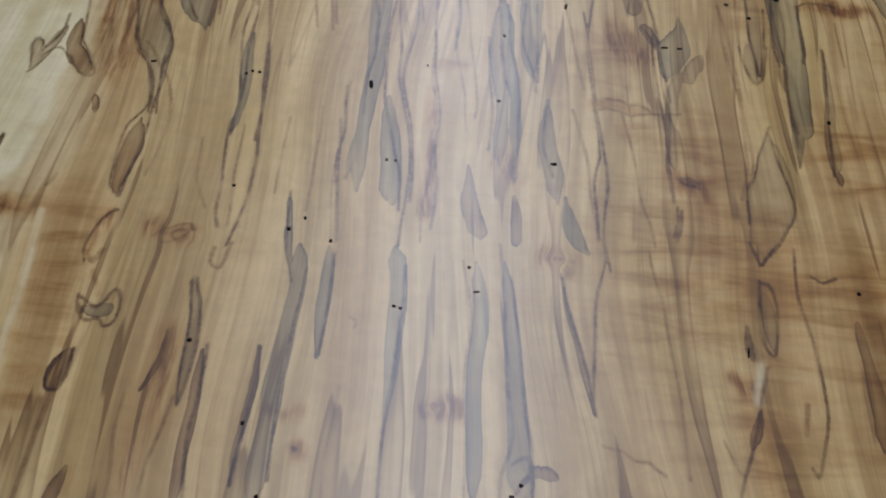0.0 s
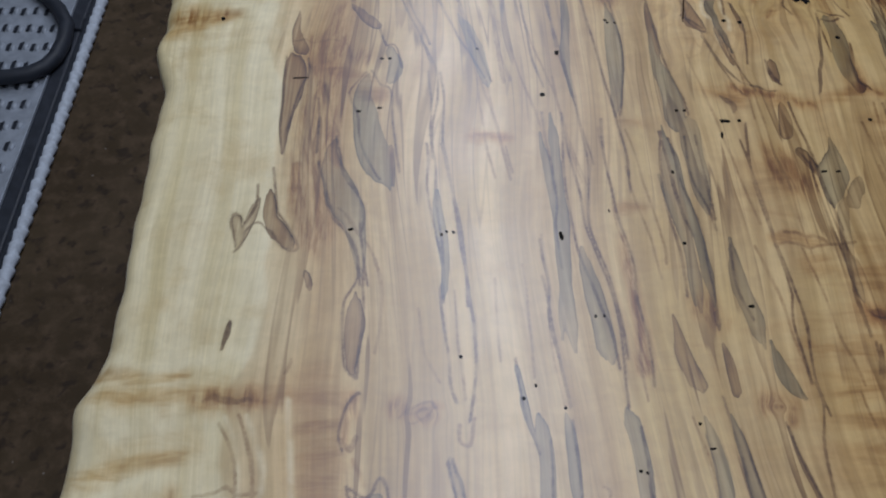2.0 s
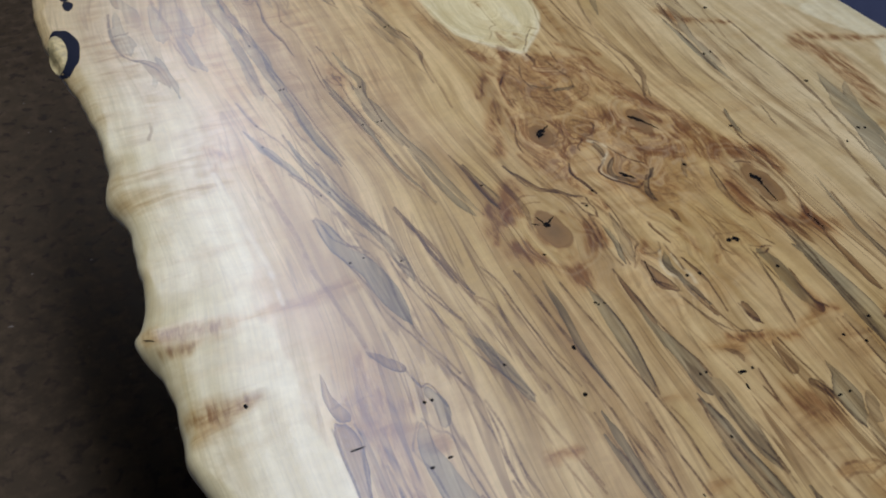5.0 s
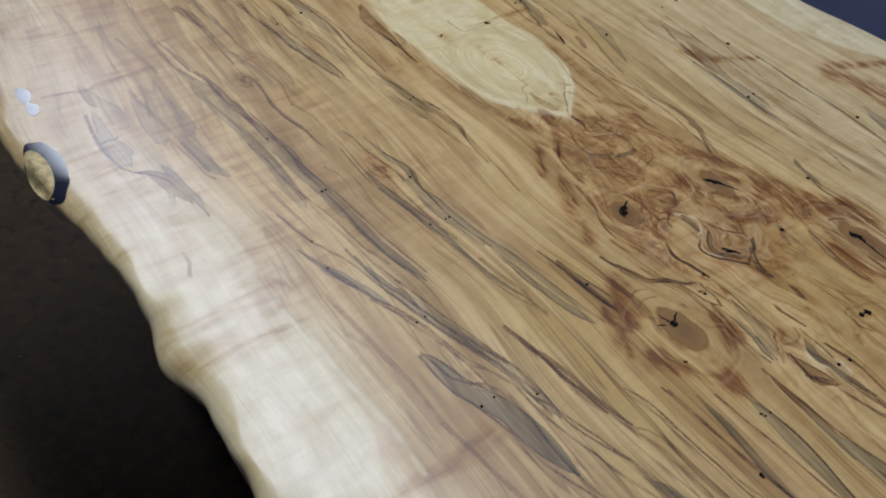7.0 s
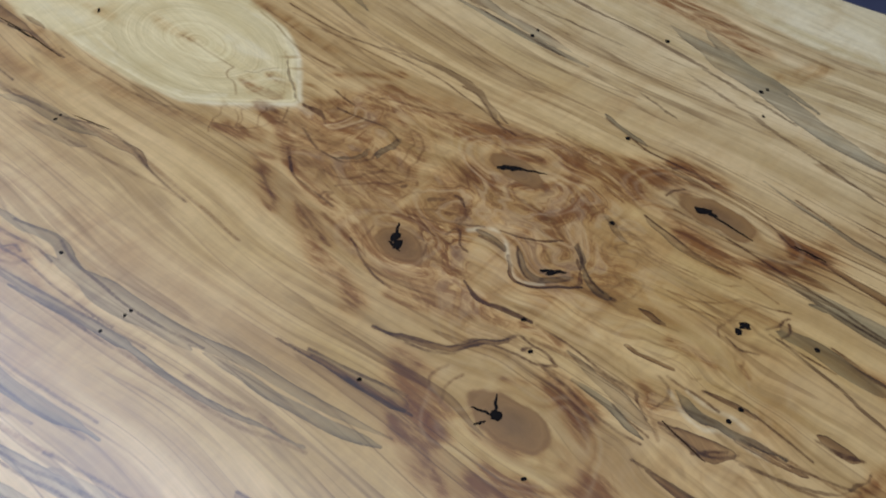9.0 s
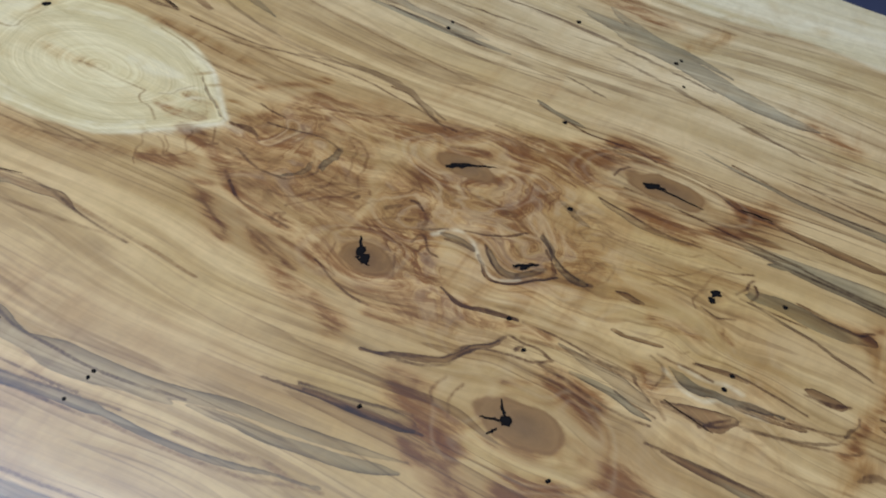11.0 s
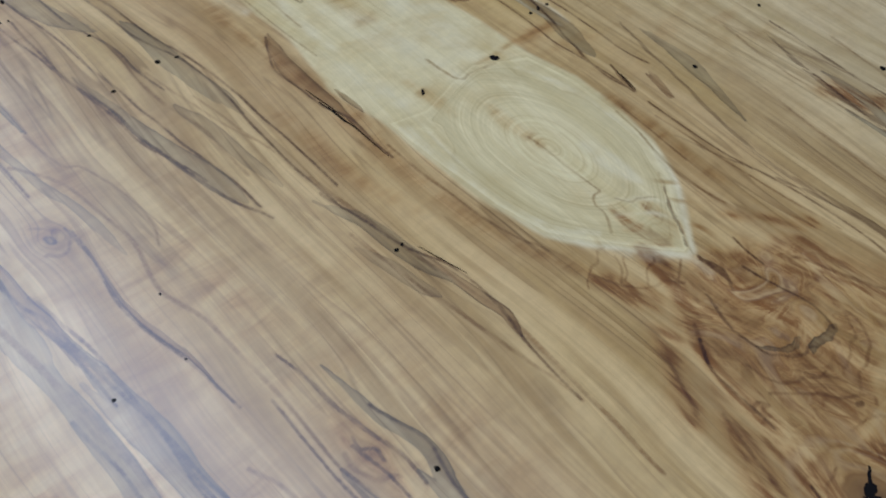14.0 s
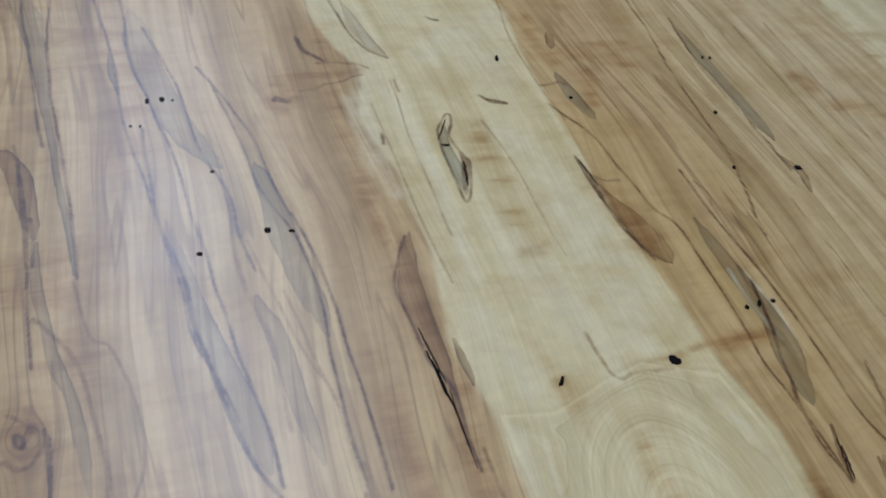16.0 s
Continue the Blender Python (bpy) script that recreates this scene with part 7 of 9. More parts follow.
streak("ink", (-0.0875, -0.3207, 0.7), (-0.0901, -0.3671, 0.7), (-0.0909, -0.4047, 0.7), (-0.0891, -0.4254, 0.6), (-0.0850, -0.4506, 0.6), (-0.0811, -0.4744, 0.6), (-0.0759, -0.4932, 0.6), (-0.0734, -0.5197, 0.6))
streak("grey", (-0.0848, -0.4352, 2.0), (-0.0834, -0.4694, 5.4), (-0.0814, -0.4920, 5.6), (-0.0803, -0.5154, 4.8))
streak("ink", (-0.1122, -0.4292, 0.8), (-0.1103, -0.4589, 0.8), (-0.1109, -0.4854, 0.8), (-0.1074, -0.5122, 0.7))
streak("ink", (-0.0743, -0.3235, 0.7), (-0.0733, -0.3708, 0.7), (-0.0780, -0.4178, 0.7), (-0.0711, -0.4583, 0.6), (-0.0691, -0.4860, 0.6), (-0.0673, -0.5141, 0.6))
streak("ink", (-0.0589, -0.3269, 0.8), (-0.0610, -0.3678, 0.8), (-0.0585, -0.4118, 0.7), (-0.0546, -0.4477, 0.7), (-0.0569, -0.4753, 0.7), (-0.0548, -0.5107, 0.7), (-0.0550, -0.5319, 0.7))
streak("olive", (-0.0173, -0.3469, 1.3), (-0.0186, -0.3770, 5.2), (-0.0161, -0.4052, 5.9), (-0.0177, -0.4361, 4.1), (-0.0174, -0.4607, 3.2), (-0.0182, -0.4848, 2.3))
streak("ink", (-0.0174, -0.3408, 0.8), (-0.0231, -0.3646, 0.8), (-0.0244, -0.4034, 0.8), (-0.0236, -0.4398, 0.7), (-0.0245, -0.4742, 0.7))
streak("ink", (-0.0140, -0.3445, 0.8), (-0.0122, -0.3841, 0.8), (-0.0058, -0.4234, 0.7), (-0.0077, -0.4581, 0.7), (-0.0091, -0.4877, 0.7))
streak("grey", (-0.0039, -0.3419, 4.5), (-0.0011, -0.3682, 5.7), (0.0005, -0.3924, 5.1), (0.0014, -0.4117, 1.7))
streak("ink", (0.0040, -0.3436, 0.8), (0.0048, -0.3821, 0.8), (0.0049, -0.4162, 0.8))
streak("stain", (-0.0181, -0.4770, 2.3), (-0.0133, -0.4850, 6.2), (-0.0094, -0.4903, 3.8))
streak("ink", (-0.0104, -0.4833, 0.8), (-0.0091, -0.4895, 1.9), (-0.0098, -0.4956, 0.8))
streak("brown", (-0.0375, -0.4864, 1.2), (-0.0349, -0.5109, 4.9), (-0.0286, -0.5350, 4.7))
streak("brown", (-0.0103, -0.5056, 1.1), (-0.0093, -0.5208, 3.3), (-0.0084, -0.5383, 3.3))
streak("grey", (0.0093, -0.4395, 0.8), (0.0080, -0.4615, 3.6), (0.0107, -0.4787, 5.1), (0.0123, -0.4974, 4.2), (0.0141, -0.5089, 1.1))
streak("ink", (0.0104, -0.4362, 0.7), (0.0079, -0.4663, 0.7), (0.0118, -0.4914, 0.7))
streak("grey", (0.0184, -0.5045, 0.8), (0.0205, -0.5224, 4.5), (0.0239, -0.5332, 3.7), (0.0303, -0.5409, 1.1))
streak("ink", (0.0362, -0.3475, 0.7), (0.0386, -0.3952, 0.7), (0.0390, -0.4332, 0.7), (0.0416, -0.4641, 0.6), (0.0419, -0.4972, 0.6), (0.0385, -0.5272, 0.6), (0.0412, -0.5534, 0.6))
streak("ink", (0.0787, -0.3659, 1.0), (0.0784, -0.4095, 0.9), (0.0794, -0.4472, 0.9), (0.0788, -0.4771, 0.9), (0.0789, -0.5017, 0.9))
streak("stain", (0.0803, -0.4823, 2.4), (0.0891, -0.4900, 6.3), (0.0976, -0.4980, 3.1))
streak("ink", (0.0827, -0.5071, 0.8), (0.0800, -0.5191, 2.3), (0.0783, -0.5305, 0.8))
streak("olive", (0.1415, -0.3715, 2.7), (0.1405, -0.3883, 3.6), (0.1416, -0.4033, 1.3))
streak("ink", (0.1357, -0.3702, 0.7), (0.1368, -0.3905, 0.7), (0.1420, -0.4051, 0.7), (0.1501, -0.3844, 0.7), (0.1535, -0.3698, 0.7))
streak("grey", (0.1715, -0.3736, 5.5), (0.1651, -0.4171, 6.5), (0.1631, -0.4471, 5.9))
streak("ink", (0.1631, -0.3749, 0.7), (0.1587, -0.4157, 0.7), (0.1584, -0.4434, 0.7))
streak("vein", (0.1266, -0.3732, 1.2), (0.1291, -0.4370, 1.1), (0.1289, -0.4684, 1.1), (0.1192, -0.4966, 1.0))
streak("vein", (0.0386, -0.4341, 1.1), (0.0594, -0.4377, 1.1), (0.0891, -0.4352, 1.1))
streak("vein", (-0.0483, -0.3706, 0.9), (-0.0450, -0.3989, 0.8), (-0.0397, -0.4313, 0.8), (-0.0386, -0.4608, 0.8))
streak("grey", (-0.3521, 0.3558, 5.3), (-0.3471, 0.3209, 10.4), (-0.3442, 0.2907, 5.1))
streak("ink", (-0.3524, 0.3905, 1.1), (-0.3557, 0.3437, 1.0), (-0.3518, 0.2934, 1.0), (-0.3325, 0.2717, 1.0), (-0.3182, 0.2485, 1.0), (-0.3122, 0.2091, 1.0))
streak("brown", (-0.3292, 0.2730, 2.5), (-0.3205, 0.2529, 8.1), (-0.3151, 0.2321, 7.4), (-0.3129, 0.2117, 2.4))
streak("vein", (-0.2998, 0.4088, 2.1), (-0.2937, 0.3492, 2.0), (-0.2886, 0.3070, 2.0), (-0.2803, 0.2471, 1.9))
streak("grey", (-0.2749, 0.3782, 2.8), (-0.2734, 0.3450, 7.4), (-0.2704, 0.3072, 3.9))
streak("vein", (-0.2771, 0.3162, 1.3), (-0.2725, 0.2754, 1.3), (-0.2717, 0.2404, 1.3))
streak("vein", (-0.3449, 0.1553, 1.7), (-0.3441, 0.1407, 1.7), (-0.3487, 0.1266, 1.7))
streak("vein", (-0.2382, 0.3584, 1.6), (-0.2248, 0.2715, 1.6), (-0.2215, 0.2080, 1.5), (-0.2211, 0.1396, 1.4), (-0.2129, 0.0844, 1.4), (-0.2052, 0.0332, 1.3), (-0.1903, -0.0278, 1.3))
streak("ink", (-0.2155, 0.3434, 1.0), (-0.2065, 0.2916, 1.0), (-0.2039, 0.2261, 1.0), (-0.2016, 0.1435, 0.9), (-0.1969, 0.0785, 0.9), (-0.1893, 0.0254, 0.8))
streak("grey", (-0.2127, 0.3073, 2.0), (-0.2038, 0.2385, 4.5), (-0.2029, 0.1607, 4.3), (-0.1992, 0.1102, 1.8))
streak("ink", (-0.2553, 0.1000, 0.9), (-0.2466, 0.0675, 0.8), (-0.2306, 0.0243, 0.8), (-0.2142, -0.0128, 0.8), (-0.2035, -0.0625, 0.8), (-0.1810, -0.1172, 0.7), (-0.1664, -0.1587, 0.7), (-0.1589, -0.1888, 0.7), (-0.1517, -0.2174, 0.7), (-0.1441, -0.2552, 0.7))
streak("ink", (-0.2235, 0.0883, 0.8), (-0.2155, 0.0370, 0.8), (-0.2030, -0.0127, 0.7), (-0.1914, -0.0590, 0.7), (-0.1827, -0.0940, 0.7), (-0.1789, -0.1412, 0.7))
streak("grey", (-0.2538, 0.0945, 1.7), (-0.2489, 0.0760, 3.9), (-0.2426, 0.0612, 3.9), (-0.2332, 0.0344, 1.6))
streak("grey", (-0.2208, 0.0774, 1.7), (-0.2117, 0.0127, 4.3), (-0.1996, -0.0353, 4.2), (-0.1870, -0.0767, 2.5))
streak("vein", (-0.1511, 0.1251, 1.2), (-0.1432, 0.0587, 1.2), (-0.1320, -0.0217, 1.1), (-0.1194, -0.0615, 1.1))
streak("vein", (-0.0541, 0.3250, 1.4), (-0.0435, 0.2347, 1.3), (-0.0340, 0.1784, 1.3), (-0.0413, 0.0742, 1.2))
streak("brown", (-0.0452, 0.2491, 1.4), (-0.0372, 0.2055, 4.0), (-0.0331, 0.1755, 1.3))
streak("ink", (-0.2535, 0.1566, 0.7), (-0.2436, 0.1143, 0.7), (-0.2285, 0.0764, 0.6), (-0.2197, 0.0380, 0.6), (-0.2108, -0.0046, 0.6), (-0.1999, -0.0413, 0.6), (-0.1836, -0.0862, 0.6), (-0.1751, -0.1217, 0.6))
streak("grey", (-0.2577, 0.1053, 1.6), (-0.2469, 0.0746, 3.5), (-0.2342, 0.0432, 3.9), (-0.2235, 0.0100, 2.3))
streak("ink", (-0.2590, 0.1095, 0.6), (-0.2488, 0.0792, 0.6), (-0.2383, 0.0512, 0.6), (-0.2255, 0.0069, 0.6), (-0.2155, -0.0152, 0.6), (-0.2064, -0.0629, 0.6), (-0.2032, -0.1066, 0.6))
streak("grey", (-0.2184, 0.2831, 2.8), (-0.2118, 0.2243, 5.0), (-0.2026, 0.1666, 5.3), (-0.1975, 0.1069, 5.0), (-0.1918, 0.0613, 4.9), (-0.1837, 0.0213, 2.4))
streak("ink", (-0.2171, 0.3195, 0.8), (-0.2062, 0.2563, 0.7), (-0.1991, 0.1917, 0.7), (-0.1939, 0.1561, 0.7), (-0.1873, 0.0920, 0.7), (-0.1781, 0.0297, 0.6))
streak("ink", (-0.2310, 0.2657, 0.7), (-0.2257, 0.1956, 0.7), (-0.2155, 0.1422, 0.6), (-0.2086, 0.0876, 0.6), (-0.2004, 0.0534, 0.6))
streak("grey", (-0.2293, -0.0448, 2.9), (-0.2227, -0.0613, 5.3), (-0.2199, -0.0816, 5.2), (-0.2136, -0.0964, 4.2), (-0.2025, -0.1158, 3.4))
streak("ink", (-0.2305, -0.0428, 0.5), (-0.2223, -0.0514, 0.5), (-0.2167, -0.0712, 0.5), (-0.2095, -0.0909, 0.5), (-0.2002, -0.1128, 0.5))
streak("stain", (-0.2993, 0.0938, 2.3), (-0.2900, 0.0794, 6.8), (-0.2811, 0.0689, 4.6))
streak("stain", (-0.2943, 0.0664, 1.9), (-0.2982, 0.0581, 3.7))
streak("brown", (-0.1571, -0.0524, 0.8), (-0.1521, -0.0762, 1.5), (-0.1498, -0.1078, 1.8), (-0.1464, -0.1362, 1.4), (-0.1431, -0.1610, 0.7))
streak("ink", (-0.1571, -0.0524, 0.5), (-0.1521, -0.0762, 0.5), (-0.1498, -0.1078, 0.5), (-0.1464, -0.1362, 0.5), (-0.1431, -0.1610, 0.5))
streak("grey", (-0.2808, 0.3024, 2.3), (-0.2819, 0.2534, 3.1), (-0.2701, 0.2303, 1.3))
streak("ink", (-0.2131, 0.0268, 0.5), (-0.2049, -0.0092, 0.5), (-0.1929, -0.0441, 0.5), (-0.1783, -0.0852, 0.5))
streak("grey", (-0.2142, 0.0039, 1.5), (-0.2020, -0.0314, 3.0), (-0.1903, -0.0652, 3.6), (-0.1790, -0.0976, 3.2))
streak("stain", (-0.3262, 0.5578, 2.5), (-0.2979, 0.5511, 4.4), (-0.2774, 0.5477, 5.1))
streak("grey", (-0.2411, 0.4247, 1.8), (-0.2311, 0.3782, 6.5), (-0.2290, 0.3406, 6.9), (-0.2252, 0.2981, 5.6))
streak("ink", (-0.2241, 0.4096, 1.0), (-0.2231, 0.3627, 0.9), (-0.2204, 0.3285, 0.9), (-0.2141, 0.2957, 0.9), (-0.2125, 0.2625, 0.9))
streak("brown", (-0.2218, 0.4033, 1.2), (-0.2193, 0.3533, 2.9), (-0.2151, 0.3163, 3.4), (-0.2109, 0.2753, 2.2))
streak("grey", (-0.2802, 0.3807, 2.3), (-0.2761, 0.3488, 5.7), (-0.2661, 0.3187, 5.0))
streak("grey", (-0.3011, 0.3967, 3.5), (-0.3022, 0.3493, 6.7), (-0.3026, 0.3034, 6.5))
streak("brown", (-0.3427, 0.4462, 2.9), (-0.3407, 0.4183, 5.2), (-0.3384, 0.3988, 2.8))
streak("grey", (-0.3488, 0.3441, 4.3), (-0.3436, 0.3256, 8.6), (-0.3393, 0.3081, 7.4))
streak("ink", (-0.3536, 0.3904, 0.9), (-0.3574, 0.3412, 0.9), (-0.3556, 0.3162, 0.8))
streak("ink", (-0.3558, 0.3352, 0.8), (-0.3459, 0.3372, 0.8), (-0.3363, 0.3395, 0.8))
streak("vein", (-0.3783, 0.4409, 2.3), (-0.3482, 0.4331, 2.3), (-0.3267, 0.4355, 2.3), (-0.2885, 0.4392, 2.4), (-0.2641, 0.4422, 2.4))
streak("brown", (-0.1963, 0.5538, 2.7), (-0.1874, 0.5321, 6.0), (-0.1813, 0.4863, 3.9))
streak("stain", (-0.1930, 0.3886, 3.0), (-0.1895, 0.3741, 7.8), (-0.1871, 0.3603, 4.8))
streak("ink", (-0.1871, 0.5425, 1.0), (-0.1843, 0.4795, 1.0), (-0.1844, 0.4065, 0.9))
streak("vein", (-0.2470, 0.4965, 1.9), (-0.2432, 0.4349, 1.8), (-0.2337, 0.3979, 1.8))
streak("vein", (-0.2784, 0.5149, 1.9), (-0.2665, 0.4550, 1.8), (-0.2635, 0.4280, 1.8))
streak("amber", (-0.3832, -0.5297, 4.3), (-0.3493, -0.5309, 7.3), (-0.3186, -0.5322, 7.9), (-0.2881, -0.5332, 6.6), (-0.2308, -0.5309, 4.8))
streak("stain", (-0.3185, -0.5329, 2.4), (-0.3034, -0.5322, 6.7), (-0.2924, -0.5345, 7.2), (-0.2790, -0.5331, 4.2))
streak("vein", (-0.3123, -0.5333, 1.2), (-0.2987, -0.5334, 2.4), (-0.2848, -0.5348, 1.2))
streak("white", (-0.3769, -0.5532, 3.0), (-0.3649, -0.5514, 4.7), (-0.3534, -0.5502, 3.0))
streak("amber", (-0.3831, -0.5792, 5.7), (-0.3538, -0.5703, 9.8), (-0.3210, -0.5614, 8.8))
streak("stain", (-0.3221, -0.5865, 2.3), (-0.3218, -0.5970, 4.8), (-0.3207, -0.6086, 2.8))
streak("amber", (-0.3694, -0.6050, 5.5), (-0.3560, -0.6130, 12.3), (-0.3455, -0.6210, 10.9), (-0.3345, -0.6315, 5.4))
streak("stain", (-0.3624, -0.6190, 2.2), (-0.3524, -0.6157, 6.0), (-0.3422, -0.6181, 3.8))
streak("amber", (-0.3763, -0.6312, 9.1), (-0.3384, -0.6268, 10.2), (-0.2990, -0.6218, 10.3), (-0.2596, -0.6139, 9.3), (-0.2298, -0.6109, 8.2))
streak("vein", (-0.3106, -0.5881, 1.1), (-0.2953, -0.5869, 1.1), (-0.2777, -0.5867, 1.1))
streak("vein", (-0.3080, -0.5999, 0.8), (-0.2956, -0.5988, 0.8), (-0.2811, -0.5987, 0.8))
streak("white", (-0.3093, -0.5941, 1.1), (-0.2939, -0.5934, 1.1), (-0.2771, -0.5932, 1.1))
streak("white", (-0.3745, -0.6408, 3.2), (-0.3363, -0.6348, 4.0), (-0.3089, -0.6374, 3.2))
streak("amber", (-0.2492, -0.5297, 12.1), (-0.2452, -0.5691, 14.5), (-0.2426, -0.6080, 13.8), (-0.2408, -0.6395, 12.2))
streak("white", (-0.2859, -0.5450, 0.9), (-0.2766, -0.5706, 0.9), (-0.2747, -0.5985, 0.8))
streak("white", (-0.2978, -0.5456, 0.9), (-0.2881, -0.5679, 0.9), (-0.2862, -0.5954, 0.8))
streak("vein", (-0.3015, -0.5491, 0.9), (-0.2892, -0.5711, 0.9), (-0.2879, -0.6014, 0.8))
streak("vein", (-0.2907, -0.5436, 0.9), (-0.2806, -0.5708, 0.9), (-0.2790, -0.5981, 0.8))
streak("white", (-0.2635, -0.5355, 1.2), (-0.2598, -0.5853, 1.1), (-0.2588, -0.6088, 1.1), (-0.2552, -0.6401, 1.1))
streak("white", (-0.3734, -0.5919, 1.7), (-0.3527, -0.5849, 2.8), (-0.3317, -0.5778, 1.7))
streak("amber", (-0.3967, -0.5154, 3.1), (-0.3651, -0.5175, 4.3), (-0.3246, -0.5192, 3.1))
streak("vein", (-0.1432, -0.1537, 0.9), (-0.1379, -0.1768, 0.9), (-0.1256, -0.1951, 0.8), (-0.1234, -0.2222, 0.8), (-0.1183, -0.2613, 0.8), (-0.1110, -0.2932, 0.8), (-0.1053, -0.3175, 0.8), (-0.0999, -0.3560, 0.7), (-0.0985, -0.3902, 0.7))
streak("vein", (-0.1176, -0.1564, 0.9), (-0.1095, -0.1947, 0.9), (-0.1062, -0.2290, 0.8), (-0.0975, -0.2696, 0.8), (-0.0894, -0.3074, 0.8), (-0.0844, -0.3470, 0.7), (-0.0750, -0.3905, 0.7))
streak("ink", (-0.0900, -0.1671, 0.6), (-0.0858, -0.2107, 0.6), (-0.0819, -0.2513, 0.6), (-0.0782, -0.2890, 0.6), (-0.0736, -0.3302, 0.6), (-0.0693, -0.3684, 0.5))
streak("ink", (-0.0597, -0.1932, 0.6), (-0.0566, -0.2355, 0.6), (-0.0526, -0.2814, 0.6), (-0.0499, -0.3176, 0.6), (-0.0475, -0.3514, 0.5), (-0.0470, -0.3922, 0.5))
streak("vein", (-0.1473, -0.2497, 0.8), (-0.1456, -0.2849, 0.8), (-0.1424, -0.3236, 0.7), (-0.1410, -0.3540, 0.7), (-0.1374, -0.3790, 0.7))
streak("ink", (-0.1848, -0.2466, 0.7), (-0.1735, -0.2737, 0.6), (-0.1748, -0.3053, 0.6), (-0.1798, -0.3334, 0.6), (-0.1808, -0.3612, 0.6))
streak("ink", (-0.0194, -0.3411, 0.4), (-0.0179, -0.3739, 1.2), (-0.0166, -0.4046, 1.2), (-0.0124, -0.4301, 0.6))
streak("vein", (0.0570, -0.3061, 0.8), (0.0569, -0.3546, 0.8), (0.0599, -0.3894, 0.8), (0.0593, -0.4256, 0.7), (0.0608, -0.4506, 0.7))
streak("ink", (0.0790, -0.3149, 0.6), (0.0814, -0.3527, 0.6), (0.0836, -0.3879, 0.6), (0.0852, -0.4259, 0.5))
streak("grey", (-0.0063, -0.2176, 1.5), (-0.0104, -0.2667, 4.2), (-0.0066, -0.3087, 4.0), (0.0010, -0.3492, 3.4), (0.0054, -0.3807, 1.7))
streak("brown", (-0.1594, -0.0547, 0.8), (-0.1456, -0.1097, 2.0), (-0.1410, -0.1488, 2.0), (-0.1340, -0.1797, 1.0))
streak("vein", (0.1410, -0.3131, 0.9), (0.1368, -0.3503, 0.8), (0.1362, -0.3745, 0.8))
streak("ink", (0.1832, -0.1214, 0.8), (0.1817, -0.1756, 0.8), (0.1752, -0.2314, 0.7), (0.1692, -0.2823, 0.7), (0.1684, -0.3239, 0.7))
streak("vein", (0.0377, -0.1864, 0.9), (0.0466, -0.2346, 0.9), (0.0514, -0.2911, 0.8), (0.0505, -0.3284, 0.8))
streak("vein", (-0.1376, -0.2881, 0.8), (-0.1333, -0.3324, 0.7), (-0.1270, -0.3693, 0.7))
streak("vein", (-0.0906, -0.2841, 0.8), (-0.0869, -0.3355, 0.8), (-0.0798, -0.3837, 0.7))
streak("vein", (0.0144, -0.2634, 0.8), (0.0213, -0.3228, 0.8), (0.0276, -0.3763, 0.8), (0.0326, -0.4197, 0.7))
streak("white", (0.0932, 0.5377, 5.9), (0.1092, 0.4946, 10.6), (0.1168, 0.4439, 14.1), (0.1200, 0.4054, 11.5), (0.1206, 0.3726, 5.5))
streak("white", (0.0059, 0.5768, 2.9), (0.0066, 0.5299, 4.8), (0.0099, 0.4872, 3.3))
streak("white", (0.0269, 0.6017, 3.0), (0.0400, 0.5254, 4.2), (0.0349, 0.4579, 3.9), (0.0354, 0.4133, 2.4))
streak("white", (0.1100, 0.6558, 8.4), (0.1146, 0.6199, 16.3), (0.1148, 0.5867, 11.8))
streak("white", (0.0133, 0.6985, 5.8), (0.0232, 0.6546, 10.4), (0.0293, 0.6173, 6.2))
streak("vein", (0.0179, 0.5697, 0.7), (0.0185, 0.5273, 0.6), (0.0179, 0.4884, 0.6), (0.0193, 0.4474, 0.6), (0.0207, 0.4181, 0.5))
streak("vein", (0.0386, 0.5943, 0.7), (0.0344, 0.5369, 0.6), (0.0322, 0.4910, 0.6), (0.0319, 0.4495, 0.6))
streak("vein", (0.0867, 0.5471, 0.7), (0.0910, 0.5077, 0.6), (0.0926, 0.4574, 0.6), (0.0929, 0.4255, 0.6))
streak("vein", (0.1536, 0.6838, 0.8), (0.1449, 0.6387, 0.8), (0.1428, 0.5904, 0.7), (0.1465, 0.5399, 0.7))
streak("amber", (0.1679, 0.6596, 4.3), (0.1616, 0.6231, 6.7), (0.1661, 0.6017, 5.8))
streak("vein", (-0.0067, 0.6142, 1.1), (0.0092, 0.6159, 1.1), (0.0271, 0.6092, 1.1))
streak("vein", (-0.0244, 0.5859, 0.9), (-0.0043, 0.5926, 0.9), (0.0204, 0.5992, 0.9))


def flowing(points):
    """Catmull-Rom through the points, five steps a span."""
    p = np.vstack([2 * points[0] - points[1], points, 2 * points[-1] - points[-2]])
    out = []
    for a, b, c, d in zip(p, p[1:], p[2:], p[3:]):
        for t in np.arange(0, 1, 0.2):
            out.append(0.5 * (2 * b + (c - a) * t + (2 * a - 5 * b + 4 * c - d) * t * t + (3 * b - a - 3 * c + d) * t**3))
    out.append(points[-1])
    return np.array(out)


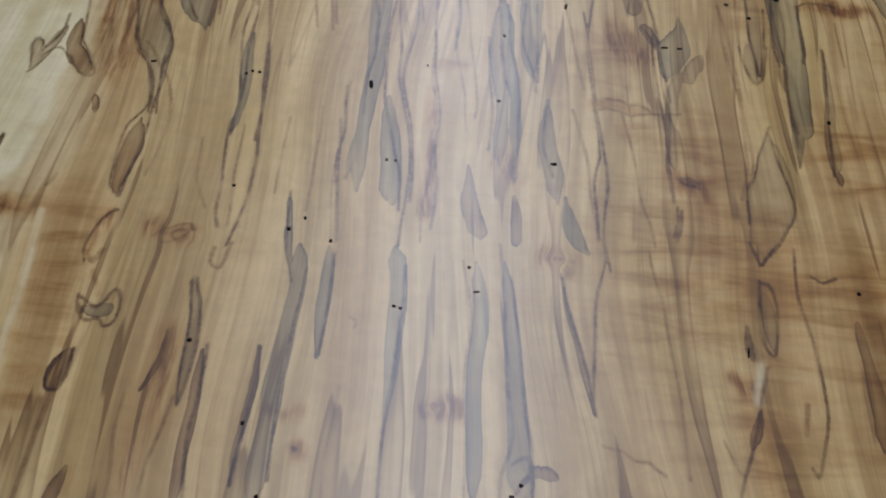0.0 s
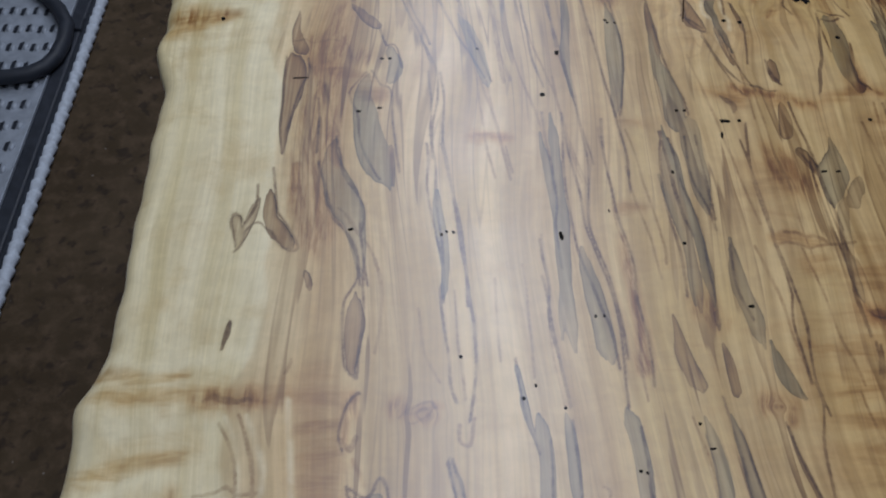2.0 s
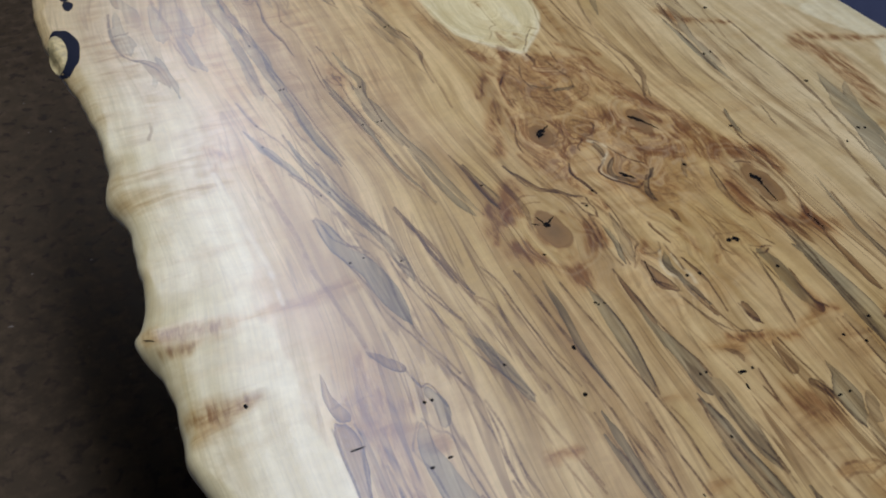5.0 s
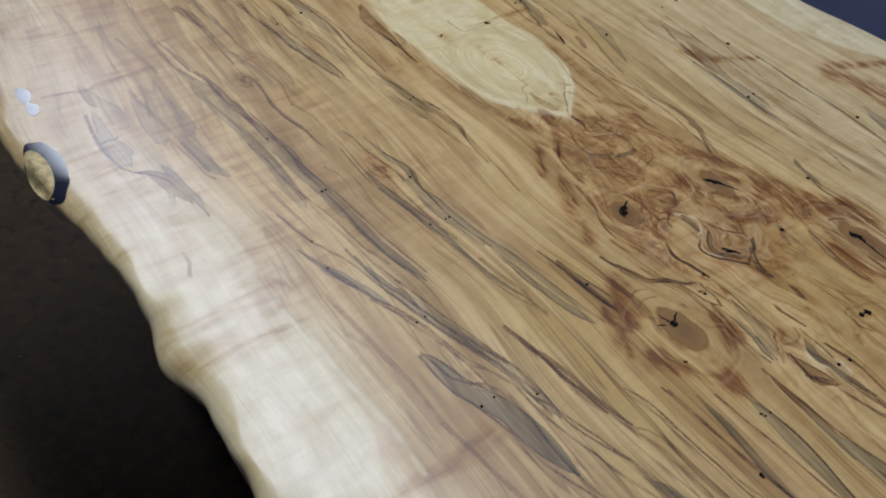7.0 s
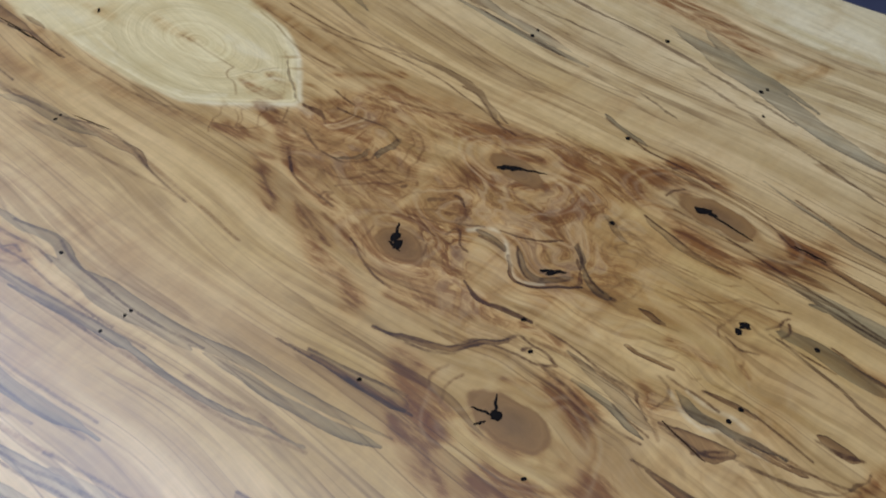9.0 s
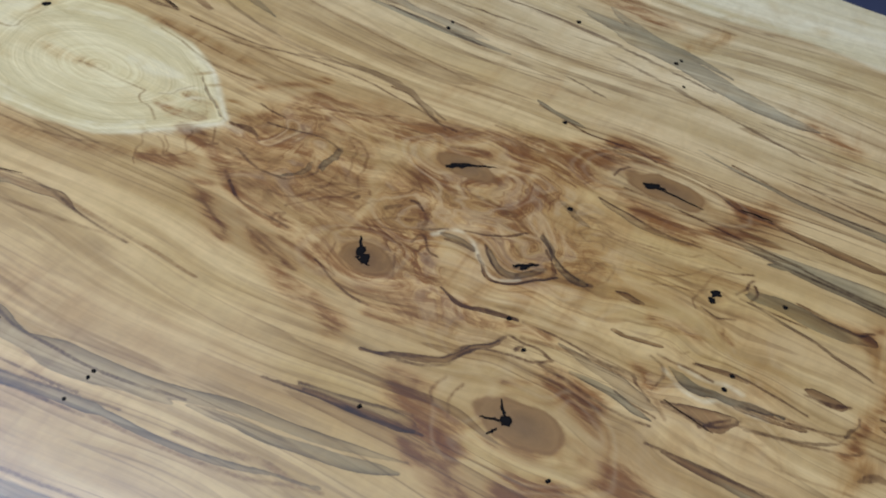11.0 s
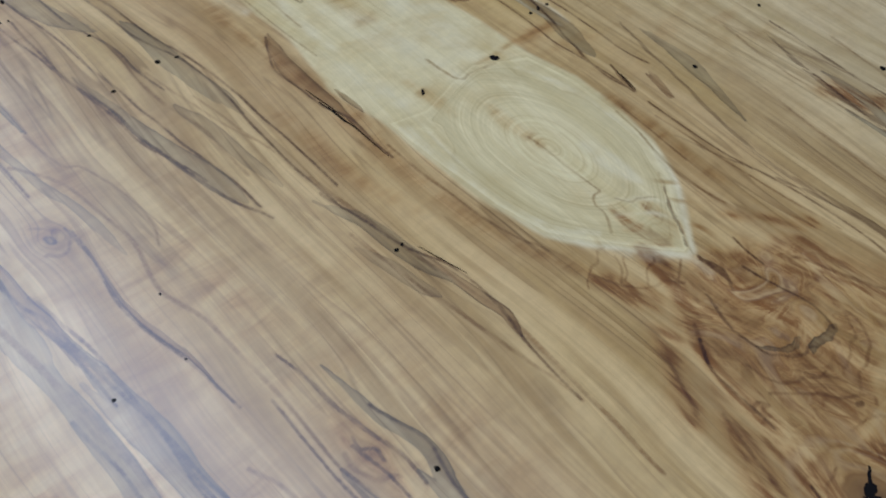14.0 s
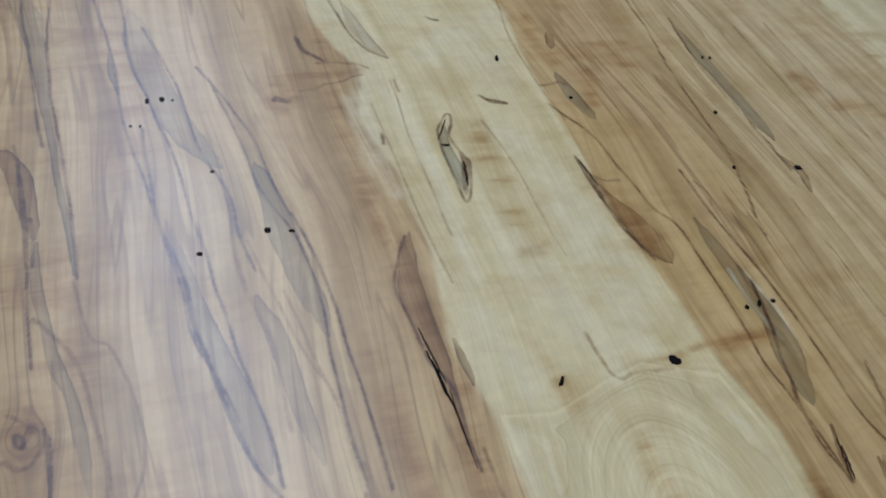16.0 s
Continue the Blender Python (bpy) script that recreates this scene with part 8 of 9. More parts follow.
def band_depth(x, y, points, taper):
    """How deep, in mm, each place lies inside a band (negative outside), on which side of its middle, and how far along."""
    best, side = np.full(x.shape, -30.0), np.zeros(x.shape)
    line = flowing(points)
    if taper:
        ends = np.linspace(0, 1, len(line))
        line[:, 2] = np.maximum(line[:, 2] * np.minimum(1.0, 0.2 + 9.0 * np.minimum(ends, 1 - ends)), 0.9)
    way = np.zeros(x.shape)
    for k, ((ax, ay, aw), (bx, by, bw)) in enumerate(zip(line, line[1:])):
        ux, uy = bx - ax, by - ay
        t = np.clip(((x - ax) * ux + (y - ay) * uy) / (ux * ux + uy * uy + 1e-12), 0, 1)
        off = np.hypot(x - ax - t * ux, y - ay - t * uy) * 1000
        d = aw + (bw - aw) * t - off
        turn = ((x - ax) * uy - (y - ay) * ux) / (math.hypot(ux, uy) + 1e-9) * 1000 / np.maximum(aw + (bw - aw) * t, 0.8)
        side = np.where(d > best, turn, side)
        way = np.where(d > best, (k + t) / (len(line) - 1), way)
        best = np.maximum(best, d)
    return best, np.clip(side, -1.5, 1.5), way


FILL = {"grey": (1.0, 0.85), "brown": (0.0, 0.95), "olive": (0.6, 0.6), "line": (0.2, 0.6)}


# the pale tongue of sapwood, its two long sides from the tip northwards, and the closed oval at its tip
PALE_WEST = [(0.0798, 0.1465), (0.0600, 0.1661), (0.0406, 0.1862), (0.0237, 0.2088), (0.0160, 0.2427), (0.0128, 0.2851), (0.0119, 0.3403), (0.0081, 0.3829), (0.0150, 0.4396), (0.0163, 0.5081), (0.0050, 0.5550), (0.022, 0.6052), (0.0093, 0.632), (0.0021, 0.6771), (0.0017, 0.722), (-0.0083, 0.9000)]
PALE_EAST = [(0.0861, 0.1472), (0.1043, 0.1670), (0.1264, 0.1892), (0.1437, 0.2230), (0.1512, 0.2560), (0.1529, 0.2953), (0.1440, 0.3350), (0.1433, 0.3862), (0.1384, 0.4403), (0.1417, 0.5117), (0.1430, 0.5900), (0.1508, 0.6531), (0.1480, 0.9000)]
OVAL = PALE_WEST[:7] + [(0.0425, 0.3350), (0.0726, 0.3453), (0.1016, 0.3520)] + PALE_EAST[6::-1]


# brown burl figure: strength, then its outline
BURL_PATCHES = [
    (0.62, [(0.0906, 0.1467), (0.1199, 0.1388), (0.1516, 0.1083), (0.1635, 0.0656), (0.1581, 0.0388), (0.1335, 0.0501), (0.0776, 0.0301), (0.0399, 0.0186), (0.0187, 0.0319), (-0.0023, 0.0117), (-0.01, 0.0314), (-0.0036, 0.0559), (0.0116, 0.087), (0.0346, 0.1203)]),
    (0.66, [(0.0316, 0.0308), (0.0612, -0.0124), (0.0845, -0.0183), (0.0508, -0.0418), (0.0334, -0.0417), (0.0241, -0.069), (0.0311, -0.1039), (0.0261, -0.1259), (0.0106, -0.0896), (-0.0065, -0.0524), (-0.0107, -0.0241), (-0.0062, 0.0175), (0.0064, 0.0412)]),
    (0.8, [(0.1559, 0.0473), (0.1763, 0.0141), (0.1878, -0.0186), (0.199, -0.0696), (0.2123, -0.0925), (0.2279, -0.1328), (0.2068, -0.1303), (0.1907, -0.099), (0.1774, -0.0591), (0.1566, -0.0533), (0.163, -0.024), (0.1416, 0.0078), (0.1419, 0.031)]),
    (0.8, [(-0.042, -0.0511), (-0.0297, -0.0704), (-0.0341, -0.0919), (-0.0494, -0.1086), (-0.0726, -0.1099), (-0.0853, -0.0893), (-0.0589, -0.0665)]),
    (0.45, [(0.0925, -0.1231), (0.1149, -0.1459), (0.1405, -0.2019), (0.148, -0.2311), (0.1118, -0.2149), (0.091, -0.175), (0.0762, -0.1415)]),
    (0.5, [(0.0882, -0.0564), (0.1108, -0.0828), (0.0786, -0.1093), (0.0635, -0.0763)]),
]


def outline_depth(x, y, outline):
    """How deep, in metres, each place lies inside a closed outline; negative outside."""
    away, within = np.full(x.shape, 1.0), np.zeros(x.shape, bool)
    for (ax, ay), (bx, by) in zip(outline, outline[1:] + outline[:1]):
        ux, uy = bx - ax, by - ay
        t = np.clip(((x - ax) * ux + (y - ay) * uy) / (ux * ux + uy * uy + 1e-12), 0, 1)
        away = np.minimum(away, np.hypot(x - ax - t * ux, y - ay - t * uy))
        if uy:
            within ^= ((ay > y) != (by > y)) & (x < ux * (y - ay) / uy + ax)
    return np.where(within, away, -away)


def wood_fields(x, y):
    """All that varies over the slab: grain, tone and marks, for grids of x and y."""
    g = grain_across(x, y)
    left, right = x - edge_left(y), edge_right(y) - x
    wander = 0.007 * lattice(g * 3, y, 7.0, 11) + 0.003 * lattice(g * 4, y * 1.3, 26.0, 12)
    sap_l = smooth(left + wander, 0.100, 0.088) * (1 - 0.7 * smooth(y, 0.12, 0.4))
    sap_l = np.maximum(sap_l, 0.75 * smooth(left + wander, 0.135, 0.075) * (1 - 0.5 * smooth(y, 0.12, 0.4)))
    sap_r = smooth(right + wander + 0.030 * bell(y, 0.03, 0.05) - 0.028 * smooth(-y, 0.0, 0.12), 0.098, 0.084)
    # heartwood also lightened eastwards, brightness the lamps don't give put into its tone
    sap_and_lift = np.maximum(np.maximum(sap_l, sap_r), 0.4 * smooth(x + wander, 0.16, 0.36) * smooth(y, -0.35, -0.2))
    brown = np.zeros_like(x)
    ring = np.zeros_like(x)
    for kx, ky, radius, long, push in KNOTS:
        dx, dy = x - kx, (y - ky) / long
        r = np.hypot(dx, dy) / radius * (1 + 0.16 * lattice(x, y, 40.0, 15) + 0.22 * lattice(x + 4, y + 1, 17.0, 14))
        if radius > 0.0095:
            brown = np.maximum(brown, 1.0 * smooth(r, 4.6, 2.4) * smooth(r, 1.3, 2.2) * smooth(lattice(x + 7, y, 26.0, 18), -0.5, 0.35))
            ring = np.maximum(ring, smooth(r, 2.7, 1.7) * smooth(lattice(x + 3, y + 2, 30.0, 19), -0.6, 0.3) * (r * 1.7 + 0.7))
        else:
            brown = np.maximum(brown, 0.62 * smooth(r, 1.5, 0.3) * smooth(lattice(x + 7, y, 130.0, 18), -0.7, 0.4))
    # the pale oval with its fine rings, and hairs across its far end
    ex, ey = (x - 0.077) / 0.052, (y - 0.255) / 0.112
    r = np.hypot(ex, ey) + 0.08 * lattice(x, y, 18.0, 16)
    pale_depth = outline_depth(x, y, PALE_WEST + PALE_EAST[::-1]) + 0.0022 * lattice(x, y, 24.0, 16) + 0.0012 * lattice(x * 2, y * 0.6, 70.0, 36)
    sap_and_lift = np.maximum(sap_and_lift, smooth(pale_depth, -0.0025, 0.002))
    rim = np.clip(outline_depth(x, y, OVAL), 0, 0.05)
    round_in = 0.055 * np.clip(1 - np.hypot((x - 0.083) / 0.066, (y - 0.258) / 0.108), 0, 1)
    oval = (rim + (round_in - rim) * smooth(rim, 0.006, 0.022) * (rim > 0)) / 0.05
    spoke = np.arctan2(x - 0.077, y - 0.235) * 24.0 + 3.0 * lattice(x, y, 26.0, 25)
    hair = smooth(np.cos(spoke), 0.55, 0.95) * smooth(lattice(x, y, 60.0, 26), -0.4, 0.5) * smooth(np.abs(r - 0.98), 0.20, 0.05) * smooth(y, 0.215, 0.18)
    white, amber, ink, vein = (np.zeros_like(x) for _ in range(4))
    curl = 0.25 + 0.55 * smooth(lattice(x, y, 6.0, 17), 0.0, 0.7)
    depth = np.full(x.shape, -9.0)
    grey, dark = np.zeros_like(x), np.zeros_like(x)
    rims, core, total = np.zeros_like(x), np.zeros_like(x), np.full(x.shape, 1e-9)
    for kx, ky, radius, long, push in KNOTS:
        r = np.hypot(x - kx, (y - ky) / long) / radius * (1 + 0.10 * lattice(x, y, 60.0, 15))
        if radius > 0.0095 and ky > -0.5:
            core = np.maximum(core, np.clip(1.05 - 0.5 * r, 0, 1) * (1.0 if push != 1.2 else 0.9))
    wx = x + 0.0009 * lattice(x, y * 0.35, 110.0, 21) + 0.0010 * lattice(x, y * 0.5, 45.0, 22)
    wy = y + 0.0025 * lattice(x * 2.5, y, 60.0, 23)
    chance = random.Random(5)
    for kind, points in STREAKS:
        lean, weight = chance.choice((-1, 1)), chance.uniform(0.75, 1.0)
        reach = points[:, 2].max() / 1000 + 0.012
        rows = np.where((y[:, 0] > points[:, 1].min() - reach) & (y[:, 0] < points[:, 1].max() + reach))[0]
        if not len(rows):
            continue
        a, b = rows[0], rows[-1] + 1
        cols = np.where((x[a:b].max(0) > points[:, 0].min() - reach) & (x[a:b].min(0) < points[:, 0].max() + reach))[0]
        if not len(cols):
            continue
        some = (slice(a, b), slice(cols[0], cols[-1] + 1))
        d, side, way = band_depth(wx[some], wy[some], points, kind in FILL or kind == "ink")
        if kind == "amber" or (kind == "stain" and points[:, 1].mean() > 0.28):
            rim = points[:, 2].max()
            amber[some] = np.maximum(amber[some], (0.58 if points[:, 1].mean() > 0.0 else 0.72) * smooth(d + wander[some] * 300, -0.9 * rim - 4, 0.9 * rim))
        elif kind == "stain":
            rim = points[:, 2].max()
            brown[some] = np.maximum(brown[some], (0.68 if points[:, 0].mean() < -0.1 else 0.82) * smooth(d + wander[some] * 500, -1.2 * rim - 4, 1.0 * rim))
        elif kind == "white":
            white[some] = np.maximum(white[some], smooth(d, -0.8 * points[:, 2].max() - 1.2, 0.9 * points[:, 2].max()))
            brown[some] = brown[some] * (1 - 0.8 * smooth(d, -2.0, 1.5))
            amber[some] = amber[some] * (1 - 0.6 * smooth(d, -2.0, 1.5))
        elif kind == "ink":
            vein[some] = np.maximum(vein[some], 0.42 * smooth(d, -3.2, 0.4))
            ink[some] = np.maximum(ink[some], smooth(d, -0.85, 0.7))
        elif kind == "vein":
            vein[some] = np.maximum(vein[some], 0.9 * smooth(d, -1.3, 0.8))
        else:
            tone, strength = FILL[kind]
            if kind == "line":
                d = np.minimum(d, 0.3)
            tip = 1 - 0.5 * smooth(way if lean > 0 else 1 - way, 0.22, 0.0)
            pull = np.exp(np.clip(d, -9, 9) * 1.3)
            depth[some] = np.maximum(depth[some], d)
            total[some] += pull
            grey[some] += pull * tone
            dark[some] += pull * strength * weight * tip
            rims[some] += pull * (1.0 if kind == "line" else np.clip(side * lean, -1, 1))
    # streaks are weaker northwards: the sheen's wash-out is put into their colour
    grey, dark, rims = grey / total, dark / total * (1 - 0.25 * smooth(y, 0.05, 0.2)), rims / total
    burl = burl_mask(x, y)
    brown = np.maximum(brown, (0.24 + 0.46 * smooth(lattice(x + 1, y + 6, 32.0, 27), -0.6, 0.6)) * burl)
    for strength, outline in BURL_PATCHES:
        d = outline_depth(x, y, outline) + 0.010 * lattice(x + 2, y, 30.0, 31) + 0.006 * lattice(g * 2, y, 75.0, 32)
        brown = np.maximum(brown, (strength + 0.04) * smooth(d, -0.011, 0.009))
    amber = np.maximum(amber, 0.75 * smooth(x, -0.04, 0.10) * smooth(-y, 0.26, 0.38) * smooth(lattice(x * 1.6 + 2, y + 3, 13.0, 28), -0.8, 0.5))
    amber = np.maximum(amber, 0.5 * smooth(-x, 0.02, 0.14) * smooth(y, -0.05, 0.12) * (0.75 + 0.5 * lattice(g * 2, y, 22.0, 34)))
    amber = np.maximum(amber, 0.85 * smooth(x, 0.04, 0.12) * smooth(-y, 0.45, 0.56) * (0.75 + 0.5 * lattice(g * 2, y, 22.0, 35)))
    amber = np.maximum(amber, 0.55 * burl)
    return g, ring, sap_and_lift, brown, curl, depth, grey, dark, burl, rims, core, white, oval, hair, amber, ink, vein


def slab_mesh():
    step = 0.00115
    ys = np.concatenate([np.arange(Y_SOUTH, FINE_SOUTH, 0.01), np.arange(FINE_SOUTH, FINE_NORTH, step), np.arange(FINE_NORTH, Y_NORTH + 0.001, 0.01)])
    # one closed section, from the middle of the underside round the west edge, over the top and back
    top = np.interp(np.linspace(0, 1, 840), (0.0, 0.82, 1.0), (0.0, 0.67, 1.0))
    west = np.linspace(-1.0, 0.0, 22)[:-1]
    east = np.linspace(0.0, -1.0, 14)[1:]
    kinds = np.concatenate([np.zeros(len(west)), np.ones(len(top)), np.full(len(east), 2.0)])
    param = np.concatenate([west, top, east])
    yy = np.repeat(ys[:, None], len(param), 1)
    pp = np.repeat(param[None], len(ys), 0)
    kk = np.repeat(kinds[None], len(ys), 0)
    le, re = edge_left(yy), edge_right(yy)
    wl = roll_left(yy)
    wr = ROLL * np.ones_like(yy)
    flat = le + wl + pp * (re - wr - le - wl)
    # edge sections: from the top's rim, bulging out to the edge line, then in under the slab
    q = np.clip(-pp, 0, 1)
    turn = q * math.pi * 0.80
    out = np.sin(np.minimum(turn, math.pi / 2)) - 0.9 * np.clip(turn - math.pi / 2, 0, 9)
    fall = SHOULDER * (1 - np.cos(np.minimum(turn, math.pi / 2))) + 0.046 * np.clip(turn - math.pi / 2, 0, 9)
    x = np.where(kk == 1, flat, np.where(kk == 0, le + wl - wl * out, re - wr + wr * out))
    z = np.where(kk == 1, 0.0, -fall)
    # the waney edge dips and swells
    west_off = np.clip(x - le, 0, 1)
    z = z - edge_dip(yy) * np.exp(-west_off / 0.022) + ripple(west_off, yy)
    east_off = np.clip(re - x, 0, 1)
    z = z - (0.003 + 0.003 * np.sin(yy * 15.0)) * np.exp(-east_off / 0.02)
    along = np.where(kk == 0, le + wl - q * 0.055, np.where(kk == 2, re - wr + q * 0.055, x))
    g, ring, sap_and_lift, brown, curl, depth, grey, dark, burl, rims, core, white, oval, hair, amber, ink, vein = wood_fields(along, yy)
    rows, cols = x.shape
    co = np.stack([x, yy, z], -1).reshape(-1, 3)
    idx = np.arange(rows * cols).reshape(rows, cols)
    quads = np.stack([idx[:-1, :-1], idx[:-1, 1:], idx[1:, 1:], idx[1:, :-1]], -1).reshape(-1, 4)
    under = np.stack([idx[:-1, -1], idx[:-1, 0], idx[1:, 0], idx[1:, -1]], -1)
    quads = np.concatenate([quads, under])
    ends = [idx[0, ::-1], idx[-1, :]]
    me = bpy.data.meshes.new("maple_slab")
    me.vertices.add(len(co))
    me.vertices.foreach_set("co", co.astype(np.float32).ravel())
    loops = np.concatenate([quads.ravel(), ends[0], ends[1]]).astype(np.int32)
    starts = np.concatenate([np.arange(len(quads)) * 4, [len(quads) * 4, len(quads) * 4 + cols]]).astype(np.int32)
    me.loops.add(len(loops))
    me.loops.foreach_set("vertex_index", loops)
    me.polygons.add(len(starts))
    me.polygons.foreach_set("loop_start", starts)
    me.update(calc_edges=True)
    me.validate()
    for name, fields in (("grain", (g, yy, ring)), ("tone", (sap_and_lift, brown, curl)), ("mark", (depth, grey, dark)), ("figure", (burl, rims, core)), ("pale", (white, oval, hair)), ("wash", (amber, ink, vein))):
        layer = me.attributes.new(name, "FLOAT_VECTOR", "POINT")
        layer.data.foreach_set("vector", np.stack(fields, -1).astype(np.float32).ravel())
    me.shade_smooth()
    me.materials.append(MAPLE)
    return me


slab = tagged(new("tabletop_slab", slab_mesh()), "live-edge spalted maple slab with grey streaks and satin finish, on trestles", "wood slab")
slab.location.z = TOP

# beetle holes filled black: x, y, length mm, width mm, turn
HOLES_A = [
(-0.2122, 0.2648, 2.4, 2.0, 70),
    (-0.1754, 0.2637, 1.6, 1.4, -33),
    (-0.0106, -0.6742, 2.7, 1.4, 4),
    (-0.0064, -0.6689, 2.3, 1.8, 4),
    (-0.1230, -0.6812, 2.2, 1.8, 4),
    (-0.1645, 0.3054, 1.9, 1.5, 67),
    (-0.0500, 0.2533, 2.9, 2.7, -32),
    (-0.0448, 0.2547, 2.7, 1.9, 55),
    (-0.1352, -0.6479, 2.2, 2.1, 101),
    (-0.0054, 0.3658, 3.6, 2.0, 71),
    (-0.0677, -0.5819, 1.8, 1.8, 4),
    (-0.0709, -0.5808, 2.3, 1.8, 4),
    (-0.1689, -0.6072, 2.7, 2.5, 4),
    (-0.0294, -0.5693, 4.2, 1.5, 4),
    (-0.0337, -0.5548, 2.2, 2.1, 92),
    (0.1073, -0.5945, 6.9, 1.3, 81),
    (-0.1042, 0.4613, 3.5, 2.8, -10),
    (-0.1078, -0.5437, 2.3, 1.9, 97),
]
HOLES_B = [
    (-0.1311, -0.5374, 2.4, 2.3, 5),
    (-0.1234, -0.5297, 2.7, 1.9, 98),
    (-0.0673, 0.4719, 4.5, 3.2, 79),
    (-0.0547, 0.4693, 3.3, 2.3, -10),
    (-0.0350, -0.1255, 6.6, 6.4, 20),
    (-0.1657, -0.5106, 2.5, 2.2, 101),
    (-0.0781, -0.4853, 2.3, 1.7, 95),
    (-0.0833, -0.4853, 2.3, 1.7, 95),
    (0.0125, -0.4806, 4.1, 2.3, 5),
    (0.1712, -0.5557, 2.5, 2.3, 4),
    (0.0542, 0.3468, 7.3, 2.1, 52),
    (-0.0884, 0.5215, 2.8, 2.5, -8),
    (-0.0197, -0.4336, 2.5, 2.5, 91),
    (-0.0979, -0.4268, 6.9, 2.8, 96),
    (-0.1227, 0.5653, 2.7, 1.7, 84),
    (-0.1279, 0.5660, 2.7, 1.9, 85),
    (0.0543, 0.5251, 5.9, 2.4, -8),
    (0.0245, -0.0027, 8.7, 6.5, 27),
]
HOLES_C = [
    (0.1209, 0.3451, 6.6, 5.6, -28),
    (0.0289, 0.0028, 9.8, 5.3, 28),
    (-0.0646, -0.4071, 2.7, 1.3, 94),
    (-0.2060, -0.1053, 2.2, 2.0, -39),
    (-0.1671, -0.4224, 2.6, 2.2, 100),
    (-0.1748, -0.4241, 2.6, 2.2, 100),
    (-0.1714, -0.4218, 2.2, 1.9, 100),
    (-0.1767, -0.1204, 2.2, 2.1, -39),
    (-0.1166, 0.5877, 6.8, 2.3, 84),
    (-0.1020, 0.5871, 2.4, 1.8, 83),
    (-0.1081, 0.5883, 4.9, 3.5, 83),
    (-0.2329, -0.4186, 4.3, 2.2, 5),
    (-0.0170, -0.3758, 2.9, 2.0, 91),
    (0.1807, -0.4341, 3.4, 2.5, 78),
    (-0.2155, -0.0140, 2.4, 2.3, 57),
    (0.2353, 0.2520, 4.3, 3.6, 38),
    (0.0863, -0.3772, 5.3, 1.9, 5),
    (0.0961, -0.3773, 4.0, 1.9, 5),
]
HOLES_D = [
    (-0.2063, -0.0121, 2.0, 2.0, 56),
    (-0.0429, -0.2247, 2.7, 2.2, -39),
    (-0.0413, -0.2276, 2.3, 2.2, -39),
    (-0.0355, -0.2277, 2.3, 2.2, -39),
    (-0.0557, -0.1588, 3.5, 2.4, -38),
    (0.1834, 0.3683, 3.6, 2.5, 46),
    (0.1127, -0.2036, 5.4, 5.0, 11),
    (0.1195, -0.2045, 7.1, 5.5, -57),
    (0.1928, 0.3692, 6.0, 2.6, 46),
    (0.2026, 0.3693, 3.7, 3.0, 45),
    (0.2456, 0.4765, 3.9, 2.7, 57),
    (0.1609, 0.5609, 3.6, 3.1, 65),
    (0.1359, -0.0128, 15.1, 5.0, -54),
    (-0.2311, -0.3166, 3.6, 2.4, -1),
    (-0.2159, -0.3136, 4.3, 2.0, -1),
    (-0.0673, -0.0538, 3.0, 2.8, -38),
    (0.1458, -0.3433, 3.1, 2.8, 81),
    (0.1236, 0.6096, 7.6, 2.7, 68),
]
HOLES_E = [
    (-0.2471, 0.0767, 2.8, 2.3, -38),
    (0.1324, -0.3310, 3.2, 2.8, 82),
    (-0.0986, -0.3029, 4.0, 3.7, 85),
    (0.0237, -0.3438, 6.7, 2.1, 78),
    (0.2950, 0.4693, 6.5, 4.6, -8),
    (-0.0042, -0.3199, 2.6, 2.5, -1),
    (0.0015, -0.3200, 2.6, 2.5, -1),
    (0.0281, -0.3307, 7.2, 2.9, -1),
    (0.0134, -0.1154, 3.4, 2.9, -38),
    (0.0497, -0.2268, 3.5, 3.3, 33),
    (-0.2750, -0.2830, 13.4, 1.6, -1),
    (0.0387, -0.3304, 2.9, 2.9, 77),
    (0.1675, -0.3230, 4.3, 2.7, 6),
    (-0.2436, 0.1124, 2.4, 2.1, 63),
    (0.2659, 0.5324, 4.4, 3.4, 58),
    (0.0618, -0.2287, 3.6, 3.3, 32),
    (-0.2091, -0.2642, 3.0, 2.7, -1),
    (0.1951, -0.1389, 10.4, 5.7, -55),
]
HOLES_F = [
    (-0.2150, -0.2641, 3.0, 2.7, -1),
    (-0.1414, 0.0773, 2.6, 2.3, 56),
    (0.0302, -0.0988, 3.9, 3.1, -37),
    (-0.1437, -0.2550, 2.7, 2.3, 87),
    (-0.1255, 0.0764, 2.7, 2.3, 55),
    (-0.0840, -0.2602, 5.4, 3.4, 84),
    (-0.1210, 0.0768, 2.7, 2.3, 55),
    (0.3484, 0.2690, 4.0, 2.9, 34),
    (0.0720, -0.0905, 6.6, 3.3, -37),
    (-0.2039, 0.1668, 3.4, 2.7, 62),
    (-0.2000, 0.1669, 3.4, 2.3, 62),
    (0.1334, -0.2470, 4.0, 3.5, 29),
    (-0.3382, -0.2177, 4.7, 3.1, 97),
    (-0.1210, 0.1434, 3.0, 2.8, 57),
    (0.2940, 0.5961, 4.4, 2.7, 58),
    (0.3794, 0.2736, 5.1, 3.6, -27),
    (-0.3911, -0.1316, 11.7, 1.6, -22),
    (0.3002, 0.5948, 4.5, 2.8, 58),
]
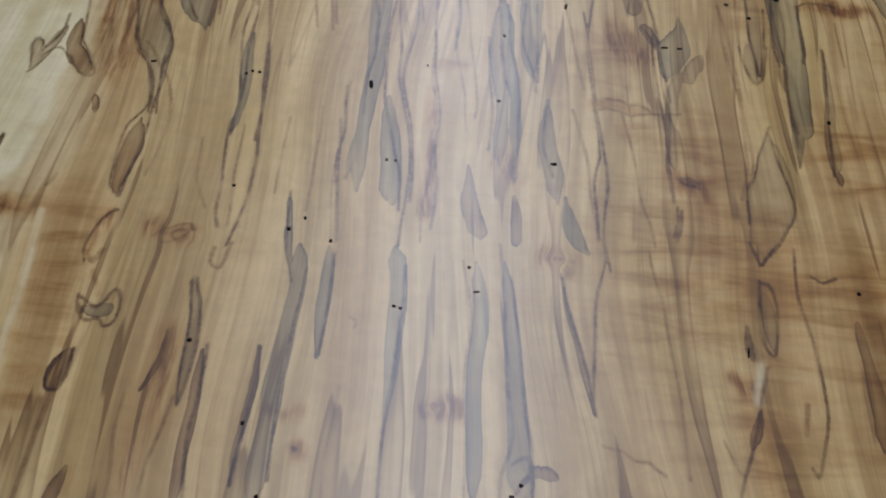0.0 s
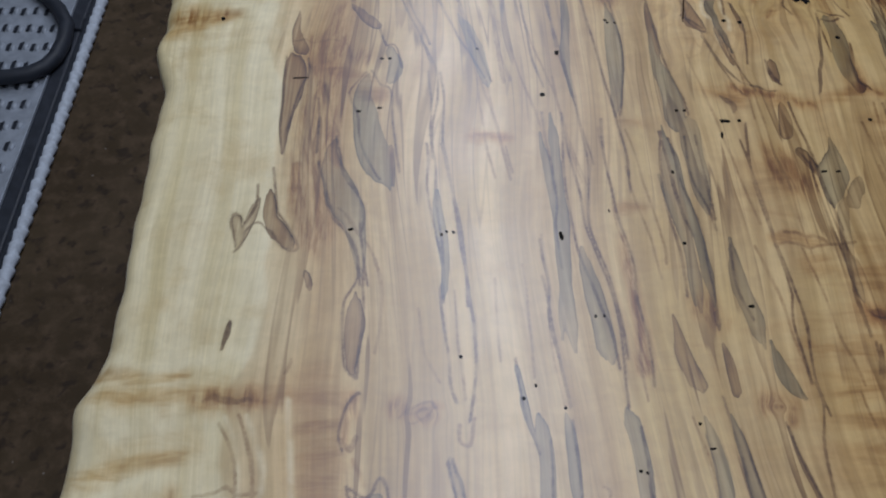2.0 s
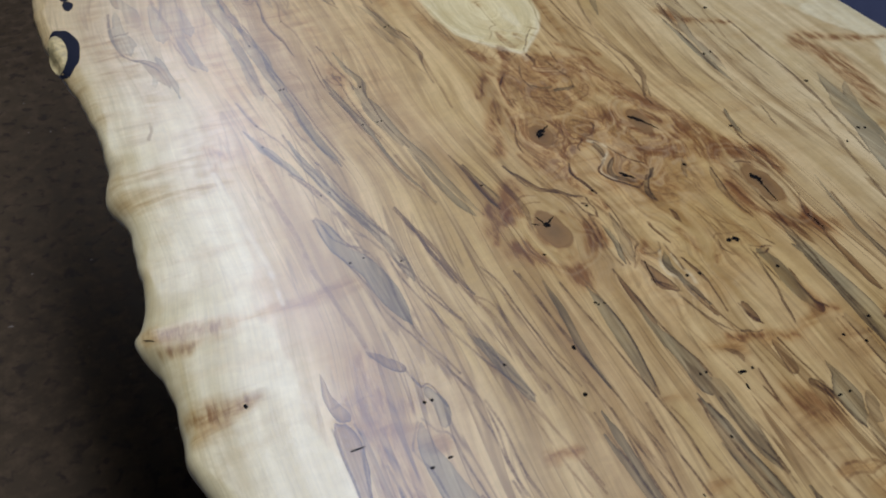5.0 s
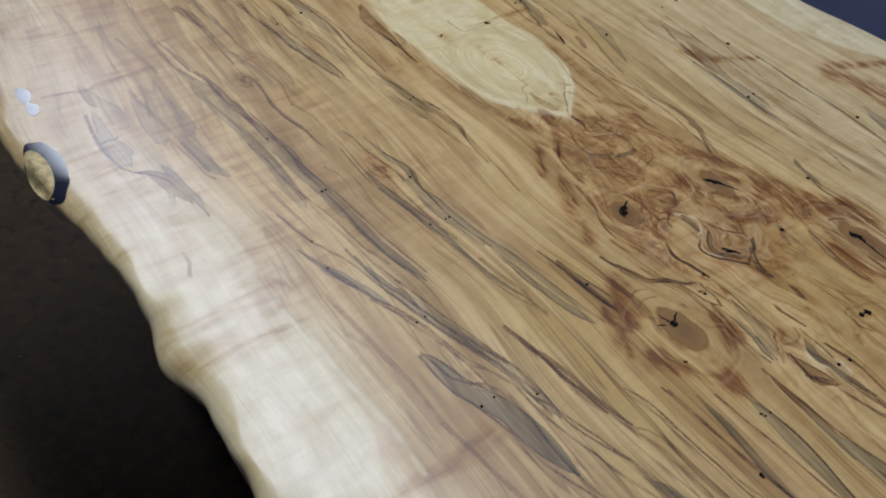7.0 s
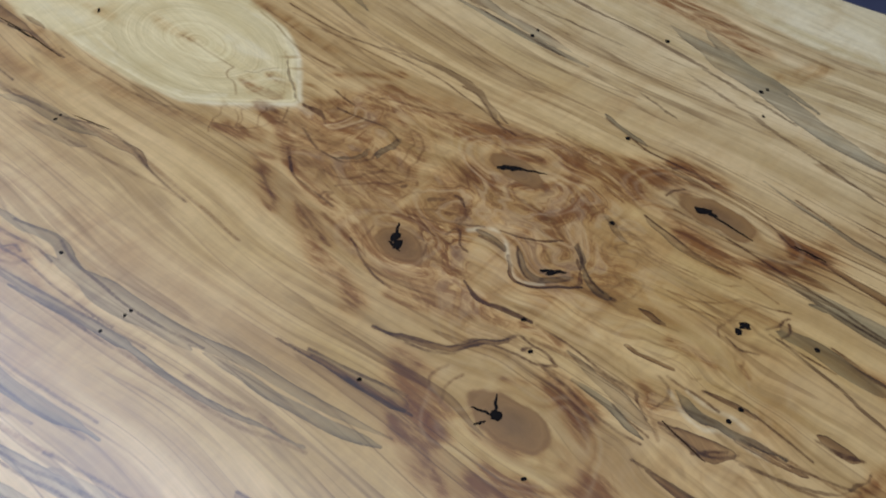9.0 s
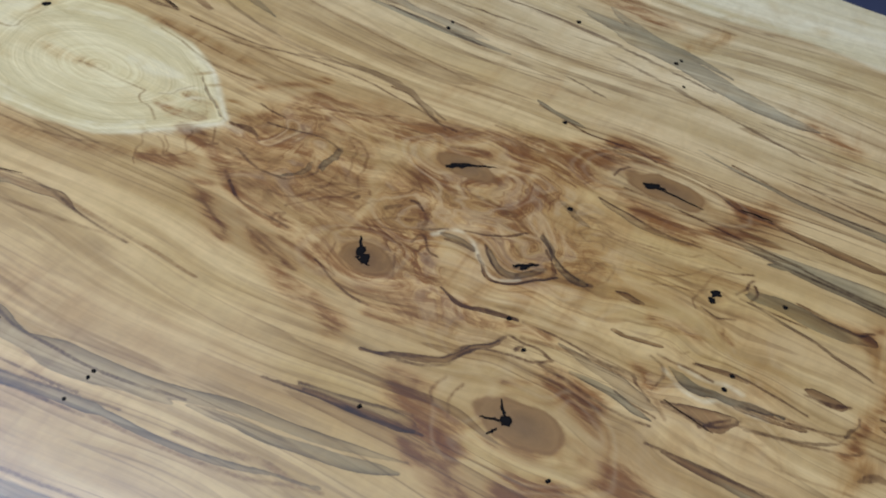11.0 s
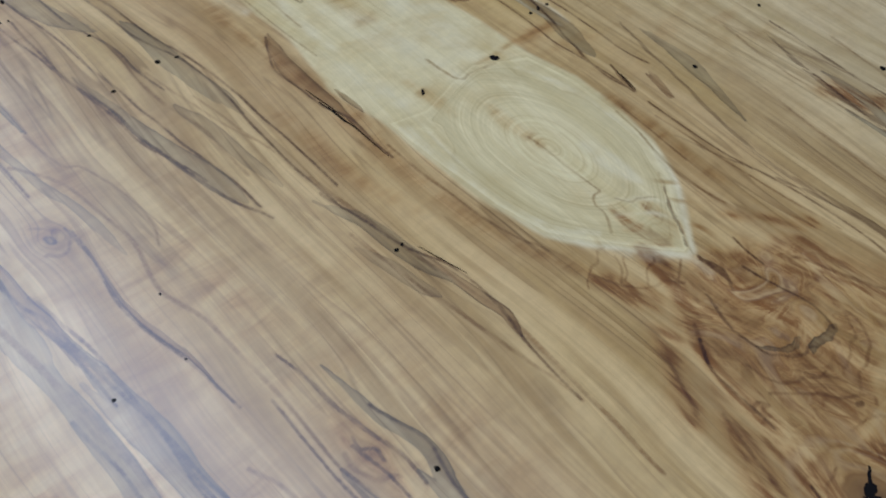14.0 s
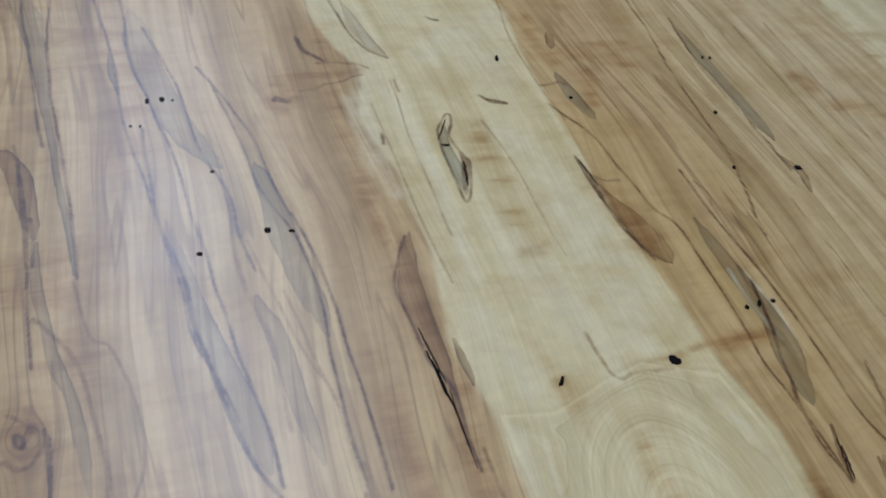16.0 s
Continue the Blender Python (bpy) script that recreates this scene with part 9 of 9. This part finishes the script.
HOLES_G = [
    (0.1393, -0.0966, 4.9, 3.9, 37),
    (-0.2189, -0.1070, 3.1, 2.6, 71),
    (0.2260, -0.0593, 4.4, 3.8, 35),
    (0.3282, -0.1255, 3.9, 2.5, 30),
    (0.3576, -0.1106, 4.1, 4.1, 30),
    (0.2867, 0.0710, 4.6, 3.2, 39),
    (0.3642, -0.1133, 4.2, 3.1, 29),
    (0.2972, 0.0721, 4.7, 2.7, 38),
    (0.3660, -0.0184, 5.6, 4.3, 33),
    (0.3566, 0.1631, 5.5, 4.7, 40),
]


def black_fill(name, x, y, long, wide, turn, peak=0.2, points=12):
    """A small uneven pool of black filler, a hair proud of the wood."""
    rng = random.Random(int(x * 1e5) * 7 + int(y * 1e5))
    c, s = math.cos(radians(turn)), math.sin(radians(turn))
    verts = [(0, 0, peak / 1000)]
    for k in range(points):
        a = 2 * math.pi * k / points
        r = 1 + rng.uniform(-1, 1) * (0.3 if long > 7 else 0.2)
        u, v = long / 2000 * r * math.copysign(abs(math.cos(a)) ** 0.8, math.cos(a)), wide / 2000 * r * math.copysign(abs(math.sin(a)) ** 0.8, math.sin(a))
        verts.append((c * u - s * v, s * u + c * v, 0.00005))
    faces = [(0, k + 1, (k + 1) % points + 1) for k in range(points)]
    ob = link_mesh(name, verts, faces, BLACK, slab)
    ob.location = (x, y, float(top_z(np.array(x), np.array(y))))
    return ob


for x, y, long, wide, turn in HOLES_A + HOLES_B + HOLES_C + HOLES_D + HOLES_E + HOLES_F + HOLES_G:
    black_fill("beetle_hole", x, y, long, wide, turn)

# dark cracks: from, to, width mm
KNOT_CRACKS = [
    (0.0400, 0.0095, 0.0237, -0.0015, 1.8),
    (0.0232, 0.0035, 0.0209, -0.0078, 2.1),
    (-0.0364, -0.1260, -0.0233, -0.1173, 1.6),
    (-0.0349, -0.1264, -0.0395, -0.1116, 1.6),
    (-0.0415, -0.1232, -0.0478, -0.1196, 1.6),
    (0.1295, -0.0058, 0.1421, -0.0213, 4.5),
    (0.1372, -0.0145, 0.1493, -0.0367, 2.1),
    (0.1945, -0.1318, 0.1966, -0.1492, 4.3),
    (0.1952, -0.1410, 0.1924, -0.1778, 1.7),
    (0.2079, -0.2012, 0.2091, -0.2239, 1.8),
    (0.0697, -0.0838, 0.0802, -0.0977, 3.3),
    (-0.0070, 0.3788, -0.0042, 0.3416, 1.6),
]
STREAK_CRACKS = [
    (-0.0043, 0.3443, -0.0046, 0.3169, 0.9),
    (-0.0386, 0.2477, -0.0305, 0.2167, 1.1),
    (0.1823, 0.2792, 0.1769, 0.2614, 1.8),
    (0.0244, -0.1975, 0.0172, -0.2280, 1.7),
    (0.0627, 0.5489, 0.0512, 0.5304, 1.5),
    (0.0609, 0.5094, 0.0557, 0.4874, 3.1),
    (0.1375, 0.4986, 0.1400, 0.4745, 1.8),
    (-0.0067, 0.3932, -0.0036, 0.3581, 1.4),
    (-0.0033, 0.3548, -0.0046, 0.3125, 0.8),
    (0.1824, 0.2835, 0.1751, 0.2616, 1.6),
    (-0.3985, -0.1298, -0.3771, -0.1310, 1.9),
]


def crack(ax, ay, bx, by, wide, material):
    """A tapered, slightly crooked sliver of black filler."""
    rng = random.Random(int(ax * 1e5) * 3 + int(by * 1e5))
    a, b = Vector((ax, ay, 0)), Vector((bx, by, 0))
    way = (b - a).normalized()
    side = Vector((-way.y, way.x, 0))
    steps, verts, faces = 9, [], []
    for k in range(steps + 1):
        t = k / steps
        half = wide / 2000 * (math.sin(math.pi * min(1, t * 0.85 + 0.12)) ** 0.7) * rng.uniform(0.75, 1.2) + 0.00012
        mid = a.lerp(b, t) - a + side * rng.uniform(-0.25, 0.25) * wide / 1000
        verts += [mid - side * half + Vector((0, 0, 5e-5)), mid + Vector((0, 0, 1.5e-4)), mid + side * half + Vector((0, 0, 5e-5))]
    for k in range(steps):
        i = 3 * k
        faces += [(i, i + 3, i + 4, i + 1), (i + 1, i + 4, i + 5, i + 2)]
    ob = link_mesh("crack", verts, faces, material, slab)
    ob.location = (ax, ay, float(top_z(np.array(ax), np.array(ay))))
    return ob


for row in KNOT_CRACKS:
    crack(*row, BLACK)
for ax, ay, bx, by, wide in STREAK_CRACKS:
    crack(ax, ay, bx, by, wide * 0.6, CRACK_BROWN)


def surface_ring(name, cx, cy, outer, inner, shift, material, label, lift=0.0005):
    """A pool of resin between two ellipses, lying on the slab's surface."""
    bm = bmesh.new()
    rows = []
    for t in (0.0, 0.5, 1.0):
        row = []
        for k in range(40):
            a = 2 * math.pi * k / 40
            wob = 1 + 0.05 * math.sin(3 * a + 1) + 0.03 * math.sin(7 * a)
            x = cx + (1 - t) * (shift + inner[0] * math.cos(a)) + t * outer[0] * math.cos(a) * wob
            y = cy + ((1 - t) * inner[1] + t * outer[1] * wob) * math.sin(a)
            row.append(bm.verts.new((x, y, float(top_z(np.array(x), np.array(y))) + lift)))
        rows.append(row)
    for p, q in zip(rows, rows[1:]):
        for k in range(40):
            bm.faces.new((p[k], q[k], q[(k + 1) % 40], p[(k + 1) % 40]))
    if inner[0] < 0.002:
        bm.faces.new(rows[0])
    return part(name, bm, material, slab, label, smooth=True)


surface_ring("resin_pool", -0.4085, 0.324, (0.0165, 0.047), (0.0105, 0.034), -0.0075, RESIN, "dark blue-black resin filling a void")
surface_ring("resin_pool", -0.3955, 0.452, (0.007, 0.016), (0.001, 0.004), 0.0, RESIN, "dark blue-black resin filling a void")
surface_ring("resin_pool", -0.3940, 0.424, (0.006, 0.012), (0.001, 0.004), 0.0, RESIN, "dark blue-black resin filling a void")


def bark_island():
    """The lumpy bit of sapwood that the resin holds at the edge."""
    bm = bmesh.new()
    grid = []
    for i in range(9):
        row = []
        for k in range(20):
            a, r = 2 * math.pi * k / 20, i / 8
            x = -0.416 + 0.0108 * r * math.cos(a)
            y = 0.324 + 0.034 * r * math.sin(a)
            bulge = 0.004 * (1 - r * r) * (0.7 + 0.5 * noise.noise(Vector((x * 160, y * 90, 0)))) + 0.0008
            row.append(bm.verts.new((x, y, float(top_z(np.array(x), np.array(y))) + bulge)))
        grid.append(row)
    for p, q in zip(grid, grid[1:]):
        for k in range(20):
            bm.faces.new((p[k], q[k], q[(k + 1) % 20], p[(k + 1) % 20]))
    bmesh.ops.remove_doubles(bm, verts=bm.verts, dist=1e-5)
    return part("bark_island", bm, ISLAND, slab, "pale lumpy sapwood island in the resin", smooth=True)


bark_island()


# ---- supports under the slab ----
def trestle(y):
    root = tagged(new("trestle"), "dark steel trestle standing under the slab", "trestle", "trestles under the slab")
    root.location = (0.09, y, 0)
    top = TOP - 0.0575
    block("beam", -0.36, 0.36, -0.04, 0.04, top - 0.08, top, STAND, root, bevel=0.004)
    for sx in (-1, 1):
        for sy in (-1, 1):
            part("leg", tube(bmesh.new(), [(sx * 0.30, sy * 0.02, top - 0.075), (sx * 0.32, sy * 0.24, 0.0)], 0.018), STAND, root, smooth=True)
        part("brace", tube(bmesh.new(), [(sx * 0.31, -0.14, 0.37), (sx * 0.31, 0.14, 0.37)], 0.011), STAND, root, smooth=True)
    return root


trestle(-0.55)
trestle(0.75)


# ---- low perforated platform on the floor ----
DECK = 0.035
platform = tagged(new("step_platform"), "low grey perforated metal platform with dark rail, on the floor", "platform")
platform.matrix_world = pose(-0.969, 0.0, 0, 0, 0, -2.06)
block("deck", -0.75, -0.041, -0.9, 2.1, DECK - 0.004, DECK, STEEL, platform, "grey perforated metal deck")
block("deck_lip", -0.0455, -0.041, -0.9, 2.1, DECK, DECK + 0.009, STEEL, platform, "thin upturned grey lip", bevel=0.001)
block("rail", -0.041, -0.008, -0.9, 2.1, 0.004, DECK + 0.006, RUBBER, platform, "dark blue-black side rail", bevel=0.005)
block("skirt", -0.74, -0.055, -0.88, 2.08, 0.0, DECK - 0.004, RUBBER, platform)


def scalloped_edge():
    """A strip of overlapping rounded lobes along the rail's foot."""
    verts, faces = [], []
    pitch, count, ring, steps = 0.030, 100, 8, 5
    for n in range(count * steps + 1):
        y = -0.9 + n * pitch / steps
        r = 0.0105 + 0.0062 * ((n % steps) / steps) ** 1.6
        for k in range(ring):
            a = 2 * math.pi * k / ring
            verts.append((r * math.cos(a), y + 0.004 * math.cos(a), 0.014 + r * math.sin(a)))
    for n in range(count * steps):
        for k in range(ring):
            a, b = n * ring + k, n * ring + (k + 1) % ring
            faces.append((a, b, b + ring, a + ring))
    return link_mesh("scalloped_edge", verts, faces, ROPE, platform, "pale grey scalloped edging strip", smooth=True)


scalloped_edge()


def grip_bumps():
    """Raised punched bumps of the deck, each with its dark slot."""
    verts, faces, sv, sf = [], [], [], []
    for i in range(13):
        for j in range(50):
            cx, cy = -0.066 - i * 0.027, -0.88 + j * 0.058 + (0.0 if i % 2 else 0.004)
            base = len(verts)
            for r, h in ((1.0, 0.0), (0.75, 0.0035), (0.35, 0.005)):
                for k in range(8):
                    a = 2 * math.pi * k / 8
                    verts.append((cx + 0.0075 * r * math.cos(a), cy + 0.012 * r * math.sin(a), DECK + h))
            for q in range(2):
                for k in range(8):
                    faces.append((base + q * 8 + k, base + q * 8 + (k + 1) % 8, base + q * 8 + 8 + (k + 1) % 8, base + q * 8 + 8 + k))
            faces.append(tuple(base + 16 + k for k in range(8)))
            s = len(sv)
            sv += [(cx - 0.016, cy - 0.010, DECK + 0.0006), (cx - 0.006, cy - 0.013, DECK + 0.0025), (cx - 0.006, cy + 0.013, DECK + 0.0025), (cx - 0.016, cy + 0.010, DECK + 0.0006)]
            sf.append((s, s + 1, s + 2, s + 3))
    tagged(link_mesh("grip_bump", verts, faces, STEEL, platform, smooth=True), kind="stuff")
    tagged(link_mesh("slot", sv, sf, RUBBER, platform), kind="stuff")


grip_bumps()
handle = tagged(new("dark_handle"), "bent dark rubber-covered handle lying on the perforated platform", "handle")
handle.matrix_world = pose(0, 0, DECK)
part("grip", tube(bmesh.new(), [(-1.30, 0.545, 0.022), (-1.14, 0.571, 0.022), (-1.06, 0.578, 0.022), (-1.02, 0.588, 0.022), (-0.992, 0.606, 0.023), (-0.976, 0.635, 0.024), (-0.970, 0.68, 0.024), (-0.974, 0.735, 0.024), (-1.005, 0.79, 0.023), (-1.06, 0.852, 0.022), (-1.20, 1.00, 0.022)], 0.0165, 14), RUBBER, handle, smooth=True)
part("strap", box(bmesh.new(), -0.982, -0.948, 0.735, 0.775, 0.004, 0.014, 0.002), RUBBER, handle)
